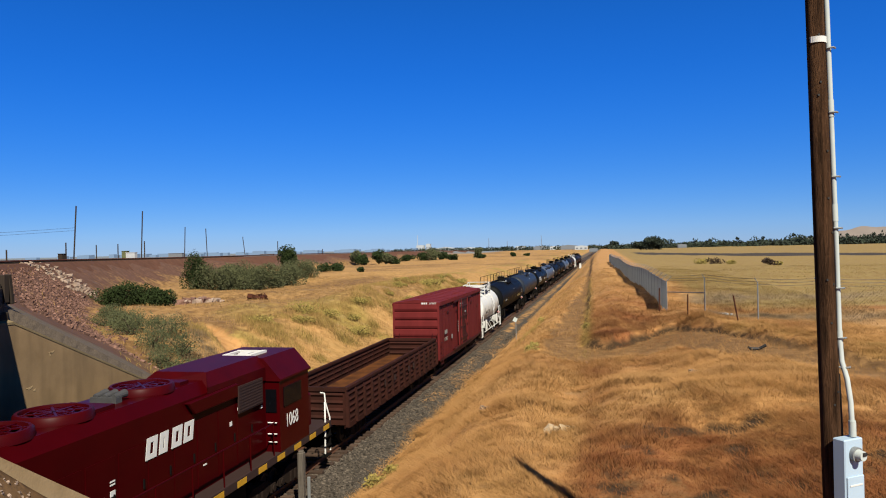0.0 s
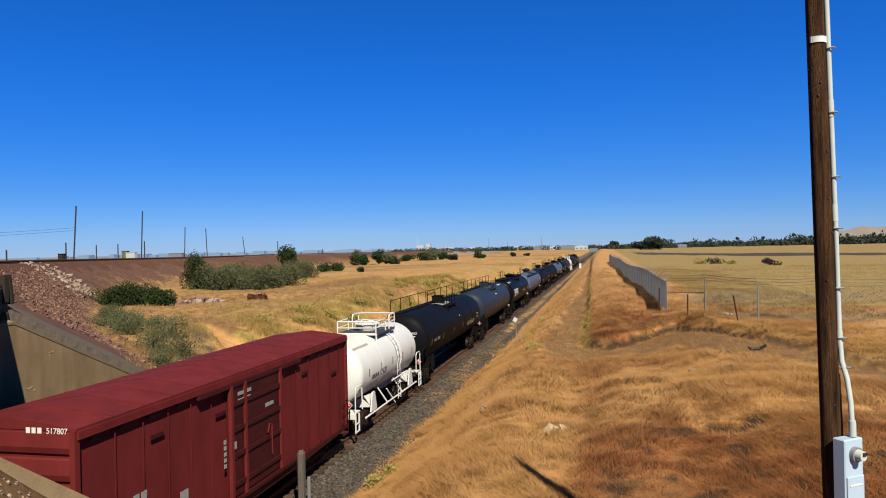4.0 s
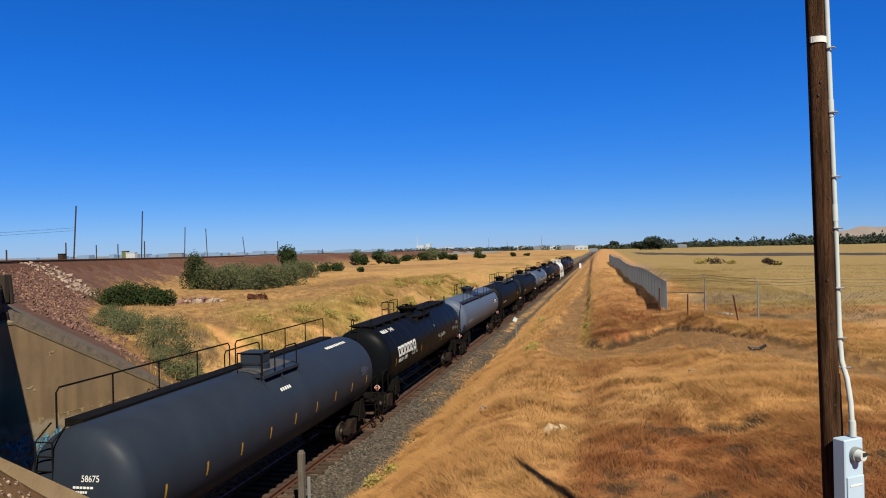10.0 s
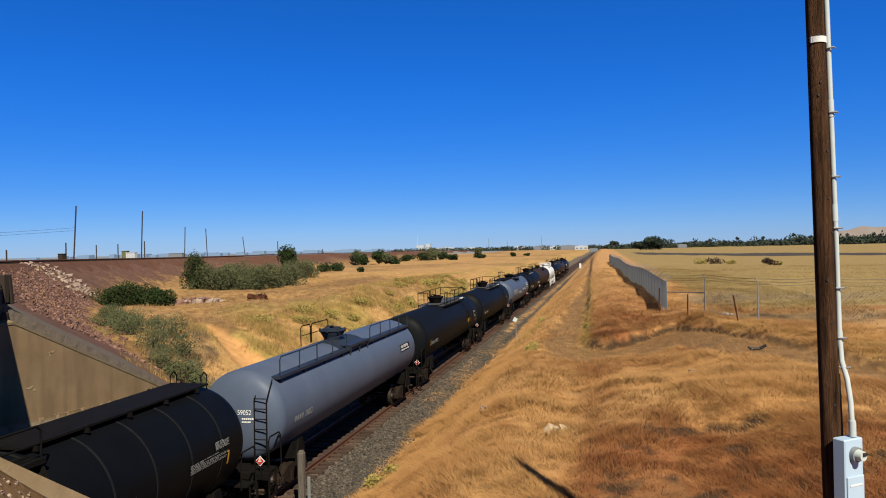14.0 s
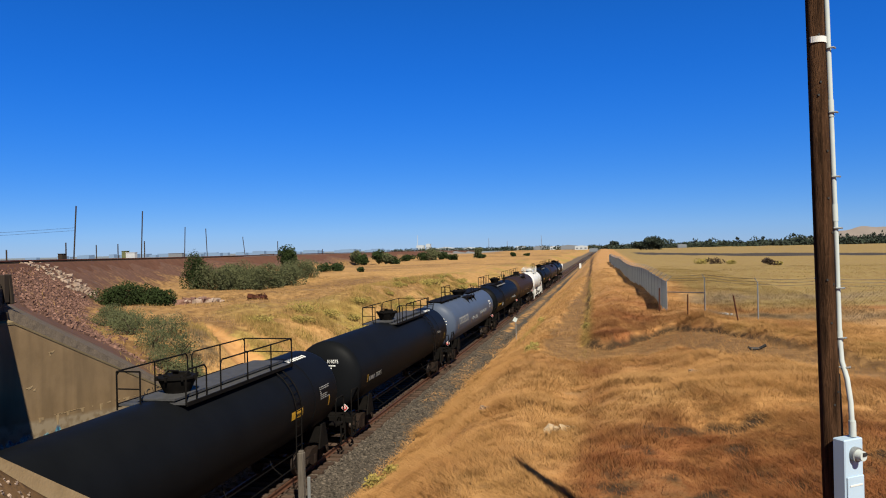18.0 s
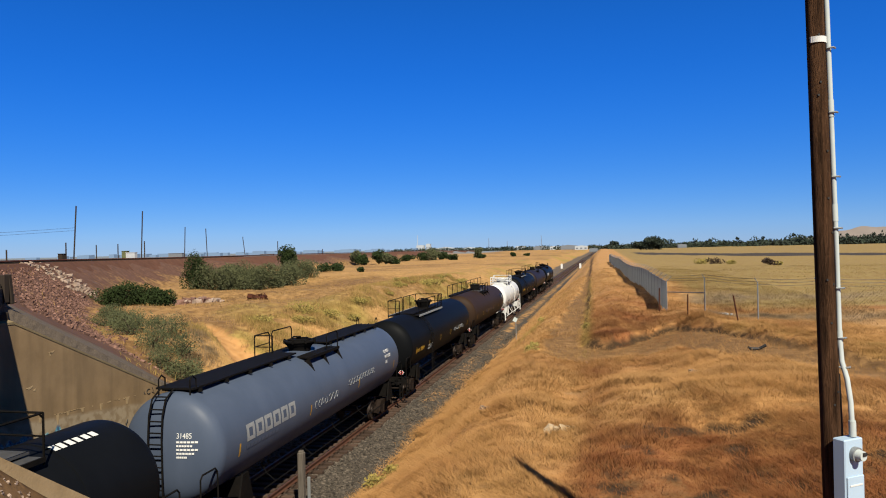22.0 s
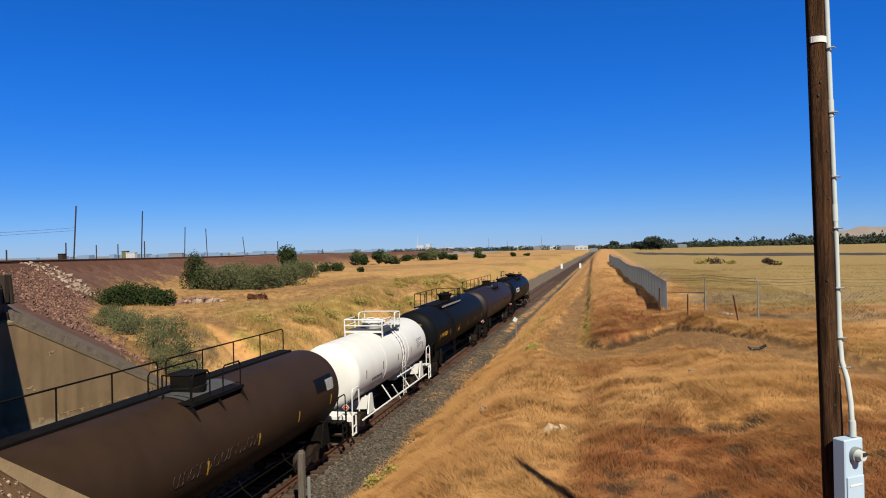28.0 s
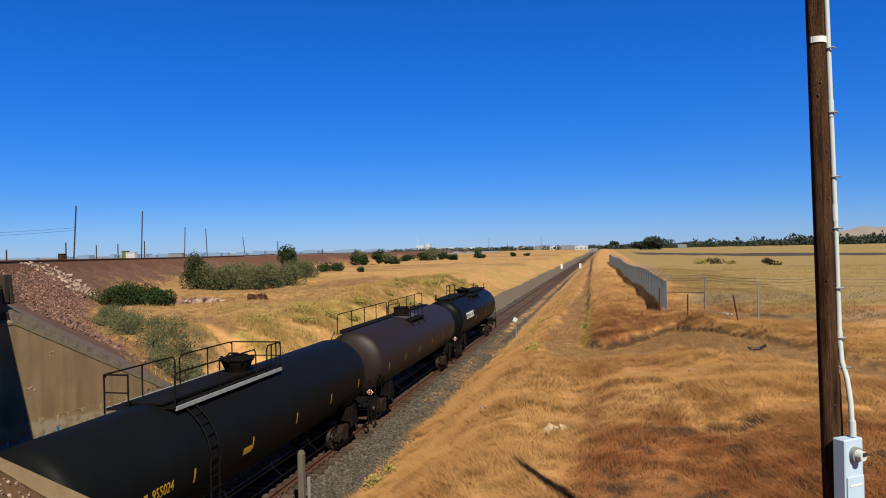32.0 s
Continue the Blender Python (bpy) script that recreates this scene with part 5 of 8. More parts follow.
def gondola(near, far):
    car = vehicle("gondola_car", near, far, "rust-brown open gondola car with ribbed sides", "gondola")
    Lh = (far - near) / 2
    W, z0, z1, zf = 1.45, 1.05, 2.42, 1.45
    bm = bmesh.new()
    box(bm, (0, 0, zf - 0.2), (2 * W - 0.1, 2 * Lh - 0.1, 0.5))
    part("floor", bm, M_RUSTFLOOR, car, "orange rusty floor")
    for s in (-1, 1):
        side = bmesh.new()
        box(side, (s * W, 0, (z0 + z1) / 2), (0.05, 2 * Lh, z1 - z0))
        sd = part("side_wall", side, M_GON, car)
        bm = bmesh.new()
        box(bm, (s * W, 0, z1 + 0.02), (0.16, 2 * Lh + 0.1, 0.14))
        part("top_chord", bm, M_GON, sd, bevel=0.02)
        bm = bmesh.new()
        box(bm, (s * W, 0, z0 - 0.08), (0.14, 2 * Lh, 0.20))
        part("bottom_chord", bm, M_GON, sd)
        n = 15
        for i in range(n + 1):
            y = -Lh + 2 * Lh * i / n
            bm = bmesh.new()
            prism(bm, [(s * W, z0 - 0.1), (s * (W + 0.16), z0 - 0.1), (s * (W + 0.13), z1 - 0.35), (s * (W + 0.03), z1 - 0.02), (s * W, z1 - 0.02)], y - 0.07, y + 0.07, "Y")
            part("stake", bm, M_GON, sd)
        for i in range(n):
            y = -Lh + 2 * Lh * (i + 0.5) / n
            bm = bmesh.new()
            for k in range(5):
                z = z0 + 0.18 + k * 0.24
                prism(bm, [(s * (W + 0.02), z - 0.08), (s * (W + 0.075), z), (s * (W + 0.02), z + 0.08)], y - Lh / n + 0.08, y + Lh / n - 0.08, "Y")
                prism(bm, [(s * (W - 0.02), z - 0.07), (s * (W - 0.07), z), (s * (W - 0.02), z + 0.07)], y - Lh / n + 0.06, y + Lh / n - 0.06, "Y")
            part("side_corrugation", bm, M_GON, sd)
        e = bmesh.new()
        box(e, (0, s * Lh, (z0 + z1) / 2 - 0.03), (2 * W, 0.06, z1 - z0))
        ew = part("end_wall", e, M_GON, car)
        for k in range(4):
            bm = bmesh.new()
            z = z0 + 0.25 + k * 0.3
            prism(bm, [(s * (Lh + 0.02), z - 0.10), (s * (Lh + 0.09), z), (s * (Lh + 0.02), z + 0.10)], -W + 0.1, W - 0.1, "X")
            prism(bm, [(s * (Lh - 0.03), z - 0.10), (s * (Lh - 0.10), z), (s * (Lh - 0.03), z + 0.10)], -W + 0.1, W - 0.1, "X")
            part("end_corrugation", bm, M_GON, ew)
        bm = bmesh.new()
        box(bm, (0, s * Lh, z1), (2 * W, 0.18, 0.16))
        part("end_cap", bm, M_GON, ew)
        coupler(car, s * (Lh + 0.05), s)
        truck(car, s * (Lh - 2.2))
    bm = bmesh.new()
    box(bm, (0, 0, 0.85), (0.5, 2 * Lh - 0.4, 0.35))
    part("centre_sill", bm, M_STEEL_BLK, car)
    # loose scrap on the floor
    rr = random.Random(8)
    bm = bmesh.new()
    for k in range(26):
        y = rr.gauss(-Lh * 0.72, 0.9)
        box(bm, (rr.uniform(-0.9, 0.9), max(-Lh + 0.4, y), zf + 0.08 + rr.uniform(0, 0.10)), (rr.uniform(0.1, 0.9), rr.uniform(0.08, 0.5), rr.uniform(0.05, 0.18)), rr.uniform(0, 3), rr.uniform(-0.4, 0.4))
    part("scrap", bm, M_DARKWOOD, car, "dark scrap and boards")
    bm = bmesh.new()
    box(bm, (0.25, -Lh * 0.30, zf + 0.12), (0.7, 0.35, 0.14), 0.3)
    part("pale_board", bm, M_YELLOW, car)
    bm = bmesh.new()
    for k in range(14):
        box(bm, (rr.uniform(-0.3, 0.5), -Lh * 0.52 + rr.uniform(-0.7, 0.7), zf + 0.08), (rr.uniform(0.1, 0.4), rr.uniform(0.05, 0.25), 0.05), rr.uniform(0, 3))
    part("pale_litter", bm, M_LETTER, car)
    for i, (y, h) in enumerate(((-0.35, 0.3), (-0.15, 0.26), (0.18, 0.28), (0.30, 0.3), (0.62, 0.32))):
        bm = bmesh.new()
        box(bm, (W + 0.10, y * Lh, 1.75), (0.012, 0.30, h))
        part("painted_mark", bm, M_GREYPANEL, car)
    return car


def locomotive(near, far):
    car = vehicle("locomotive", near, far, "dark red diesel road locomotive with white lettering", "locomotive")
    Lh = (far - near) / 2
    zd = 1.62
    bm = bmesh.new()
    box(bm, (0, 0, zd - 0.12), (3.0, 2 * Lh, 0.26))
    part("underframe", bm, M_GREYPANEL, car, "grey walkway sill", bevel=0.02)
    for i in range(15):
        y = -Lh + 0.5 + i * (2 * Lh - 1.0) / 14
        for s in (-1, 1):
            bm = bmesh.new()
            box(bm, (s * 1.505, y, zd - 0.14), (0.012, 0.52, 0.17))
            part("sill_stripe", bm, M_YELLOW, car, "yellow sill stripe")
    bm = bmesh.new()
    box(bm, (0, 0.4, 0.85), (2.3, 6.2, 0.95))
    part("fuel_tank", bm, M_STEEL_BLK, car, bevel=0.12)
    # long hood
    hw, hz = 1.02, 4.42
    y_cab = Lh - 4.3
    bm = bmesh.new()
    prism(bm, [(-hw, zd), (hw, zd), (hw, hz - 0.28), (hw - 0.30, hz), (-hw + 0.30, hz), (-hw, hz - 0.28)], -Lh + 0.7, y_cab, "Y")
    hood = part("long_hood", bm, M_LOCO, car)
    for y in np.arange(-Lh + 1.4, y_cab - 0.5, 1.05):
        for s in (-1, 1):
            bm = bmesh.new()
            box(bm, (s * (hw + 0.006), y, 2.65), (0.012, 0.94, 1.75))
            part("hood_door", bm, M_LOCO, hood)
            bm = bmesh.new()
            box(bm, (s * (hw + 0.03), y + 0.38, 2.6), (0.03, 0.04, 0.22))
            part("door_latch", bm, M_STEEL_BLK, hood)
    # raised rear section towards the cab and its grille
    bm = bmesh.new()
    prism(bm, [(-hw - 0.05, hz - 0.55), (hw + 0.05, hz - 0.55), (hw + 0.05, hz - 0.14), (hw - 0.25, hz + 0.20), (-hw + 0.25, hz + 0.20), (-hw - 0.05, hz - 0.14)], y_cab - 3.45, y_cab, "Y")
    for v in bm.verts:
        if v.co.y < y_cab - 3.4 and v.co.z > hz:
            v.co.y += 0.45
    part("raised_hood", bm, M_LOCO_ROOF, car)
    for s in (-1, 1):
        bm = bmesh.new()
        prism(bm, [(y_cab - 4.5, hz - 0.34), (y_cab - 1.9, hz - 0.30), (y_cab - 1.9, hz - 0.70), (y_cab - 4.15, hz - 0.70)], s * (hw - 0.05), s * (hw + 0.11), "X")
        part("air_intake_box", bm, M_LOCO, hood, bevel=0.03)
        bm = bmesh.new()
        box(bm, (s * (hw + 0.075), y_cab - 1.1, 3.62), (0.04, 1.5, 0.78))
        for k in range(9):
            box(bm, (s * (hw + 0.09), y_cab - 1.1, 3.28 + 0.085 * k), (0.03, 1.42, 0.03))
        part("air_grille", bm, M_GREYPANEL, car, "grey-brown intake grille")
    for y in (y_cab - 4.75, y_cab - 7.75, y_cab - 9.45):
        bm = bmesh.new()
        lathe(bm, [(hz - 0.02, 0.80), (hz + 0.15, 0.78), (hz + 0.19, 0.74), (hz + 0.19, 0.68), (hz + 0.08, 0.66)], 32, (0, y), "Z")
        fan = part("radiator_fan", bm, M_LOCO_ROOF, hood, smooth=True)
        bm = bmesh.new()
        for q in (0.18, 0.36, 0.54):
            lathe(bm, [(hz + 0.10, q), (hz + 0.15, q), (hz + 0.15, q + 0.035), (hz + 0.10, q + 0.035)], 24, (0, y), "Z")
        for q in range(4):
            a = q * math.pi / 4
            box(bm, (0, y, hz + 0.145), (1.34, 0.05, 0.03), a)
        part("fan_guard", bm, M_LOCO, fan)
    bm = bmesh.new()
    for k in range(3):
        cyl(bm, (-0.25 + 0.25 * k, y_cab - 6.15, hz + 0.14), (-0.25 + 0.25 * k, y_cab - 5.75, hz + 0.16), 0.06, 12, 0.10)
    box(bm, (0, y_cab - 6.1, hz + 0.06), (0.7, 0.22, 0.14))
    part("horn", bm, M_GRATE, car)
    for y, l_ in ((y_cab - 6.9, 0.7), (y_cab - 3.75, 0.4)):
        bm = bmesh.new()
        box(bm, (0, y, hz + 0.04), (1.15, l_, 0.1))
        part("roof_hatch", bm, M_LOCO_ROOF, hood)
    # cab
    cw = 1.50
    bm = bmesh.new()
    prism(bm, [(-cw, zd), (cw, zd), (cw, 3.85), (cw - 0.55, 4.50), (-cw + 0.55, 4.50), (-cw, 3.85)], y_cab, y_cab + 2.25, "Y")
    cab = part("cab", bm, M_LOCO, car)
    bm = bmesh.new()
    prism(bm, [(-cw - 0.06, 3.84), (-cw - 0.06, 3.90), (-cw + 0.53, 4.56), (cw - 0.53, 4.56), (cw + 0.06, 3.90), (cw + 0.06, 3.84)], y_cab - 0.05, y_cab + 2.35, "Y")
    part("cab_roof", bm, M_LOCO_ROOF, cab)
    bm = bmesh.new()
    box(bm, (0, y_cab + 1.15, 4.59), (1.0, 0.14, 0.07))
    box(bm, (0, y_cab + 0.12, 4.59), (0.9, 0.14, 0.07))
    box(bm, (0.44, y_cab + 0.63, 4.60), (0.16, 1.1, 0.08))
    box(bm, (-0.44, y_cab + 0.63, 4.59), (0.12, 1.0, 0.06))
    box(bm, (0.0, y_cab + 0.75, 4.585), (0.35, 0.45, 0.05))
    part("air_conditioner", bm, M_LETTER, cab, "white rooftop unit")
    for nm, b0 in (("rear_window", ((1.22, y_cab - 0.01, 3.22), (0.36, 0.03, 0.72))), ("side_window", ((cw + 0.005, y_cab + 0.95, 3.28), (0.03, 1.35, 0.62)))):
        bm = bmesh.new()
        box(bm, *b0)
        part(nm, bm, M_GLASS, cab)
    for z in (1.95, 2.2, 2.55):
        bm = bmesh.new()
        tube(bm, [(1.12, y_cab - 0.06, z), (1.42, y_cab - 0.06, z)], 0.022)
        part("grab_iron", bm, M_LETTER, cab)
    text_side("1068", 0.60, y_cab + 0.40, 2.30, cw + 0.01, M_LETTER, cab, "cab_number", xscale=0.8)
    # short nose beyond the cab
    bm = bmesh.new()
    prism(bm, [(-1.0, zd), (1.0, zd), (1.0, 2.7), (0.8, 2.95), (-0.8, 2.95), (-1.0, 2.7)], y_cab + 2.25, Lh - 0.7, "Y")
    part("short_nose", bm, M_LOCO, car)
    # handrails
    for s in (-1, 1):
        bm = bmesh.new()
        tube(bm, [(s * 1.46, -Lh + 0.3, zd + 1.0), (s * 1.46, y_cab - 0.3, zd + 1.0)], 0.02)
        for y in np.arange(-Lh + 0.4, y_cab, 1.5):
            tube(bm, [(s * 1.48, y, zd - 0.15), (s * 1.46, y, zd + 1.0)], 0.02)
        part("handrail", bm, M_LOCO, car)
    for s in (-1, 1):
        bm = bmesh.new()
        tube(bm, [(s * 1.42, Lh + 0.05, 0.5), (s * 1.42, Lh + 0.05, 1.7), (s * 1.30, Lh - 0.05, 2.3), (s * 1.25, Lh, 2.6), (s * 1.1, Lh, 2.62)], 0.03)
        tube(bm, [(s * 1.42, Lh - 0.45, 0.5), (s * 1.42, Lh - 0.40, 1.75), (s * 1.30, Lh - 0.1, 2.3)], 0.03)
        part("end_handrail", bm, M_LETTER, car, "white end handrail")
    for s in (-1, 1):
        bm = bmesh.new()
        box(bm, (0, s * (Lh + 0.02), 1.05), (2.9, 0.10, 0.9))
        for sx in (-1, 1):
            for z in (0.4, 0.75, 1.1):
                box(bm, (sx * 1.38, s * (Lh - 0.25), z), (0.25, 0.5, 0.04))
        part("pilot", bm, M_STEEL_BLK, car)
    # plain painted blocks where the owner's initials stand, and small plates
    bm = bmesh.new()
    for k, w in enumerate((0.42, 0.34, 0.42, 0.42)):
        yy = y_cab - 6.15 + 0.52 * k
        for u0, u1, z0, z1 in ((0, 0.15, 0, 0.50), (w - 0.15, w, 0, 0.50), (0.15, w - 0.15, 0, 0.12), (0.15, w - 0.15, 0.38, 0.50)):
            q = 0.16
            prism(bm, [(yy + u0 + q * z0, 3.10 + z0), (yy + u1 + q * z0, 3.10 + z0), (yy + u1 + q * z1, 3.10 + z1), (yy + u0 + q * z1, 3.10 + z1)], hw + 0.02, hw + 0.03, "X")
    part("painted_block", bm, M_LETTER, hood, "white painted block letters")
    for y, z, w, h in ((y_cab - 7.3, 3.0, 0.16, 0.03), (y_cab - 7.3, 2.93, 0.16, 0.03), (y_cab - 7.3, 2.74, 0.16, 0.12), (y_cab - 2.2, 3.02, 0.12, 0.12), (y_cab - 3.6, 2.28, 0.16, 0.04),
                       (y_cab - 1.75, 3.35, 0.10, 0.08), (y_cab - 6.7, 2.0, 0.16, 0.08), (y_cab - 0.3, 3.1, 0.1, 0.09)):
        bm = bmesh.new()
        box(bm, (hw + 0.02, y, z), (0.012, w, h))
        part("small_plate", bm, M_LETTER, hood)
    for s in (-1, 1):
        coupler(car, s * (Lh + 0.05), s)
        for dy in (2.6, 5.0):
            truck(car, s * (Lh - dy), 0.89)
    return car


def scrawl(car, R, zc, ang, y0, y1, h_deg, material, seed):
    """One illegible sprayed line looping along the shell."""
    r = random.Random(seed)
    bm = bmesh.new()
    y = y0
    while y < y1:
        w = r.uniform(0.18, 0.34)
        pts = []
        turn, start = r.choice((-1, 1)) * r.uniform(3.5, 6.5), r.uniform(0, 6.28)
        for k in range(9):
            a = ang + h_deg / 2 * math.sin(start + turn * k / 8) + r.uniform(-0.6, 0.6)
            x, z = on_tank(R + 0.004, zc, a)
            pts.append((x, y + w * (0.5 + 0.5 * math.cos(start + turn * k / 8)) + 0.06 * k / 8, z))
        tube(bm, pts, 0.011, 4)
        y += w + r.uniform(-0.02, 0.10)
    part("scrawl", bm, material, car, "illegible sprayed scrawl")


# ---------- the train, from the locomotive back ----------
locomotive(6.8, 25.4)
gondola(27.1, 42.5)
box_car(43.7, 58.7)
c, Lh, R, zc = acid_tank("acid_tank_car", 60.5, 70.2, "short white tank car with white railings")
tank_lettering(c, R, zc, 103, -Lh + 1.75, -Lh + 2.75, 10, 4, M_LETTER_BLK, 3)
tank_lettering(c, R, zc, 40, -Lh + 0.6, -Lh + 2.6, 5, 9, M_LETTER_DIM, 33)
text_tank("125633", 0.44, -Lh + 2.85, 108, R, zc, M_LETTER_BLK, c)
c, Lh, R, zc = long_rail_tank("tank_car", 71.9, 90.46, "matt black tank car with long handrail", M_BLACK2, (2.2, 5.4))
tank_lettering(c, R, zc, 98, -Lh + 1.9, -Lh + 2.6, 7, 4, M_LETTER_DIM, 4)
text_tank("196015", 0.29, -Lh + 2.75, 101.5, R, zc, M_LETTER_DIM, c)
text_head("196015", 0.20, 0.35, 2.95, Lh, R, zc, M_LETTER, c)
head_bars(c, Lh, R, zc, 0.05, 2.82, (0.75, 0.6, 0.4), M_LETTER)
data_panel(c, R, zc, Lh - 2.2, Lh - 1.4, 84, 88, M_BLACK2, M_LETTER)
scrawl(c, R, zc, 103, Lh - 5.9, Lh - 3.1, 12, M_SCRAWL, 12)
data_panel(c, R, zc, 0.6, 1.0, 66, 71, M_BLACK2, M_LETTER)
data_panel(c, R, zc, Lh - 2.3, Lh - 1.5, 94, 98, M_BLACK2, M_LETTER)
c, Lh, R, zc = long_rail_tank("tank_car", 92.3, 109.45, "dark blue-grey tank car with long handrail", M_GREYD)
tank_lettering(c, R, zc, 22, Lh - 3.6, Lh - 1.4, 6, 9, M_LETTER, 5)
tank_lettering(c, R, zc, 56, -0.6, 0.2, 5, 5, M_LETTER, 16)
data_panel(c, R, zc, Lh - 2.0, Lh - 1.1, 76, 90, M_GREYD, M_GREYL)
text_head("58675", 0.20, 0.25, 2.95, Lh, R, zc, M_LETTER, c)
head_bars(c, Lh, R, zc, 0.05, 2.80, (0.5, 0.35), M_LETTER)
c, Lh, R, zc = ribbed_tank("tank_car", 111.3, 128.9, "gloss black ribbed tank car with white block logo", M_BLACK, tuple(np.linspace(-7.2, 7.2, 11)))
tank_logo(c, R, zc, 73, 92, -Lh + 1.75, -Lh + 5.15, 6, M_LETTER)
tank_lettering(c, R, zc, 99, -Lh + 1.75, -Lh + 2.65, 7, 4, M_LETTER, 17)
text_tank("31449", 0.27, -Lh + 2.8, 102.5, R, zc, M_LETTER, c)
scrawl(c, R, zc, 97, -Lh + 4.2, -Lh + 5.3, 8, M_LETTER_DIM, 41)
text_tank("31449", 0.34, -Lh + 2.15, 40, R, zc, M_LETTER, c)
tank_lettering(c, R, zc, 35, -Lh + 0.95, -Lh + 1.95, 9, 4, M_LETTER, 7)
scrawl(c, R, zc, 93, 1.6, 3.6, 7, M_LOGO, 42)
data_panel(c, R, zc, 0.9, 1.3, 62, 68)
data_panel(c, R, zc, Lh - 3.2, Lh - 1.3, 88, 97)
data_panel(c, R, zc, Lh - 2.0, Lh - 1.2, 78, 86)
c, Lh, R, zc = side_walk_tank("tank_car", 130.8, 147.9, "pale grey tank car with shoulder walkway", M_GREYL)
text_head("59052", 0.22, 0.05, 2.75, Lh, R, zc, M_LETTER, c)
head_bars(c, Lh, R, zc, 0.2, 2.60, (0.4, 0.3), M_LETTER)
tank_lettering(c, R, zc, 100, -Lh + 1.2, -Lh + 1.95, 8, 4, M_LOGO, 18)
text_tank("59052", 0.31, -Lh + 2.05, 104, R, zc, M_LOGO, c)
bm = bmesh.new()
curved_patch(bm, R, zc, 72, 86, Lh - 3.2, Lh - 1.5, 0.006, 4)
part("dark_panel", bm, M_BLACK, c, "dark stencil panel")
text_tank("NON-ODORIZED", 0.20, Lh - 3.1, 79, R, zc, M_LETTER, c, "lettering", 0.85, 0.016)
tank_lettering(c, R, zc, 82.5, Lh - 3.1, Lh - 1.6, 3, 12, M_LETTER, 19)
c, Lh, R, zc = platform_tank("tank_car", 149.8, 167.4, "black tank car with railed crown platform", M_BLACK2, (6.2,), marks=2)
text_head("109172", 0.20, -0.08, 2.88, Lh, R, zc, M_LETTER, c)
head_bars(c, Lh, R, zc, -0.08, 2.75, (0.4, 0.3), M_LETTER)
tank_lettering(c, R, zc, 101, -Lh + 1.5, -Lh + 2.3, 8, 4, M_LETTER_DIM, 20)
text_tank("109172", 0.31, -Lh + 2.42, 105, R, zc, M_LETTER_DIM, c, "car_number", 0.9)
tank_lettering(c, R, zc, 20, 6.0, 7.6, 8, 7, M_LETTER, 21)
data_panel(c, R, zc, Lh - 2.2, Lh - 1.2, 74, 92)
bm = bmesh.new()
curved_patch(bm, R, zc, 89, 99, Lh - 4.6, Lh - 3.7, 0.008, 3)
part("yellow_plate", bm, M_YELLOW, c, "yellow rectangular plate")
c, Lh, R, zc = platform_tank("tank_car", 169.3, 187.06, "black tank car with railed crown platform", M_BLACK2, (6.2,), marks=2)
text_head("101075", 0.20, 0.10, 3.2, Lh, R, zc, M_LETTER, c)
head_bars(c, Lh, R, zc, 0.10, 3.07, (0.4, 0.25), M_LETTER)
tank_lettering(c, R, zc, 101, -Lh + 1.5, -Lh + 2.3, 8, 4, M_LETTER_DIM, 22)
text_tank("101075", 0.31, -Lh + 2.42, 105, R, zc, M_LETTER_DIM, c, "car_number", 0.9)
tank_lettering(c, R, zc, 20, 6.2, 7.6, 8, 6, M_LETTER, 23)
data_panel(c, R, zc, Lh - 3.2, Lh - 2.2, 80, 86)
c, Lh, R, zc = ribbed_tank("tank_car", 189.0, 206.7, "blue-grey tank car with pale block logo", M_GREYM, ())
tank_logo(c, R, zc, 76, 94, -Lh + 1.7, -Lh + 5.1, 6, M_LOGO)
tank_lettering(c, R, zc, 100, -Lh + 1.7, -Lh + 3.8, 5, 9, M_GREYL, 43)
text_head("31485", 0.20, 0.35, 3.0, Lh, R, zc, M_LETTER, c)
head_bars(c, Lh, R, zc, 0.35, 2.88, (0.6, 0.45, 0.6, 0.5, 0.3), M_LETTER)
for k, wd in enumerate(("LIQUEFIED", "PETROLEUM", "GAS")):
    text_tank(wd, 0.20, Lh - 2.7, 72 + 9 * k, R, zc, M_LETTER, c, "lettering")
scrawl(c, R, zc, 96, -2.2, 0.1, 10, M_LOGO, 25)
scrawl(c, R, zc, 90, 1.2, 4.4, 8, M_LOGO, 26)
c, Lh, R, zc = platform_tank("tank_car", 208.6, 226.0, "black tank car with yellow numbers and crown platform", M_BLACK3, (), rail0=-4.5, rail1=1.5, ladder_y=-4.0, man_y=0.0, flip=True)
text_head("952014", 0.18, -0.25, 3.0, Lh, R, zc, M_YELLOW, c)

tank_lettering(c, R, zc, 100, -Lh + 1.2, -Lh + 2.0, 8, 4, M_YELLOW, 27)
text_tank("952014", 0.32, -Lh + 2.12, 104, R, zc, M_YELLOW, c, "car_number", 0.9)
scrawl(c, R, zc, 106, -Lh + 4.0, -Lh + 5.0, 12, M_LOGO, 44)
scrawl(c, R, zc, 98, 2.6, 5.6, 9, M_LOGO, 45)
c, Lh, R, zc = long_rail_tank("tank_car", 227.9, 244.8, "weathered dark brown tank car with handrail", M_BROWN)
bm = bmesh.new()
curved_patch(bm, R, zc, 62, 82, Lh - 2.6, Lh - 1.0, 0.006, 4)
part("dark_patch", bm, M_BLACK, c, "dark overpainted patch")
data_panel(c, R, zc, Lh - 1.75, Lh - 0.95, 68, 84, M_BLACK, M_LETTER)
scrawl(c, R, zc, 96, -3.0, 1.5, 12, M_GREYPANEL, 28)
c, Lh, R, zc = acid_tank("acid_tank_car", 246.6, 259.0, "short white tank car with white railings")
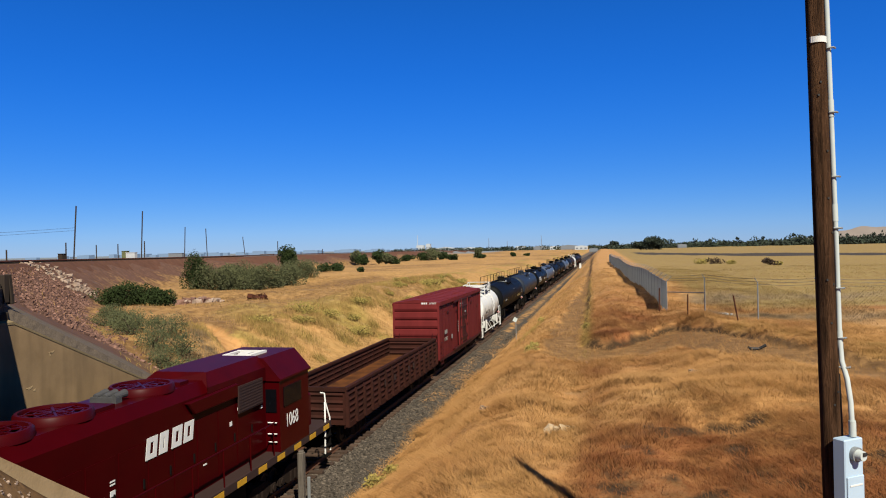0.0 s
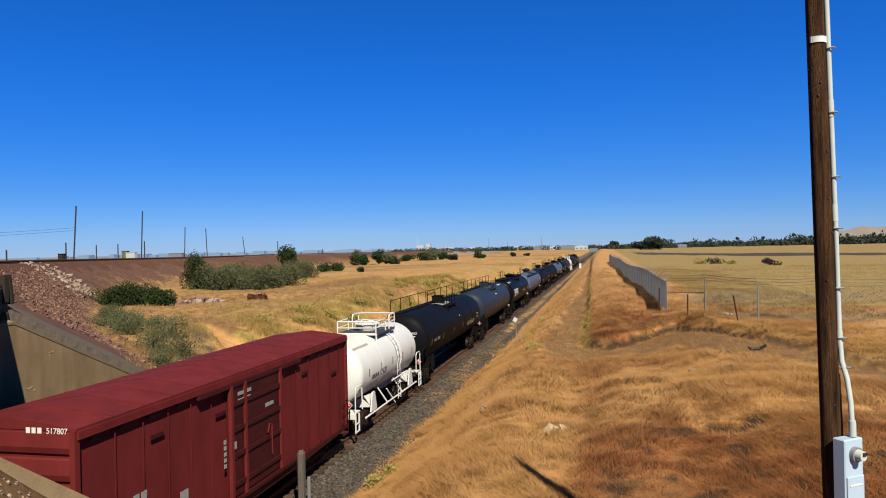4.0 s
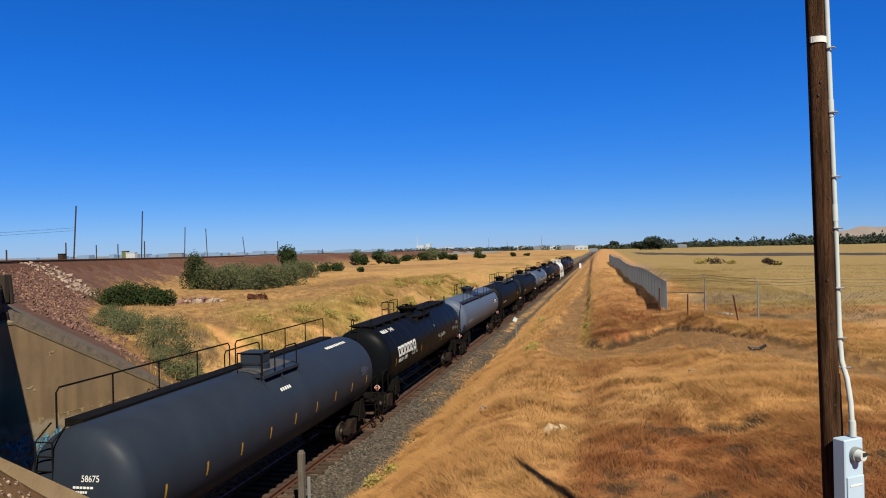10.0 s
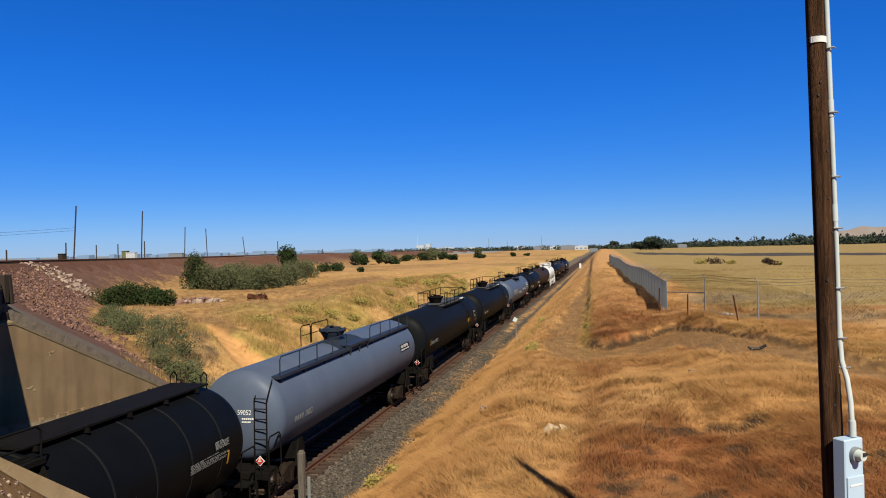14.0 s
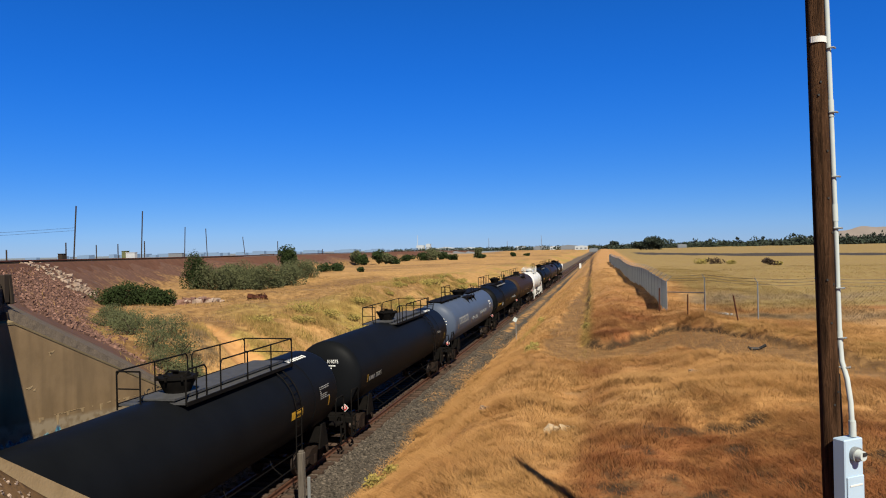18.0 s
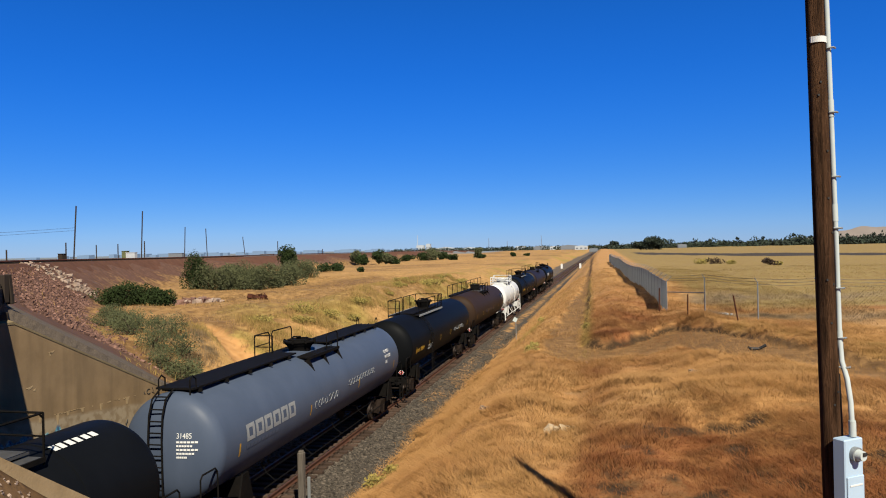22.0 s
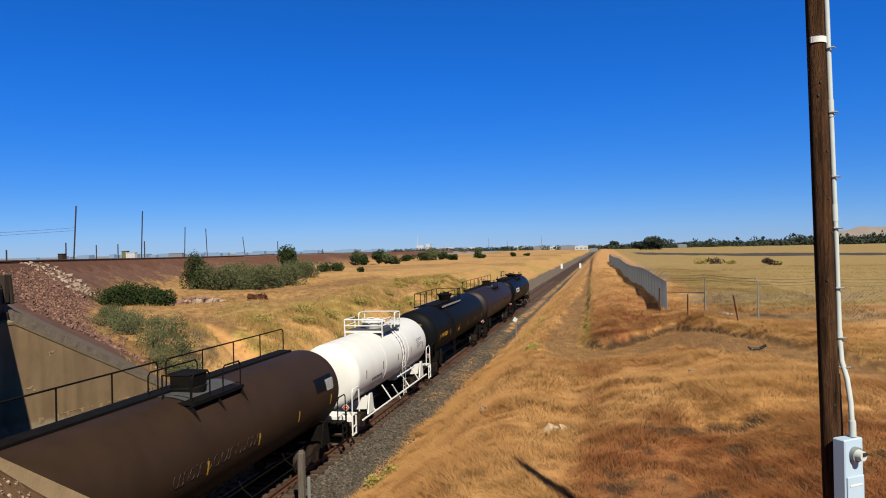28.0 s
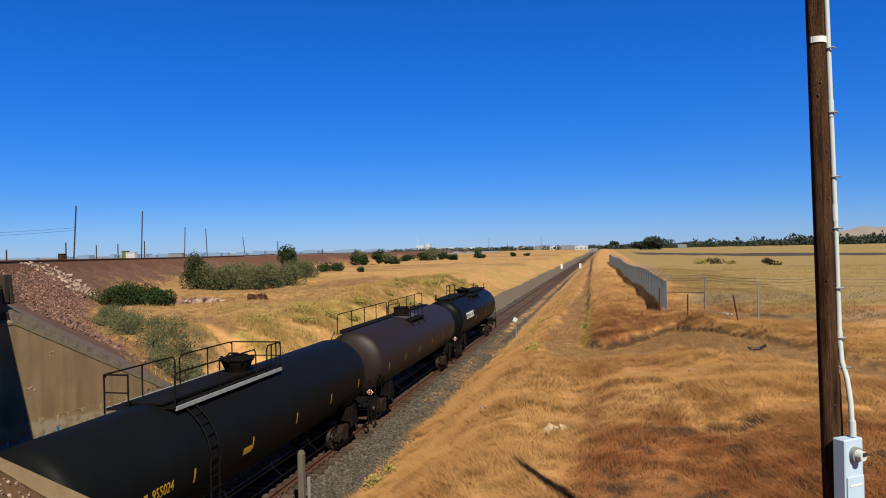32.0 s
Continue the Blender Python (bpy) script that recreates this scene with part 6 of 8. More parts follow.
tank_lettering(c, R, zc, 107, -Lh + 2.2, -Lh + 3.7, 6, 7, M_LETTER_BLK, 29)
data_panel(c, R, zc, Lh - 2.6, Lh - 1.4, 72, 96, M_WHITE, M_GREYL)
c, Lh, R, zc = platform_tank("tank_car", 260.6, 278.6, "black tank car with yellow numbers and platform", M_BLACK3, (), rail0=-4.5, rail1=1.6, ladder_y=-3.8, man_y=0.3, flip=True)
text_head("955024", 0.18, 0.12, 3.2, Lh, R, zc, M_YELLOW, c)
head_bars(c, Lh, R, zc, 0.0, 3.08, (0.6, 0.4, 0.5), M_YELLOW)
tank_lettering(c, R, zc, 96, -Lh + 1.7, -Lh + 2.5, 9, 4, M_YELLOW, 30)
text_tank("955024", 0.36, -Lh + 2.6, 101, R, zc, M_YELLOW, c)
bm = bmesh.new()
curved_patch(bm, R, zc, 100, 108, -2.1, -1.6, 0.008, 3)
part("yellow_plate", bm, M_YELLOW, c, "yellow rectangular plate")
c, Lh, R, zc = long_rail_tank("tank_car", 280.4, 297.5, "dark brown tank car with handrail", M_BROWN2)
scrawl(c, R, zc, 88, 2.0, 5.4, 10, M_GREYPANEL, 32)
c, Lh, R, zc = ribbed_tank("tank_car", 299.3, 315.9, "black tank car with small white logo, end of train", M_BLACK, tuple(np.linspace(-7, 7, 9)))
tank_logo(c, R, zc, 73, 90, -Lh + 2.0, -Lh + 5.0, 6, M_LETTER)


# ---------- abutments and bridge ----------
def prism_thing(name, poly, x0, x1, material, label, category="wall", kind="structure"):
    bm = bmesh.new()
    prism(bm, poly, x0, x1, "X")
    return tagged(new(name, mesh_of(name, bm, material)), label, category, kind=kind)


def graffiti_concrete():
    """Stained concrete; blue and white spray paint on the low part of the wall."""
    m = mat("graffiti_concrete", (0.2132, 0.1436, 0.0766), 0.9, color2=(0.1436, 0.0957, 0.0496), scale=1.1, amount=0.9, bump=0.07, bump_scale=22)
    n, l = m.node_tree.nodes, m.node_tree.links
    b = n["Principled BSDF"]
    base = b.inputs["Base Color"].links[0].from_socket
    geo = n.new("ShaderNodeNewGeometry")
    sep = n.new("ShaderNodeSeparateXYZ")
    l.new(geo.outputs["Position"], sep.inputs[0])

    def rng_(sock, a, c, lo, hi):
        r = n.new("ShaderNodeMapRange")
        for k, q in (("From Min", a), ("From Max", c), ("To Min", lo), ("To Max", hi)):
            r.inputs[k].default_value = q
        l.new(sock, r.inputs["Value"])
        return r.outputs[0]

    def math_(op, a, c):
        r = n.new("ShaderNodeMath")
        r.operation = op
        for i, q in enumerate((a, c)):
            if isinstance(q, (int, float)):
                r.inputs[i].default_value = q
            else:
                l.new(q, r.inputs[i])
        return r.outputs[0]

    def noise_(scale, det=4, dist=0.0, off=0.0):
        mp = n.new("ShaderNodeMapping")
        mp.inputs["Location"].default_value = (off, off, off)
        l.new(geo.outputs["Position"], mp.inputs[0])
        t = n.new("ShaderNodeTexNoise")
        t.inputs["Scale"].default_value = scale
        t.inputs["Detail"].default_value = det
        t.inputs["Distortion"].default_value = dist
        l.new(mp.outputs[0], t.inputs["Vector"])
        return t.outputs["Fac"]

    y, z = sep.outputs["Y"], sep.outputs["Z"]
    # drifting top edge of the painted band, falling along the wall
    zz = math_("ADD", z, math_("MULTIPLY", math_("SUBTRACT", y, 18.5), 0.10))
    band = math_("MULTIPLY", rng_(zz, 3.05, 2.55, 0, 1), math_("MULTIPLY", rng_(y, 22.9, 20.2, 0, 1), rng_(zz, 0.7, 1.2, 0, 1)))
    blue = rng_(math_("ADD", math_("MULTIPLY", band, 0.55), math_("MULTIPLY", noise_(1.5, 6, 1.6), 0.9)), 0.90, 0.99, 0, 1)
    shade = noise_(2.6, 4, 2.6, 5.0)

    def mixc(f, a, c):
        x = n.new("ShaderNodeMix")
        x.data_type = "RGBA"
        for key, q in (("A", a), ("B", c)):
            if isinstance(q, tuple):
                x.inputs[key].default_value = (*q, 1)
            else:
                l.new(q, x.inputs[key])
        l.new(f, x.inputs["Factor"])
        return x.outputs["Result"]

    paint = mixc(rng_(shade, 0.38, 0.54, 0, 1), (0.012, 0.055, 0.13), (0.045, 0.22, 0.30))
    paint = mixc(rng_(noise_(4.2, 3, 3.2, 9.0), 0.52, 0.64, 0, 0.9), paint, (0.26, 0.38, 0.40))
    # rain streaks down the face
    mp = n.new("ShaderNodeMapping")
    mp.inputs["Scale"].default_value = (1, 1.3, 0.16)
    l.new(geo.outputs["Position"], mp.inputs[0])
    st = n.new("ShaderNodeTexNoise")
    st.inputs["Scale"].default_value = 1.6
    st.inputs["Detail"].default_value = 5
    l.new(mp.outputs[0], st.inputs["Vector"])
    col = mixc(rng_(st.outputs["Fac"], 0.42, 0.66, 0, 0.62), base, (0.1131, 0.0766, 0.0418))
    low = mixc(rng_(noise_(4, 5), 0.45, 0.6, 0, 1), (0.2610, 0.2132, 0.1479), (0.1740, 0.1305, 0.0827))
    col = mixc(math_("MULTIPLY", rng_(zz, 3.12, 3.0, 0, 0.75), rng_(y, 24.5, 22.0, 0.15, 1)), col, low)
    col = mixc(math_("MULTIPLY", blue, 0.9), col, paint)
    l.new(col, b.inputs["Base Color"])
    return m


M_GRAF = graffiti_concrete()
prism_thing("wall_far_abutment", [(8.0, -1.5), (31.5, -1.5), (31.5, -0.35), (17.37, 5.99), (8.0, 6.2)], -16.6, -16.2, M_GRAF, "stained brown concrete wing wall with blue graffiti")
bm = bmesh.new()
for (y0, z0), (y1, z1) in (((8.0, 6.2), (17.37, 5.99)), ((17.37, 5.99), (31.5, -0.35))):
    u = 0.42
    vs = [bm.verts.new(p) for p in ((-16.185, y0, z0 + 0.004), (-16.185, y1, z1 + 0.004), (-16.185, y1, z1 + 0.07), (-16.185, y0, z0 + 0.07),
                                    (-17.6, y0, z0 + 0.12 + u), (-17.6, y1, z1 + 0.12 + u), (-17.6, y1, z1 - 0.5), (-17.6, y0, z0 - 0.5))]
    for f in ((0, 1, 2, 3), (3, 2, 5, 4), (4, 5, 6, 7), (0, 3, 4, 7), (1, 6, 5, 2)):
        bm.faces.new([vs[i] for i in f])
tagged(new("wall_coping", mesh_of("wall_coping", bm, M_CONC)), "grey-brown sloping concrete coping of the wing wall", "coping", kind="structure")
# chipped lip where the lower pour begins
bm = bmesh.new()
rr = random.Random(4)
y = 18.2
while y < 22.6:
    w = rr.uniform(0.04, 0.22)
    if rr.random() < 0.62:
        top = 3.17 - (y - 18.5) * 0.05
        h = rr.uniform(0.02, 0.07) * (4.0 if rr.random() < 0.2 else 1.0)
        prism(bm, [(y, top - 0.03 * rr.random()), (y + w, top - 0.03 * rr.random()), (y + w * rr.uniform(0.5, 0.9), top - h), (y + w * rr.uniform(0.1, 0.4), top - h * rr.uniform(0.6, 1.0))], -16.205, -16.192, "X")
    y += w * rr.uniform(0.8, 1.2)
for y, z, w, h in ((18.62, 5.02, 0.26, 0.04), (18.66, 4.99, 0.09, 0.10), (17.75, 4.12, 0.26, 0.05), (18.0, 4.02, 0.12, 0.04), (18.9, 3.1, 0.12, 0.3)):
    prism(bm, [(y, z), (y + w, z + 0.04), (y + w * 0.8, z - h * 0.5), (y + w * 0.4, z - h)], -16.205, -16.192, "X")
tagged(new("wall_lip", mesh_of("wall_lip", bm, M_CONC_L)), "chipped pale concrete lip and spalls on the wall", "wall lip", kind="structure")
# illegible sprayed scribbles, as looping strokes
for label, material, y0, y1, z0, z1, hh, r0 in (("black sprayed scribble on the wall", M_LETTER_BLK, 23.05, 25.1, 2.95, 2.82, 0.30, 0.014), ("white sprayed scribble on the wall", M_LETTER_DIM, 23.5, 26.3, 2.42, 2.30, 0.42, 0.018),
                                                ("black sprayed mark on the wall", M_LETTER_BLK, 22.1, 22.4, 2.1, 1.75, 0.5, 0.016), ("pale sprayed loop on the wall", M_LETTER_DIM, 22.0, 22.9, 1.75, 1.65, 0.55, 0.012)):
    bm = bmesh.new()
    y = y0
    while y < y1:
        w = rr.uniform(0.14, 0.26)
        start, turn = rr.uniform(0, 6.28), rr.choice((-1, 1)) * rr.uniform(3.5, 6.0)
        zz = z0 + (z1 - z0) * (y - y0) / (y1 - y0)
        jag = rr.random() < 0.55
        size = hh / 2 * rr.uniform(0.5, 1.0)
        if jag:
            tube(bm, [(-16.192, y + w * rr.random(), zz + size * rr.uniform(-1, 1)) for _ in range(3)], r0, 4)
        else:
            tube(bm, [(-16.192, y + w * (0.5 + 0.5 * math.cos(start + turn * k / 9)), zz + size * math.sin(start + turn * k / 9)) for k in range(10)], r0, 4)
        y += w + rr.uniform(0.0, 0.10)
    tagged(new("sprayed_scribble", mesh_of("sprayed_scribble", bm, material)), label, "graffiti", "scribbles on the wall", "stuff")

prism_thing("wall_near_abutment", [(-2.0, -1.5), (17.0, -1.5), (17.0, -0.9), (7.1, 5.6), (-2.0, 6.3)], -7.25, -6.93, M_CONC_L, "pale weathered concrete wing wall")

# skewed bridge deck, out of the eye's sight, that shades the far wall
bm = bmesh.new()
prism(bm, [(-17.6, 18.65), (-7.0, 5.4), (-14.6, -0.7), (-25.2, 12.55)], 6.3, 7.0, "Z")
prism(bm, [(-17.0, 17.5), (-7.4, 5.5), (-7.8, 5.2), (-17.4, 17.2)], 5.2, 6.3, "Z")
tagged(new("bridge_deck", mesh_of("bridge_deck", bm, M_DARKWOOD)), "dark steel and timber railway bridge over the track", "bridge", kind="structure")
guard = thing("bridge_guard_timbers", (-16.8, 17.9, 6.3), "dark rotting timber posts at the bridge end", "bridge guard")
for dx, dy, z, sx, sy, sz, rx in ((0, -0.28, 0.68, 0.28, 0.20, 0.80, 0.0), (0.03, -0.08, 0.66, 0.20, 0.13, 0.86, 0.14), (0.0, -0.55, 0.50, 0.26, 0.22, 0.7, 0.0), (-0.05, -0.85, 0.35, 0.28, 0.24, 0.9, 0.0)):
    bm = bmesh.new()
    box(bm, (dx, dy, z), (sx, sy, sz), 0.1, rx)
    part("post", bm, M_DARKWOOD, guard, bevel=0.015)
bm = bmesh.new()
box(bm, (0.22, -0.80, -0.16), (0.42, 0.55, 0.40))
part("bearing_block", bm, M_DARKWOOD, guard, "dark bearing block", bevel=0.02)

# ---------- utility pole with conduit and meter ----------
PX, PY = 2.585, 9.37
pole = thing("utility_pole", (PX, PY, gz(PX, PY)), "weathered brown wooden utility pole carrying a grey conduit", "utility pole")
pz = gz(PX, PY)
TOP = 9.9
LEAN = Vector((-0.0165, -0.003, 1.0))


def on_pole(z, right=0.0, front=0.0):
    """Point beside the pole's axis at world height z; right and front as seen from the bridge."""
    h = z - pz
    c = LEAN * h
    return (c.x + right * 0.962 + front * 0.26, c.y + right * 0.262 - front * 0.965, h)


bm = bmesh.new()
lathe(bm, [(-0.8, 0.118), (2.0, 0.112), (5.0, 0.104), (TOP, 0.096), (TOP + 0.03, 0.05)], 22, (0, 0), "Z")
for v in bm.verts:
    v.co.x += LEAN.x * v.co.z
    v.co.y += LEAN.y * v.co.z
    v.co.x += 0.006 * math.sin(v.co.z * 1.3)
part("shaft", bm, M_POLE, pole, smooth=True)
bm = bmesh.new()
tube(bm, [on_pole(12.2, 0.117, 0.03), on_pole(10.6, 0.124, 0.04), on_pole(7.8, 0.124, 0.05), on_pole(6.75, 0.122, 0.05), on_pole(6.45, 0.124, 0.07), on_pole(6.25, 0.15, 0.12), on_pole(6.0, 0.155, 0.165), on_pole(5.6, 0.155, 0.18)], 0.030, 12)
part("conduit", bm, M_PVC, pole, "pale grey plastic conduit", smooth=True)
for z in (9.5, 8.28, 6.8):
    bm = bmesh.new()
    tube(bm, [on_pole(z, 0.124, 0.045), on_pole(z - 0.2, 0.124, 0.047)], 0.035, 12)
    part("conduit_coupling", bm, M_PVC, pole, smooth=True)
bm = bmesh.new()
tube(bm, [on_pole(5.78, 0.155, 0.18), on_pole(5.6, 0.155, 0.18)], 0.04, 12)
part("conduit_coupling", bm, M_PVC, pole, smooth=True)
for z in (10.1, 9.35, 8.6, 8.0, 7.3, 6.72, 6.38):
    bm = bmesh.new()
    k = 0.03 if z < 6.5 else 0.0
    tube(bm, [on_pole(z, 0.09, 0.07), on_pole(z, 0.15 + k, 0.105 + k), on_pole(z, 0.19 + k, 0.07)], 0.012)
    part("conduit_strap", bm, M_GALV, pole)
bm = bmesh.new()
tube(bm, [on_pole(6.3, 0.10, 0.05), on_pole(5.5, 0.112, 0.05), on_pole(4.2, 0.118, 0.05)], 0.012)
part("ground_wire", bm, M_LETTER_BLK, pole)
rr = random.Random(2)
for z, r_, f_ in ((10.25, -0.02, 0.1), (9.7, -0.02, 0.1), (9.55, -0.045, 0.09), (8.9, 0.03, 0.1), (8.35, 0.02, 0.1), (7.95, 0.06, 0.09), (7.4, -0.03, 0.1), (7.35, 0.05, 0.09), (6.9, 0.0, 0.1), (6.1, 0.05, 0.095), (5.95, 0.0, 0.1)):
    bm = bmesh.new()
    a, b = Vector(on_pole(z, r_, f_ - 0.03)), Vector(on_pole(z, r_, f_ + 0.012))
    cyl(bm, a, b, 0.013, 8)
    part("bolt_hole", bm, M_LETTER_BLK, pole)
bm = bmesh.new()
for k in range(14):
    a = -1.0 + 2.2 * k / 13
    c = on_pole(10.2, 0.103 * math.sin(a), 0.103 * math.cos(a))
    box(bm, c, (0.018, 0.018, 0.07), a)
part("paint_band", bm, M_LETTER, pole, "faded white paint band")
meter = thing("meter_box", on_pole(5.59, 0, 0), "grey metal electric meter box with round meter", "meter box")
meter.matrix_world = pose(PX, PY, pz) @ Matrix.Translation(on_pole(5.59, 0.09, 0.185)) @ Matrix.Rotation(radians(36.0), 4, "Z")
bm = bmesh.new()
box(bm, (0.0, 0.0, -0.42), (0.30, 0.16, 0.84))
part("enclosure", bm, M_BOXMETAL, meter, bevel=0.012)
bm = bmesh.new()
box(bm, (0.0, -0.09, -0.62), (0.27, 0.02, 0.40))
part("lower_cover", bm, M_BOXMETAL, meter, bevel=0.006)
bm = bmesh.new()
cyl(bm, (0, -0.07, -0.17), (0, -0.13, -0.17), 0.085, 24)
part("meter_ring", bm, M_GALV, meter, smooth=True)
bm = bmesh.new()
cyl(bm, (0, -0.13, -0.17), (0, -0.20, -0.17), 0.065, 20, 0.055)
part("meter_dome", bm, M_PVC, meter, smooth=True)
bm = bmesh.new()
box(bm, (0.01, -0.195, -0.15), (0.06, 0.03, 0.04))
part("meter_face", bm, M_LETTER_BLK, meter)
bm = bmesh.new()
box(bm, (0.0, -0.103, -0.52), (0.20, 0.006, 0.018))
part("label_plate", bm, M_LETTER, meter)

# ---------- posts and signs beside the track ----------
post = thing("wooden_post", (-9.5, 21.51, gz(-9.5, 21.51)), "grey weathered square wooden post beside the track", "post")
bm = bmesh.new()
box(bm, (0, 0, 0.75), (0.20, 0.20, 2.2))
box(bm, (0, 0, 1.87), (0.15, 0.15, 0.08))
part("shaft", bm, M_POSTWOOD, post, bevel=0.02)
post2 = thing("marker_post", (-9.45, 21.95, gz(-9.45, 21.95)), "short grey steel marker post beside the wooden post", "marker post")
bm = bmesh.new()
box(bm, (0, 0, 0.45), (0.10, 0.06, 1.0))
part("shaft", bm, M_GALV, post2, bevel=0.01)
sg = thing("track_sign", (-7.75, 63.5, gz(-7.75, 63.5)), "small white sign on a thin post beside the ballast", "sign")
bm = bmesh.new()
cyl(bm, (0, 0, -0.2), (0, 0, 2.0), 0.035, 8)
part("post", bm, M_GALV, sg)
bm = bmesh.new()
box(bm, (-0.05, -0.05, 1.75), (0.34, 0.02, 0.36), 0.3, 0, 0.5)
part("plate", bm, M_PVC, sg)
for (x, y) in ((-15.6, 268.0), (-8.9, 266.0)):
    mk = thing("milepost", (x, y, gz(x, y)), "white marker post far along the track", "milepost")
    bm = bmesh.new()
    box(bm, (0, 0, 0.8), (0.7, 0.2, 2.0))
    part("shaft", bm, M_LETTER, mk)

# ---------- slatted fence and wire fence ----------
FENCE = [(3.9, 50.6), (3.75, 58.0), (3.5, 72.0), (3.1, 90.0), (2.6, 115.0), (1.7, 155.0), (0.9, 205.0)]


def fence_at(s):
    """Point and heading s metres along the fence."""
    for (x0, y0), (x1, y1) in zip(FENCE, FENCE[1:]):
        d = math.hypot(x1 - x0, y1 - y0)
        if s <= d:
            return x0 + (x1 - x0) * s / d, y0 + (y1 - y0) * s / d, math.atan2(y1 - y0, x1 - x0)
        s -= d
    return FENCE[-1][0], FENCE[-1][1], math.pi / 2


def fence_z(s):
    """Even line of the fence's foot over the uneven ground."""
    return sum(gz(*fence_at(max(0.0, s + d))[:2]) for d in (-9, -6, -3, 0, 3, 6, 9)) / 7 - 0.05


fence = thing("slatted_fence", (3.9, 50.6, 0), "grey slatted chain-link fence with barbed wire arms", "fence")
bm = bmesh.new()
for k in range(36):
    u = (k + 0.5) / 36 * 3.0
    box(bm, (u, 0.012 * (k % 2), 1.0), (0.060, 0.012, 1.86 + 0.03 * math.sin(k * 2.3)))
BAY = mesh_of("slat_panel", bm, M_SLAT)
bm = bmesh.new()
cyl(bm, (0, 0, -0.3), (0, 0, 2.05), 0.035, 8)
tube(bm, [(0, 0, 2.0), (0.0, -0.32, 2.32)], 0.02)
FPOST = mesh_of("fence_post", bm, M_GALV)
bm = bmesh.new()
tube(bm, [(0, 0, 1.97), (3.0, 0, 1.97)], 0.022)
FRAIL = mesh_of("top_rail", bm, M_GALV)
bm = bmesh.new()
for k in range(3):
    tube(bm, [(0, -0.1 - 0.1 * k, 2.10 + 0.1 * k), (1.5, -0.1 - 0.1 * k, 2.08 + 0.1 * k), (3.0, -0.1 - 0.1 * k, 2.10 + 0.1 * k)], 0.008, 3)
FWIRE = mesh_of("barbed_wire", bm, M_GALV)
for k in range(51):
    x, y, a = fence_at(3.0 * k)
    x2, y2, _ = fence_at(3.0 * k + 3)
    z0, z1 = fence_z(3.0 * k), fence_z(3.0 * k + 3)
    mtx = Matrix.Translation((x - 3.9, y - 50.6, z0)) @ Matrix.Rotation(a, 4, "Z") @ Matrix.Rotation(-math.atan2(z1 - z0, 3.0), 4, "Y")
    for nm, me in (("slat_panel", BAY), ("fence_post", FPOST), ("top_rail", FRAIL), ("barbed_wire", FWIRE)):
        o = part(nm, me, None, fence)
        o.matrix_basis = mtx
wf = thing("wire_fence", (5.7, 46.4, 0), "rusty wire fence with steel posts in dry grass", "fence")
WPTS = [(3.9, 50.4), (5.75, 46.2), (7.95, 42.1), (10.3, 39.7), (13.0, 37.6), (16.5, 35.2)]
for i, (x, y) in enumerate(WPTS[1:]):
    bm = bmesh.new()
    z = gz(x, y)
    cyl(bm, (x - 5.7, y - 46.4, z - 0.2), (x - 5.7, y - 46.4, z + 2.2), 0.035, 8)
    tube(bm, [(x - 5.7, y - 46.4, z + 2.15), (x - 5.85, y - 46.4, z + 2.42)], 0.02)
    part("post", bm, M_GALV, wf)
for i, ((x0, y0), (x1, y1)) in enumerate(zip(WPTS, WPTS[1:])):
    z0, z1 = gz(x0, y0), gz(x1, y1)
    for h in ((1.28,) if i == 0 else ()):
        bm = bmesh.new()
        tube(bm, [(x0 - 5.7, y0 - 46.4, z0 + h), (x1 - 5.7, y1 - 46.4, z1 + h)], 0.03)
        part("cross_rail", bm, M_GALV, wf)
    for h in (2.05, 2.2, 2.35):
        bm = bmesh.new()
        tube(bm, [(x0 - 5.7, y0 - 46.4, z0 + h), ((x0 + x1) / 2 - 5.7, (y0 + y1) / 2 - 46.4, (z0 + z1) / 2 + h - 0.05), (x1 - 5.7, y1 - 46.4, z1 + h)], 0.008, 3)
        part("wire", bm, M_GALV, wf)
    if i:
        bm = bmesh.new()
        L = math.hypot(x1 - x0, y1 - y0)
        nn = int(L / 0.16)
        for k in range(-12, nn):
            for sgn in (1, -1):
                pts = []
                for hh in (0.0, 2.0):
                    t = (k * 0.16 + (hh if sgn > 0 else 2.0 - hh)) / L
                    pts.append((t, hh))
                (ta, ha), (tb, hb) = pts
                if ta < 0 or ta > 1 or tb < 0 or tb > 1:
                    continue
                tube(bm, [(x0 + (x1 - x0) * t - 5.7, y0 + (y1 - y0) * t - 46.4, z0 + (z1 - z0) * t + h) for t, h in pts], 0.0022, 3)
        part("chain_link", bm, M_WIRE, wf)["kind"] = "stuff"
for (x, y, h, lean) in ((4.65, 45.2, 1.25, 0.02), (6.95, 42.0, 1.45, -0.18), (3.35, 49.8, 1.6, 0.03)):
    o = thing("stake", (x, y, gz(x, y)), "thin rusty leaning fence stake in the grass", "stake", "old fence stakes")
    bm = bmesh.new()
    tube(bm, [(0, 0, -0.2), (lean * h, 0, h)], 0.045, 6)
    part("shaft", bm, M_RUST, o)


# ---------- old line on the embankment ----------
def curve_points(step=4.0, s0=0.0):
    out = []
    for a, b in zip(CURVE, CURVE[1:]):
        n = max(1, int(np.hypot(*(b - a)) / step))
        out += [a + (b - a) * k / n for k in range(n)]
    return out + [CURVE[-1]]


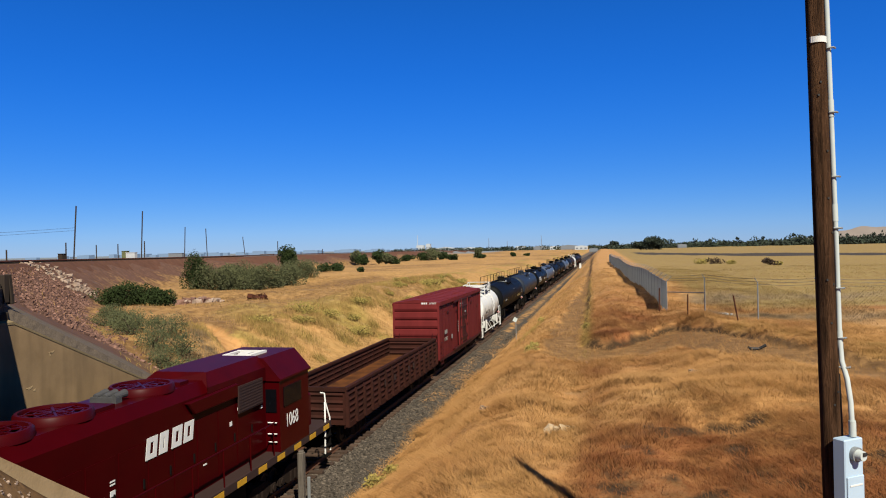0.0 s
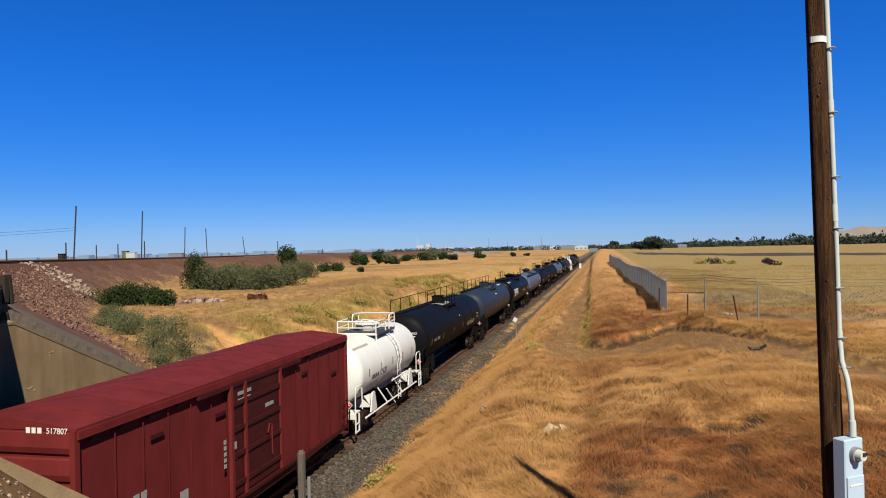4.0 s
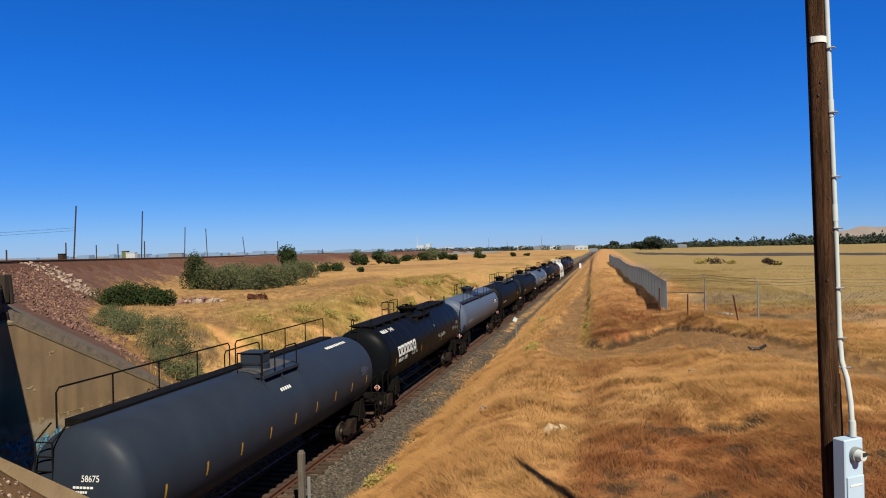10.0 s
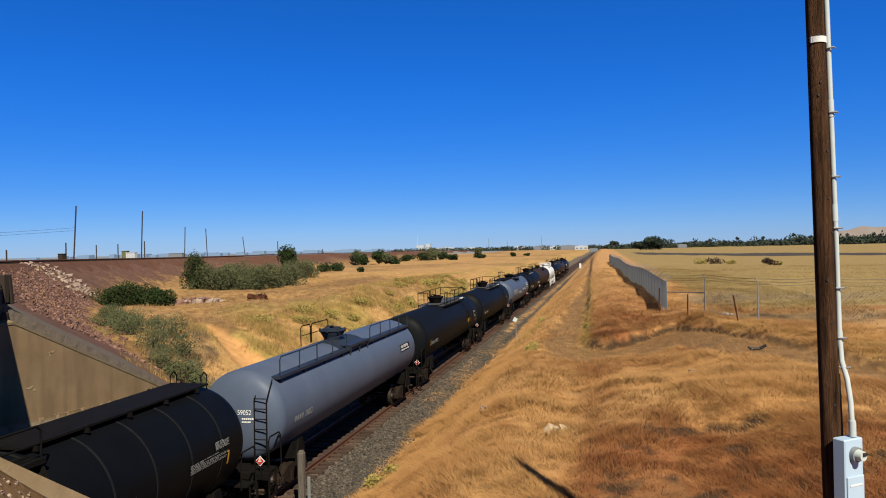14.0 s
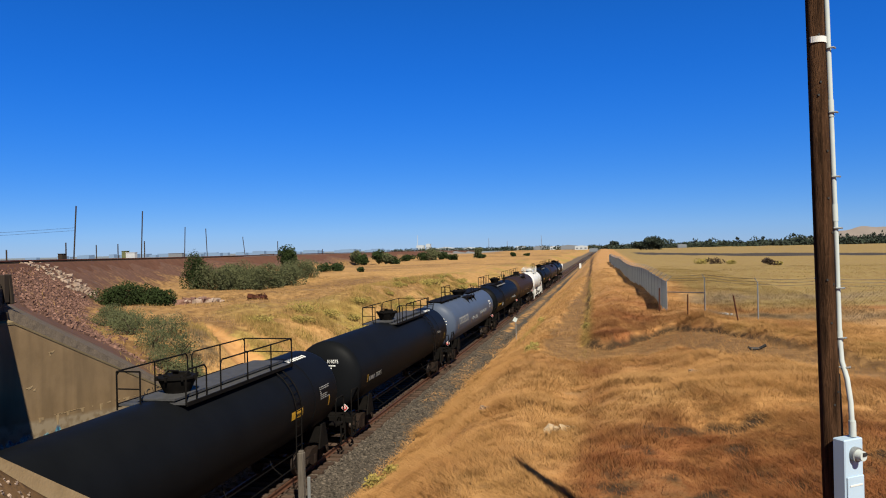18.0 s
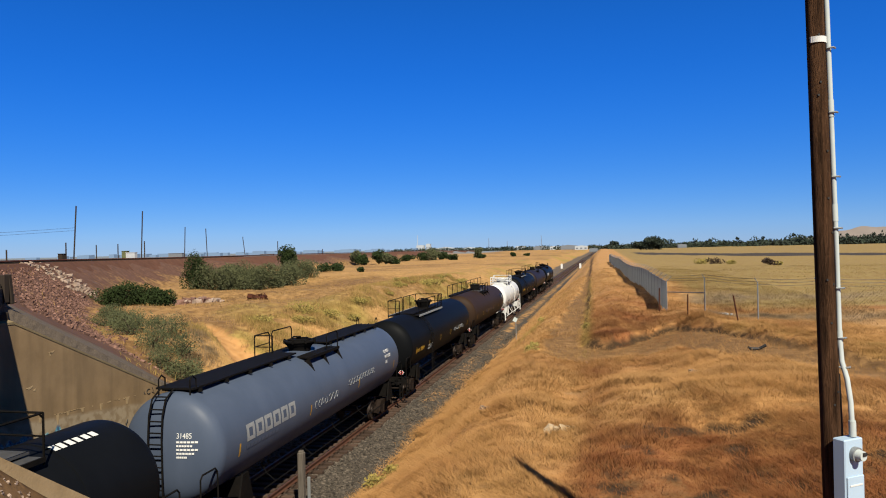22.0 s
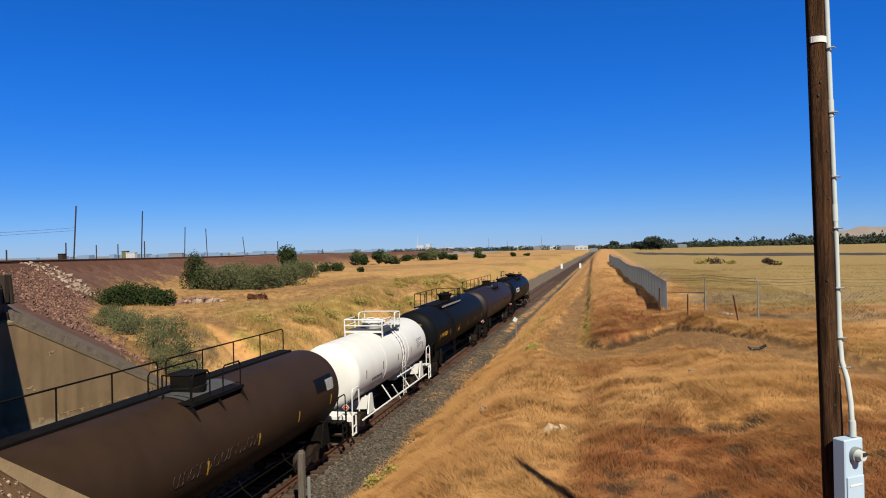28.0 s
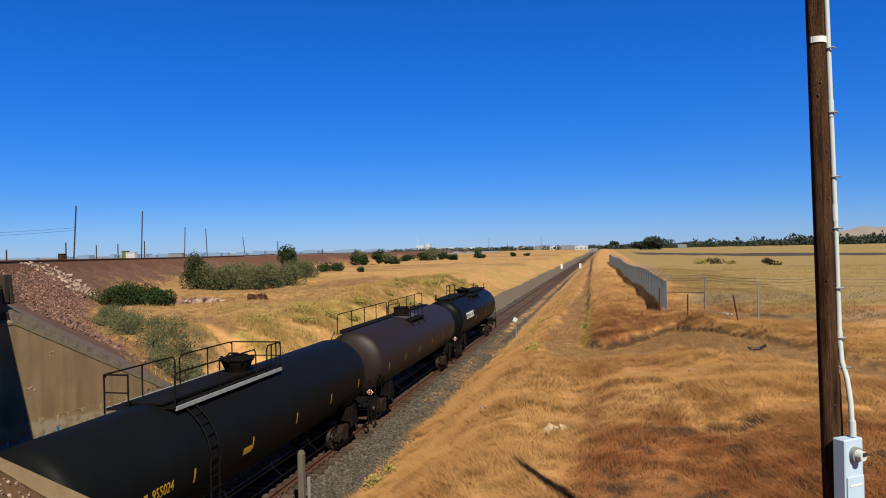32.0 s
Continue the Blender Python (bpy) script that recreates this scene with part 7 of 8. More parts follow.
M_EMB = mat("embankment_earth", (0.105, 0.052, 0.036), 0.95, color2=(0.060, 0.030, 0.021), scale=0.8, amount=0.9, bump=0.4, bump_scale=9, spec=0.05)
CP = [p for p in curve_points() if p[0] < -15.5]
bm = bmesh.new()
prev = None
for i, p in enumerate(CP):
    if p[0] > -30.0:
        continue
    d = CP[min(i + 1, len(CP) - 1)] - CP[max(i - 1, 0)]
    d = d / np.hypot(*d)
    z = float(EMB_TOP(p[1]))
    row = [bm.verts.new((p[0] + d[1] * o, p[1] - d[0] * o, z + h)) for o, h in ((-6.0, -3.0), (-2.3, 0.10), (2.3, 0.10), (6.0, -3.0))]
    if prev:
        for a in range(3):
            bm.faces.new((prev[a], prev[a + 1], row[a + 1], row[a]))
    prev = row
tagged(new("embankment_crown", mesh_of("embankment_crown", bm, M_EMB)), "reddish earth crown of the old railway embankment", "embankment", kind="structure")
for off in (-0.75, 0.75):
    bm = bmesh.new()
    pts = []
    for i, p in enumerate(CP):
        d = CP[min(i + 1, len(CP) - 1)] - CP[max(i - 1, 0)]
        d = d / np.hypot(*d)
        pts.append((p[0] + d[1] * off, p[1] - d[0] * off, float(EMB_TOP(p[1])) + 0.34))
    tube(bm, pts, 0.13, 4)
    tagged(new("rail", mesh_of("rail", bm, M_RUST)), "dark rusty rail on the old embankment", "rail", "rails of the embankment line", "structure")
oldties = tagged(new("embankment_ties"), "dark old ties along the embankment line", "ties", kind="structure")
bm = bmesh.new()
for i, p in enumerate(curve_points(0.55)):
    if -98 < p[0] < -15.5 and p[1] < 200 and p[0] < -15.5:
        box(bm, (p[0], p[1], float(EMB_TOP(p[1])) + 0.15), (2.5, 0.24, 0.16), math.atan2(0.725, 0.688) if p[1] < 34 else 0.0)
part("ties", bm, M_DARKWOOD, oldties)["kind"] = "stuff"

# ---------- telegraph poles ----------
for (x, y, z, h, lean, r) in ((-95.8, 117.0, 7.12, 10.0, 0.075, 0.15), (-102.2, 146.3, 7.0, 10.7, 0.05, 0.15), (-103.9, 166.4, 6.94, 7.7, 0.04, 0.13), (-103.6, 176.7, 6.76, 7.7, -0.04, 0.13),
                              (-105.8, 201.9, 6.71, 5.9, -0.12, 0.13), (-104.9, 222.5, 6.56, 4.8, 0, 0.16), (-113.3, 282.2, 6.53, 2.1, 0, 0.17), (-108.0, 129.7, 7.18, 3.5, 0, 0.15),
                              (-129.1, 166.0, 6.98, 3.7, 0, 0.16), (-123.6, 167.2, 7.0, 3.8, 0, 0.16), (-110.7, 159.8, 7.18, 4.0, 0, 0.16), (-95.9, 101.6, 7.16, 2.0, 0, 0.14)):
    o = thing("telegraph_pole", (x, y, gz(x, y)), "bare dark wooden telegraph pole behind the embankment", "telegraph pole", "telegraph poles")
    b0 = z - gz(x, y)
    bm = bmesh.new()
    tube(bm, [(0, 0, -0.5), (0, 0, b0), (lean * h, 0, b0 + h)], r * 0.85, 8)
    part("shaft", bm, M_DARKWOOD, o)
for (x, y, z, sx, sz, material, label) in ((-110.7, 154.7, 6.8, 2.4, 1.6, M_FARWHITE, "white equipment cabinet behind the embankment"), (-114.0, 157.0, 6.8, 1.4, 2.0, M_LEAF2, "grey-green equipment cabinet behind the embankment"), (-110.0, 172.3, 6.6, 4.0, 1.4, M_FARGREY, "low dark shed behind the embankment"),
                                           (-96.6, 115.0, 6.7, 0.9, 1.6, M_DARKWOOD, "small dark box at the foot of a pole"), (-106.5, 218.0, 6.2, 4.5, 1.0, M_FARGREY, "low dark shed behind the embankment")):
    g = gz(x, y)
    o = thing("cabinet", (x, y, g), label, "cabinet")
    bm = bmesh.new()
    box(bm, (0, 0, (z - g + sz) / 2), (sx, 1.0, z - g + sz))
    box(bm, (0, 0, z - g + sz + 0.05), (sx + 0.15, 1.15, 0.1))
    part("body", bm, material, o)
    bm = bmesh.new()
    box(bm, (0, -0.52, z - g + sz * 0.45), (sx * 0.6, 0.03, sz * 0.7))
    part("door", bm, material, o)
for dz in (0.0, 0.5):
    o = thing("overhead_wire", (-95.4, 117.0, 12.6 + dz), "thin sagging overhead wire tied to a telegraph pole", "wire", "overhead wires")
    bm = bmesh.new()
    tube(bm, [(-6.5 * k, -7.5 * k, -0.09 * k * (9 - k)) for k in range(10)], 0.022, 4)
    part("strand", bm, M_LETTER_BLK, o)


# ---------- plants ----------
def leaves_mesh(name, lobes, n, size, material, seed, up=0.0):
    """Many small leaf clumps spread over overlapping lobes (x, y, z, rx, ry, rz), uneven, with gaps."""
    r = np.random.RandomState(seed)
    vol = np.array([l[3] * l[4] * l[5] for l in lobes]) ** 0.7
    pick = r.choice(len(lobes), n, p=vol / vol.sum())
    L = np.array(lobes)[pick]
    d = r.normal(size=(n, 3))
    d /= np.linalg.norm(d, axis=1)[:, None]
    rad = r.uniform(0.25, 1.0, n) ** 0.4 * (1 + 0.11 * r.normal(size=n).clip(-1.2, 1.6))
    c = L[:, :3] + d * L[:, 3:] * rad[:, None]
    c[:, 2] = np.maximum(c[:, 2], 0.03)
    a = r.normal(size=(n, 3)) + d * 0.6
    a[:, 2] += up
    a /= np.linalg.norm(a, axis=1)[:, None]
    b = np.cross(a, r.normal(size=(n, 3)))
    b /= np.linalg.norm(b, axis=1)[:, None]
    s = size * r.uniform(0.6, 1.4, n)[:, None]
    v = np.stack([c - b * s * 0.45, c + a * s, c + b * s * 0.45, c - a * s * 0.7], 1).reshape(-1, 3)
    f = np.arange(4 * n).reshape(-1, 4)
    me = bpy.data.meshes.new(name)
    me.vertices.add(4 * n)
    me.vertices.foreach_set("co", v.astype(np.float32).ravel())
    me.loops.add(4 * n)
    me.loops.foreach_set("vertex_index", f.ravel().astype(np.int32))
    me.polygons.add(n)
    me.polygons.foreach_set("loop_start", (np.arange(n) * 4).astype(np.int32))
    me.update(calc_edges=True)
    me.materials.append(material)
    return me


def bush(at, size, label, material, seed, n=900, leaf=0.16, name="bush", trunk=0.0, group="", lobes=9, flat=1.0):
    """A shrub or tree of stems and a lobed crown; size is its half width, half depth and height."""
    r = random.Random(seed)
    rx, ry, h = size
    o = thing(name, (at[0], at[1], gz(at[0], at[1]) - 0.08), label, "tree" if trunk else "bush", group)
    lob = []
    base = h * trunk
    for k in range(lobes):
        a = r.uniform(0, 6.28)
        q = r.uniform(0.15, 0.75)
        zz = base + (h - base) * r.uniform(0.18, 0.70)
        w = r.uniform(0.32, 0.55)
        lob.append((rx * q * math.cos(a), ry * q * math.sin(a), zz, rx * w, ry * w, (h - base) * w * 0.75 * flat))
    lob.append((0, 0, base + (h - base) * 0.5, rx * 0.6, ry * 0.6, (h - base) * 0.42))
    part("crown", leaves_mesh("crown", lob, n, leaf, material, seed), None, o)
    bm = bmesh.new()
    if trunk:
        tube(bm, [(0, 0, -0.2), (0.05 * h, 0, base), (0.02 * h, 0.03 * h, h * 0.7)], 0.045 * h, 7)
    for k in range(6):
        l_ = lob[k % len(lob)]
        tube(bm, [(0, 0, base * 0.6), (l_[0] * 0.5, l_[1] * 0.5, l_[2] * 0.65), (l_[0], l_[1], l_[2])], 0.012 * h + 0.01, 5)
    part("trunk" if trunk else "stem", bm, M_BARK, o)
    return o


G1, G2 = "dark shrubs at the embankment foot", "grey-green willow thicket"
for i, (x, y, w, h) in enumerate(((-51.0, 69.5, 2.72, 2.9), (-49.8, 71.5, 2.38, 2.7), (-53.0, 71.0, 2.21, 2.5), (-47.5, 70.5, 1.95, 2.3), (-45.6, 68.5, 1.53, 2.0))):
    bush((x, y), (w, w, h), "dense dark green shrub in dry grass", M_LEAF, 20 + i, 4600, 0.12, group=G1)
for i, (x, y, w, h) in enumerate(((-60.2, 98.5, 2.39, 4.4), (-58.4, 99.5, 2.76, 3.4), (-56.0, 100.5, 2.76, 3.2), (-54.1, 102.0, 2.76, 3.5), (-52.5, 104.5, 2.76, 3.3), (-51.4, 108.0, 2.94, 3.4), (-53.6, 117.0, 3.31, 3.4), (-55.7, 108.0, 3.13, 3.8), (-58.9, 107.0, 3.13, 3.8), (-54.3, 126.0, 3.31, 3.2))):
    bush((x, y), (w, w, h * 1.28), "dense grey-green willow shrub" if i else "tall dark green shrub beside the thicket", M_LEAF2 if i else M_LEAF, 40 + i, 5600, 0.135, group=G2)
bush((-58.2, 128.0), (2.3, 2.3, 7.0), "round dark green tree above the thicket", M_LEAF, 61, 4200, 0.20, "tree", 0.25, lobes=12)
for i, (x, y, w, h) in enumerate(((-73.5, 183.0, 3.0, 2.6), (-70.5, 185.0, 2.4, 2.2), (-77.5, 205.0, 1.9, 2.6), (-55.0, 160.0, 1.0, 1.2))):
    bush((x, y), (w, w, h), "low dark green bush in the field", M_LEAF, 70 + i, 700, 0.30)
for i, (x, y, w, h) in enumerate(((-97.0, 276.0, 3.2, 5.2), (-92.5, 273.0, 3.0, 4.4), (-89.0, 281.0, 3.4, 5.6), (-86.0, 281.0, 3.0, 5.0), (-83.5, 284.0, 2.4, 3.4), (-85.5, 342.0, 3.6, 4.6), (-81.0, 340.0, 4.6, 6.6), (-77.0, 346.0, 3.8, 4.6), (-71.0, 338.0, 3.0, 2.8), (-65.0, 377.0, 2.8, 5.8),
                                      (-96.0, 350.0, 4.0, 3.6), (-62.0, 372.0, 2.0, 2.0), (-69.0, 400.0, 2.6, 2.6), (-52.0, 420.0, 2.2, 2.4), (-45.0, 430.0, 2.0, 1.8))):
    bush((x, y), (w, w, h), "green tree in the far dry field", M_LEAF if i % 3 else M_LEAF2, 80 + i, 1500, 0.42, "tree" if h > 4 else "bush", 0.12 if h > 4 else 0.0, group="trees in the far field")
# weeds on the bank behind the far wall
G3 = "weedy shrubs on the bank behind the wing wall"
for i, (x, y, w, h) in enumerate(((-29.5, 40.5, 1.5, 2.2), (-27.8, 38.6, 1.5, 2.0), (-26.2, 39.8, 1.4, 2.0), (-25.2, 36.8, 1.4, 1.9), (-23.6, 35.2, 1.4, 1.9), (-24.2, 38.2, 1.4, 1.8), (-22.0, 34.6, 1.2, 1.8), (-22.6, 36.6, 1.2, 1.5), (-31.5, 43.0, 1.6, 1.9), (-36.5, 47.5, 1.5, 1.5), (-34.0, 46.0, 1.3, 1.6), (-39.5, 52.0, 1.5, 1.4), (-41.5, 55.5, 1.4, 1.3), (-30.0, 44.5, 1.2, 1.3), (-20.4, 33.6, 1.0, 1.3), (-33.2, 46.0, 1.6, 1.6))):
    bush((x, y), (w * 0.9, w * 0.9, h * 0.78), "straggling grey-green weedy shrub on the bank", M_LEAF2, 100 + i, 2000, 0.055, group=G3, flat=1.3)
r_ = random.Random(33)
WEEDS = []
for i in range(120):
    y = 43 + 86 * r_.random() ** 1.5
    x = r_.uniform(-26.5, -19.6) - (y - 36) * 0.03
    if float(chute_dist(np.array(x), np.array(y))) < 2.2:
        continue
    w = r_.uniform(0.5, 1.5)
    WEEDS.append((x, y, w))
    if i % 3:
        continue
    bush((x, y), (w * 1.1, w * 1.1, w * r_.uniform(0.45, 0.85)), "dry yellow-green weed clump on the cutting bank", M_LEAF3, 200 + i, 1200, 0.04 + y * 0.0005, group="weed clumps on the cutting bank", flat=1.2)
for i, (x, y, w) in enumerate(((20.2, 167, 1.6), (23.0, 166, 1.8), (25.0, 160, 1.2), (30.7, 151, 1.5), (33.0, 153, 0.9))):
    bush((x, y), (w, w, w * 0.9), "dark dry shrub in the pale field", M_BARK if i % 2 else M_LEAF3, 300 + i, 500, 0.18, group="dry shrubs in the field")
for i, (x, y, w, h) in enumerate(((-8.0, 24.3, 0.5, 0.45), (-7.6, 25.2, 0.4, 0.4), (-4.0, 38.5, 0.45, 0.5), (-3.9, 40.0, 0.35, 0.45), (-1.2, 47.0, 0.4, 0.4), (-5.2, 62.0, 0.7, 0.5))):
    bush((x, y), (w, w, h), "pale green weed clump in dry grass", M_LEAF3, 330 + i, 420, 0.06, group="green weeds beside the trail", flat=1.2)

# far tree line and palms along the horizon to the right
r_ = random.Random(77)
lob = []
for i in range(420):
    t = r_.random()
    x = 4 + t * 330 + r_.uniform(-8, 8)
    y = 790 + 60 * t + r_.uniform(-60, 60)
    h = r_.uniform(2.4, 5.2) * (0.65 + 0.6 * t) * (1.6 if r_.random() < 0.08 else 1)
    lob.append((x, y, h * 0.62, r_.uniform(4, 10), 6, h))
for i in range(90):
    x = r_.uniform(-330, 8)
    y = r_.uniform(1000, 1300)
    lob.append((x, y, 1.5, r_.uniform(4, 12), 6, r_.uniform(1.5, 5.0)))
M_FARTREE = mat("far_tree_leaves", (0.0244, 0.0337, 0.0218), 0.8, color2=(0.0151, 0.0218, 0.0163), scale=0.05, amount=0.9, island=0.35)
o = tagged(new("far_tree_line", leaves_mesh("far_tree_line", lob, 34000, 1.5, M_FARTREE, 9)), "dark green tree line along the horizon", "trees", kind="stuff")
o.location.z = 2.6
for i, (x, y, w, h) in enumerate(((34.0, 600.0, 9.0, 10.5), (41.0, 604.0, 7.5, 9.0), (27.0, 598.0, 5.0, 7.0), (9.0, 800.0, 5.0, 8.0))):
    bush((x, y), (w, w, h), "large dark green tree at the end of the fence", M_FARTREE, 400 + i, 1500, 0.9, "tree", 0.1)
for i in range(8):
    x, y = 110 + 27 * i + r_.uniform(-8, 8), 850 + r_.uniform(-30, 30)
    h = r_.uniform(9.5, 13.5) * (0.8 + 0.03 * i)
    o = thing("palm_tree", (x, y, 2.4), "slim palm tree on the horizon", "palm tree", "palms on the horizon")
    bm = bmesh.new()
    tube(bm, [(0, 0, 0), (0.3, 0, h)], 0.4, 5)
    part("trunk", bm, M_BARK, o)
    part("crown", leaves_mesh("crown", [(0.3, 0, h, 1.7, 1.7, 1.3)], 60, 1.2, M_FARTREE, 500 + i), None, o)
# distant hills, with haze mixed into their colour
for nm, x0, x1, y, z1, seed in (("distant_hills", 560, 1700, 2750, 62, 3),):
    bm = bmesh.new()
    n = 70
    prev = None
    for k in range(n + 1):
        t = k / n
        x = x0 + (x1 - x0) * t
        h = z1 * float(sstep(0, 0.28, t)) * (0.78 + 0.14 * float(vnoise(x, 0, 130, seed)) + 0.08 * float(vnoise(x, 3, 45, seed)))
        a, b, c_ = bm.verts.new((x, y - 160, -6)), bm.verts.new((x, y, h)), bm.verts.new((x, y + 200, -6))
        if prev:
            bm.faces.new((prev[0], a, b, prev[1]))
            bm.faces.new((prev[1], b, c_, prev[2]))
        prev = (a, b, c_)
    tagged(new("backdrop_hills", mesh_of(nm, bm, mat("hazy_hills", (0.20, 0.165, 0.145), 0.95, color2=(0.155, 0.135, 0.125), scale=0.012, amount=0.9), True)), "hazy tan hills on the horizon", "hills", kind="structure")
# low pale town across the far plain, sky haze mixed into its colour
rs = np.random.RandomState(17)
bm = bmesh.new()
for k in range(70):
    t = rs.rand()
    x, y = -1250 + 900 * t, 1250 + 300 * rs.rand()
    box(bm, (x, y, 4), (rs.uniform(8, 30), 10, rs.uniform(5, 13)))
tagged(new("far_town", mesh_of("far_town", bm, M_TOWN)), "pale hazy low buildings beyond the flats", "town", kind="stuff")
# far plants and masts
def far_block(name, x, y, sx, sy, sz, material, label, category, vents=0):
    o = thing(name, (x, y, gz(x, y)), label, category)
    bm = bmesh.new()
    box(bm, (0, 0, sz / 2), (sx, sy, sz))
    part("wall", bm, material, o)
    bm = bmesh.new()
    prism(bm, [(-sx / 2 - 0.5, sz), (sx / 2 + 0.5, sz), (0, sz + sx * 0.06)], -sy / 2, sy / 2, "Y")
    part("roof", bm, material, o)
    for k in range(vents):
        bm = bmesh.new()
        box(bm, (-sx / 2 + (k + 0.5) * sx / vents, -sy / 2 - 0.06, sz * 0.4), (sx / vents * 0.5, 0.1, sz * 0.4))
        part("door", bm, M_FARGREY, o)


for (x, y, sx, sz, material) in ((-369, 1452, 16, 12, M_FARWHITE), (-352, 1450, 9, 15, M_FARWHITE), (-318, 1460, 60, 5.0, M_FARWHITE), (-270, 1470, 40, 4.0, M_FARGREY), (-240, 1300, 22, 5, M_FARWHITE), (-30, 950, 16, 4.5, M_FARWHITE), (-48, 1000, 22, 5.0, M_FARGREY), (-14, 900, 10, 4, M_FARGREY), (-70, 1050, 14, 5, M_FARWHITE), (-95, 1100, 20, 5, M_FARGREY), (-130, 1150, 16, 5, M_FARWHITE), (14, 900, 10, 3.6, M_FARGREY), (70, 720, 8, 3, M_FARGREY)):
    far_block("far_building", x, y, sx, 10, sz, material, "pale low industrial building on the horizon" if material is M_FARWHITE else "grey low building on the horizon", "building", 3)
for (x, y, h) in ((-376, 1453, 34), (-233, 1484, 24), (-128, 1508, 28), (-196, 1490, 18)):
    o = thing("mast", (x, y, gz(x, y)), "slender far radio mast on the horizon", "mast", "masts on the horizon")
    bm = bmesh.new()
    cyl(bm, (0, 0, 0), (0, 0, h), 0.7, 6, 0.4)
    part("shaft", bm, M_FARWHITE if x < -300 else M_FARGREY, o)


# ---------- rubble, wreck and litter ----------
def rocks_mesh(name, spots, material, seed):
    """Broken stones: squashed, jittered cubes at (x, y, z, size)."""
    r = np.random.RandomState(seed)
    n = len(spots)
    sp = np.array(spots)
    cube = np.array([(-1, -1, -1), (1, -1, -1), (1, 1, -1), (-1, 1, -1), (-1, -1, 1), (1, -1, 1), (1, 1, 1), (-1, 1, 1)], float) * 0.5
    quad = np.array([(0, 3, 2, 1), (4, 5, 6, 7), (0, 1, 5, 4), (1, 2, 6, 5), (2, 3, 7, 6), (3, 0, 4, 7)])
    v = cube[None] * r.uniform(0.6, 1.2, (n, 1, 3)) + r.normal(0, 0.13, (n, 8, 3))
    ang = r.uniform(0, 6.28, n)
    c, s = np.cos(ang), np.sin(ang)
    tilt = r.uniform(-0.6, 0.6, n)
    x = v[..., 0] * c[:, None] - v[..., 1] * s[:, None]
    y = v[..., 0] * s[:, None] + v[..., 1] * c[:, None]
    z = v[..., 2] * 0.7 + x * np.sin(tilt)[:, None] * 0.6
    v = np.stack([x, y, z], -1) * sp[:, 3][:, None, None] + sp[:, None, :3]
    f = (quad[None] + 8 * np.arange(n)[:, None, None]).reshape(-1, 4)
    me = bpy.data.meshes.new(name)
    me.from_pydata(v.reshape(-1, 3).tolist(), [], f.tolist())
    me.materials.append(material)
    return me


rs = np.random.RandomState(12)
spots = []
while len(spots) < 6500:
    x, y = rs.uniform(-60, -18), rs.uniform(17, 66)
    d = float(curve_dist(np.array([x]), np.array([y]))[0])
    if 2.6 < d < 10.5 and (x < -21.6 - 0.12 * max(0, y - 24)) and rs.rand() < 0.25 + 0.75 * (5 < d + 2 * rs.rand() < 10):
        spots.append((x, y, 0, rs.uniform(0.05, 0.17) * (1 + 0.004 * y)))
sp = np.array(spots)
sp[:, 2] = ground_z(sp[:, 0], sp[:, 1]) + 0.02
tagged(new("embankment_rubble", rocks_mesh("embankment_rubble", sp.tolist(), M_ROCK, 5)), "pinkish broken stone on the embankment slope", "rubble", kind="stuff")
spots = []
for i in range(190):
    t = rs.rand()
    x, y = -59.6 + 3.0 * t + rs.normal(0, 2.4), 67.5 + 7.0 * t + rs.normal(0, 3.0)
    spots.append((x, y, gz(x, y) + 0.08, rs.uniform(0.12, 0.42) * (1.9 if rs.rand() < 0.07 else 1)))
tagged(new("pale_rubble", rocks_mesh("pale_rubble", spots, M_ROCKW, 6)), "pale broken concrete rubble on the embankment", "rubble", kind="stuff")
for i in range(44):
    x, y = -46.4 + rs.normal(0, 1.9), 76 + rs.uniform(-2.0, 3.0)
    me = rocks_mesh("concrete_lump", [(0, 0, 0.12, rs.uniform(0.3, 0.85))], M_ROCK if i % 3 else M_ROCKW, 30 + i)
    o = new("concrete_lump", me)
    o.location = (x, y, gz(x, y))
    tagged(o, "broken pinkish concrete lump in dry grass", "rubble lump", "concrete lumps in the field")
# rusty wreck
wx, wy = -40.0, 79.0
wr = thing("rusty_wreck", (wx, wy, gz(wx, wy)), "rusted collapsed machinery wreck in the field", "wreck")
rr = random.Random(6)
for nm, c0, s0 in (("frame", (0, 0, 0.25), (2.4, 1.0, 0.18)), ("engine_block", (-0.75, 0, 0.6), (0.7, 0.7, 0.55)), ("body_panel", (0.55, 0.1, 0.5), (0.9, 0.9, 0.4)), ("tank", (0.1, -0.2, 0.55), (0.6, 0.5, 0.35))):
    bm = bmesh.new()
    box(bm, c0, s0, rr.uniform(-0.4, 0.4), rr.uniform(-0.3, 0.3), rr.uniform(-0.2, 0.2))
    part(nm, bm, M_RUST, wr, bevel=0.05)
for k in range(7):
    bm = bmesh.new()
    a = (rr.uniform(-1.2, 1.2), rr.uniform(-0.4, 0.4), 0.2)
    tube(bm, [a, (a[0] + rr.uniform(-0.5, 0.5), a[1], rr.uniform(0.6, 1.15)), (a[0] + rr.uniform(-0.6, 0.9), a[1], rr.uniform(0.4, 1.0))], 0.06, 6)
    part("strut", bm, M_RUST, wr)
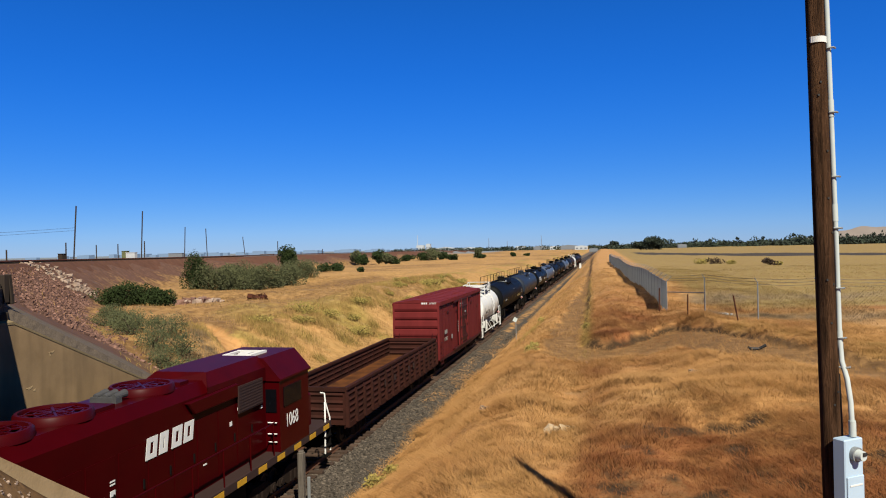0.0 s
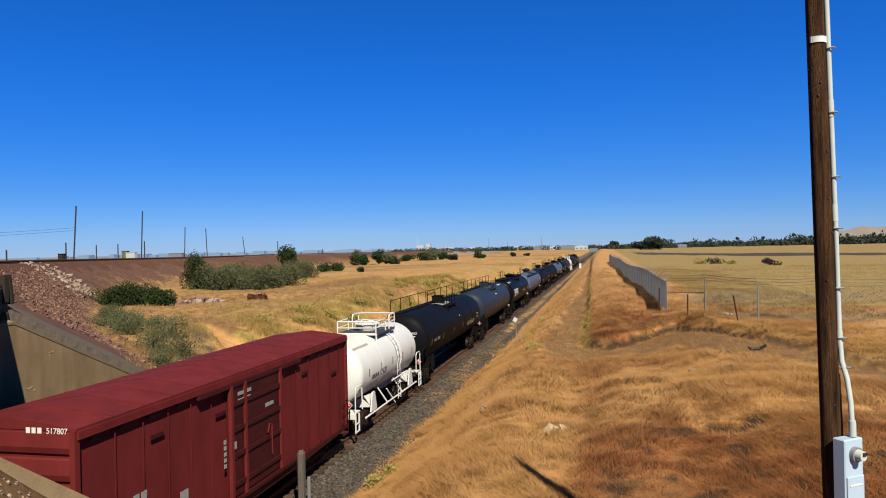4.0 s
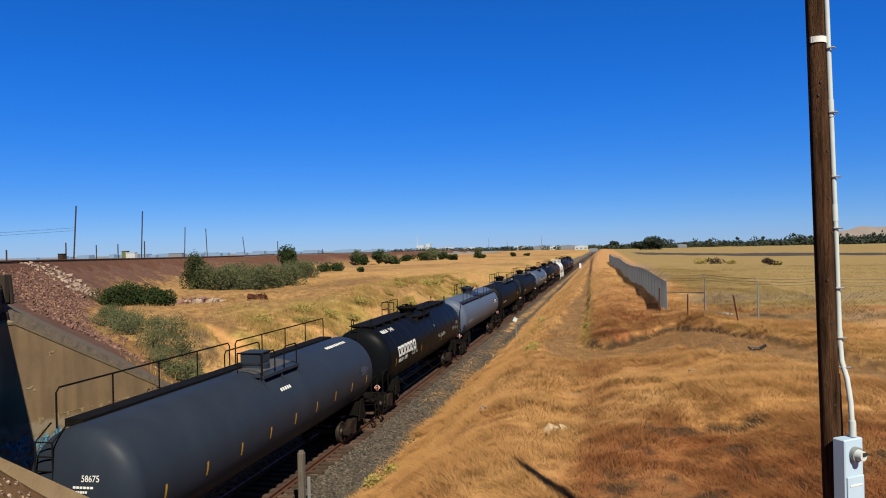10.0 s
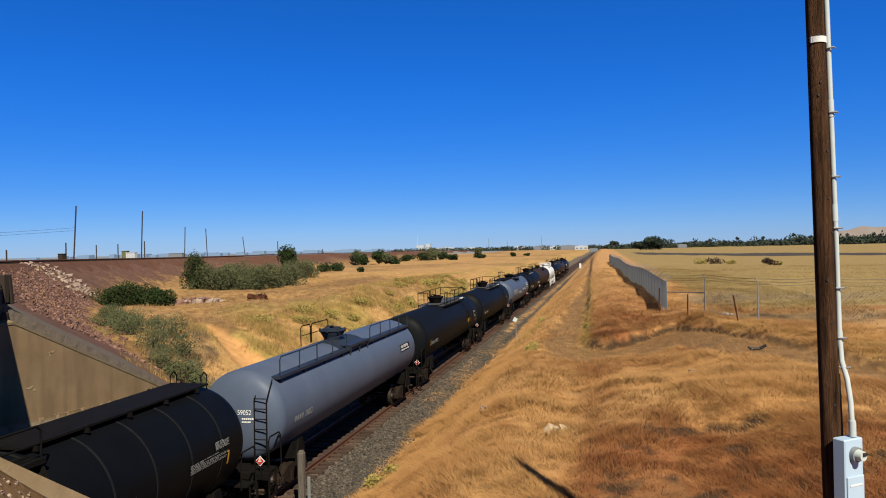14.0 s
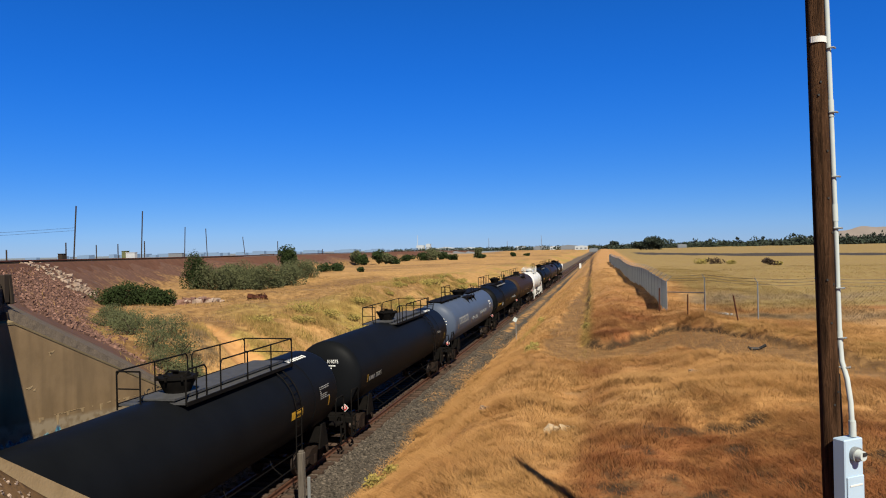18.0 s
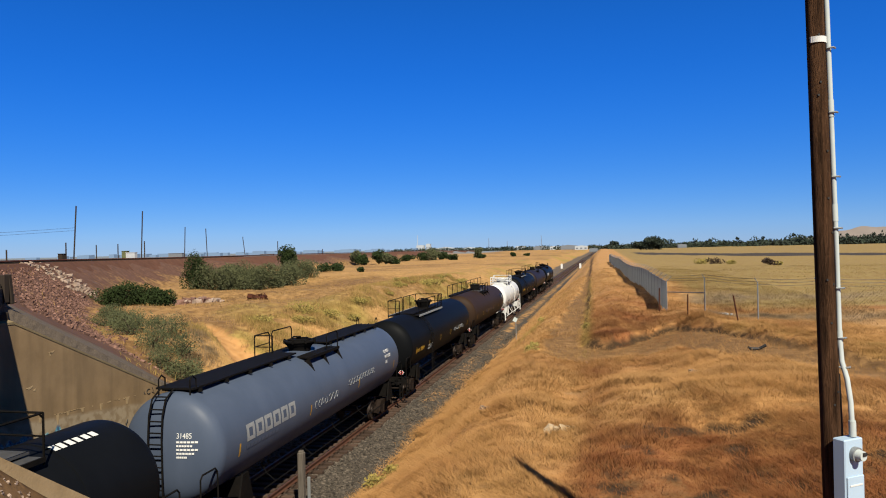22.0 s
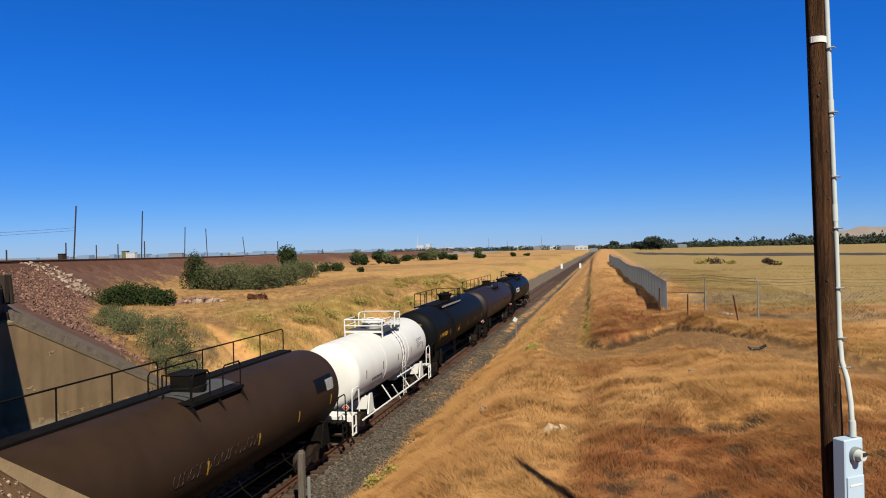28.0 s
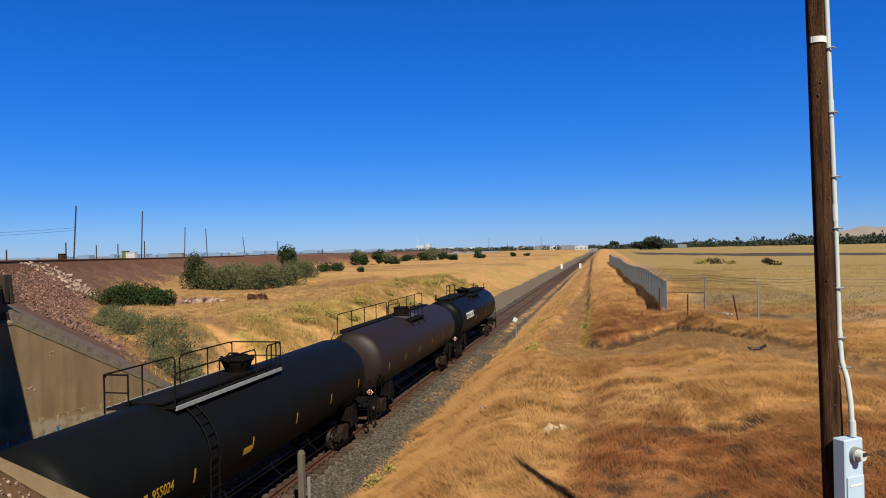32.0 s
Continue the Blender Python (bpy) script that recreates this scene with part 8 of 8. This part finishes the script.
# stones and litter in the near grass
for (x, y, s, material, label) in ((-1.55, 21.6, 0.44, M_STONEW, "pale flat stone in dry grass"), (-1.2, 21.7, 0.3, M_STONEW, "brown stone in dry grass"), (-4.2, 25.2, 0.26, M_ROCKW, "pale stone in dry grass"),
                                   (-0.8, 35.6, 0.3, M_ROCKW, "small white stone beside the trail"), (3.1, 28.6, 0.2, M_ROCKW, "small pale stone in red grass"), (6.85, 45.4, 0.45, M_LETTER, "white litter by the wire fence")):
    me = rocks_mesh("stone", [(k * s * 0.5 - s * 0.4, 0.1 * k * s, s * 0.1, s * (0.62 - 0.14 * k)) for k in range(3)], material, int(100 * s))
    o = new("stone", me)
    o.location = (x, y, gz(x, y) + 0.12)
    tagged(o, label, "stone")
rs = np.random.RandomState(21)
x, y = rs.uniform(-6.85, -3.2, 1400), rs.uniform(4.5, 10.5, 1400)
sp = np.stack([x, y, ground_z(x, y) + 0.004, rs.uniform(0.012, 0.05, 1400)], -1)
tagged(new("slope_pebbles", rocks_mesh("slope_pebbles", sp.tolist(), M_ROCKW, 9)), "small pale pebbles on the bare dirt slope", "pebbles", kind="stuff")
deb = thing("tyre_scrap", (6.2, 33.2, gz(6.2, 33.2)), "black curved tyre scrap on bare dirt", "tyre scrap")
bm = bmesh.new()
tube(bm, [(-0.35, 0, 0.12), (-0.2, 0.05, 0.06), (0.1, 0.05, 0.08), (0.36, 0, 0.24)], 0.07, 6)
part("tread", bm, M_LETTER_BLK, deb)

# ---------- ballast stones ----------
rs = np.random.RandomState(3)
n = 26000
y = 10 + 60 * rs.rand(n) ** 1.4
x = TRACK_X + np.where(rs.rand(n) < 0.8, rs.uniform(0.7, 3.3, n), -rs.uniform(0.8, 2.6, n))
zz = ground_z(x, y)
sp = np.stack([x, y, zz + 0.005, rs.uniform(0.035, 0.085, n)], -1)
tagged(new("ballast_stones", rocks_mesh("ballast_stones", sp.tolist(), M_STONE, 8)), "grey-brown crushed ballast stones beside the rails", "ballast", kind="stuff")


# ---------- dry grass ----------
def blades(name, x, y, h, w, seed, lean=0.5, label="dry golden grass"):
    """Bent two-piece blades with the ground's cover weights on them."""
    r = np.random.RandomState(seed)
    n = len(x)
    z = ground_z(x, y)
    hh = h * r.uniform(0.5, 1.35, n) * (0.85 + 0.55 * vnoise(x, y, 1.3, 45) + 0.3 * vnoise(x, y, 0.45, 46)).clip(0.3, 2)
    a = r.uniform(0, 6.28, n)
    wind = 0.6 + 0.5 * vnoise(x, y, 2.3, 44)
    turn = 2.2 + 1.5 * vnoise(x, y, 3.5, 47)
    dx, dy = lean * (np.cos(a) * 0.8 + 0.6 * wind * np.cos(turn)), lean * (np.sin(a) * 0.8 + 0.6 * wind * np.sin(turn))
    px, py = np.cos(a + 1.3), np.sin(a + 1.3)
    ww = w * r.uniform(0.6, 1.4, n)
    P = lambda t, k, s: np.stack([x + dx * hh * k + px * ww * s, y + dy * hh * k + py * ww * s, z - 0.03 + hh * t], -1)
    v = np.stack([P(0, 0, -0.5), P(0, 0, 0.5), P(0.55, 0.3, 0.42), P(0.55, 0.3, -0.42), P(0.95, 1.0, 0)], 1)
    base = 5 * np.arange(n)
    loops = np.stack([base, base + 1, base + 2, base + 3, base + 3, base + 2, base + 4], 1).ravel()
    starts = np.stack([7 * np.arange(n), 7 * np.arange(n) + 4], 1).ravel()
    me = bpy.data.meshes.new(name)
    me.vertices.add(5 * n)
    me.vertices.foreach_set("co", v.astype(np.float32).ravel())
    me.loops.add(7 * n)
    me.loops.foreach_set("vertex_index", loops.astype(np.int32))
    me.polygons.add(2 * n)
    me.polygons.foreach_set("loop_start", starts.astype(np.int32))
    me.update(calc_edges=True)
    for key, wgt in zones(x, y, z).items():
        if key in ("pale", "red", "green", "grey"):
            at = me.attributes.new(key, "FLOAT", "POINT")
            at.data.foreach_set("value", np.repeat(np.asarray(wgt, np.float32), 5))
    me.materials.append(M_BLADE)
    return tagged(new(name, me), label, "grass", kind="stuff")


def tufts(name, spots, per, h, seed, label, key="green", lean=0.55):
    """Dense upright tufts of weeds round spots (x, y, radius), tinted by one cover weight."""
    r = np.random.RandomState(seed)
    sp = np.repeat(np.array(spots), per, axis=0)
    x, y = sp[:, 0] + sp[:, 2] * 0.55 * r.normal(size=len(sp)), sp[:, 1] + sp[:, 2] * 0.55 * r.normal(size=len(sp))
    ob = blades(name, x, y, h, 0.022, seed, lean, label)
    near = np.exp(-((x - sp[:, 0]) ** 2 + (y - sp[:, 1]) ** 2) / (1.1 * sp[:, 2]) ** 2)
    w = np.repeat(near * r.uniform(0.7, 1.3, len(sp)), 5).astype(np.float32)
    ob.data.attributes[key].data.foreach_set("value", w)
    return ob


def sow(n, x0, x1, y0, y1, seed, power=1.0, clump=1.6):
    r = np.random.RandomState(seed)
    x = r.uniform(x0, x1, n)
    y = y0 + (y1 - y0) * r.rand(n) ** power
    zn = zones(x, y, 0)
    keep = (1 - zn["ballast"]) * (1 - zn["gravel"]) * (1 - 0.93 * zn["dirt"]) * (1 - zn["sand"]) * (1 - 0.7 * zn["foot"]) * (1 - 0.9 * zn["embank"]) * (1 - zn["strip"])
    keep = keep * (0.35 + 0.65 * sstep(-0.6, 0.4, vnoise(x, y, clump, seed) + 0.5 * vnoise(x, y, clump * 0.35, seed + 1)))
    k = r.rand(n) < keep
    return x[k], y[k]


x, y = sow(900000, -8.9, 13, 9.5, 48, 61, 1.4, 1.1)
blades("grass_bank", x, y, 0.215, 0.0115, 71, 1.55, "dry golden and rust-red grass on the bank")
x, y = sow(190000, -8.9, 16, 44, 130, 62, 1.6, 2.0)
blades("grass_verge", x, y, 0.22, 0.02, 72, 1.3, "dry golden grass along the verge and fence")
x, y = sow(130000, -60, -18.2, 27, 140, 63, 1.3, 2.2)
blades("grass_left_field", x, y, 0.26, 0.025, 73, 1.2, "dry yellow grass on the cutting bank")
x, y = sow(60000, 4.5, 60, 42, 150, 64, 1.3, 3.0)
blades("grass_right_field", x, y, 0.18, 0.03, 74, 1.1, "pale tall dry grass in the field")


tufts("weeds_cutting_bank", WEEDS, 420, 0.55, 81, "yellow-green upright weeds on the cutting bank")
r_ = random.Random(91)
tufts("weeds_wall_bank", [(r_.uniform(-25.5, -21) + 0.75 * (37 - y), y, r_.uniform(0.5, 1.0)) for y in (r_.uniform(36.0, 46) for _ in range(46))], 340, 0.36, 82, "grey-tan straggling weeds behind the wing wall", "grey")


# ---------- motion of the train ----------
def motions():
    for ob, y in CARS:
        walk(ob, [(t, pose(TRACK_X, y + run(t), 0)) for t in TRAIN_ROWS])
    # the wheels roll: one action for the front axles of all trucks, one for the rear ones
    for y, sets in WHEELSETS.items():
        walk(sets[0], [(k / 15, pose(0, y, 0.445) @ Matrix.Rotation(-run(k / 15) / 0.415, 4, "X")) for k in range(481)])
        keys = sets[0].animation_data
        for w in sets[1:]:
            w.rotation_mode = "QUATERNION"
            w.animation_data_create()
            w.animation_data.action = keys.action
            w.animation_data.action_slot = keys.action_slot


motions()
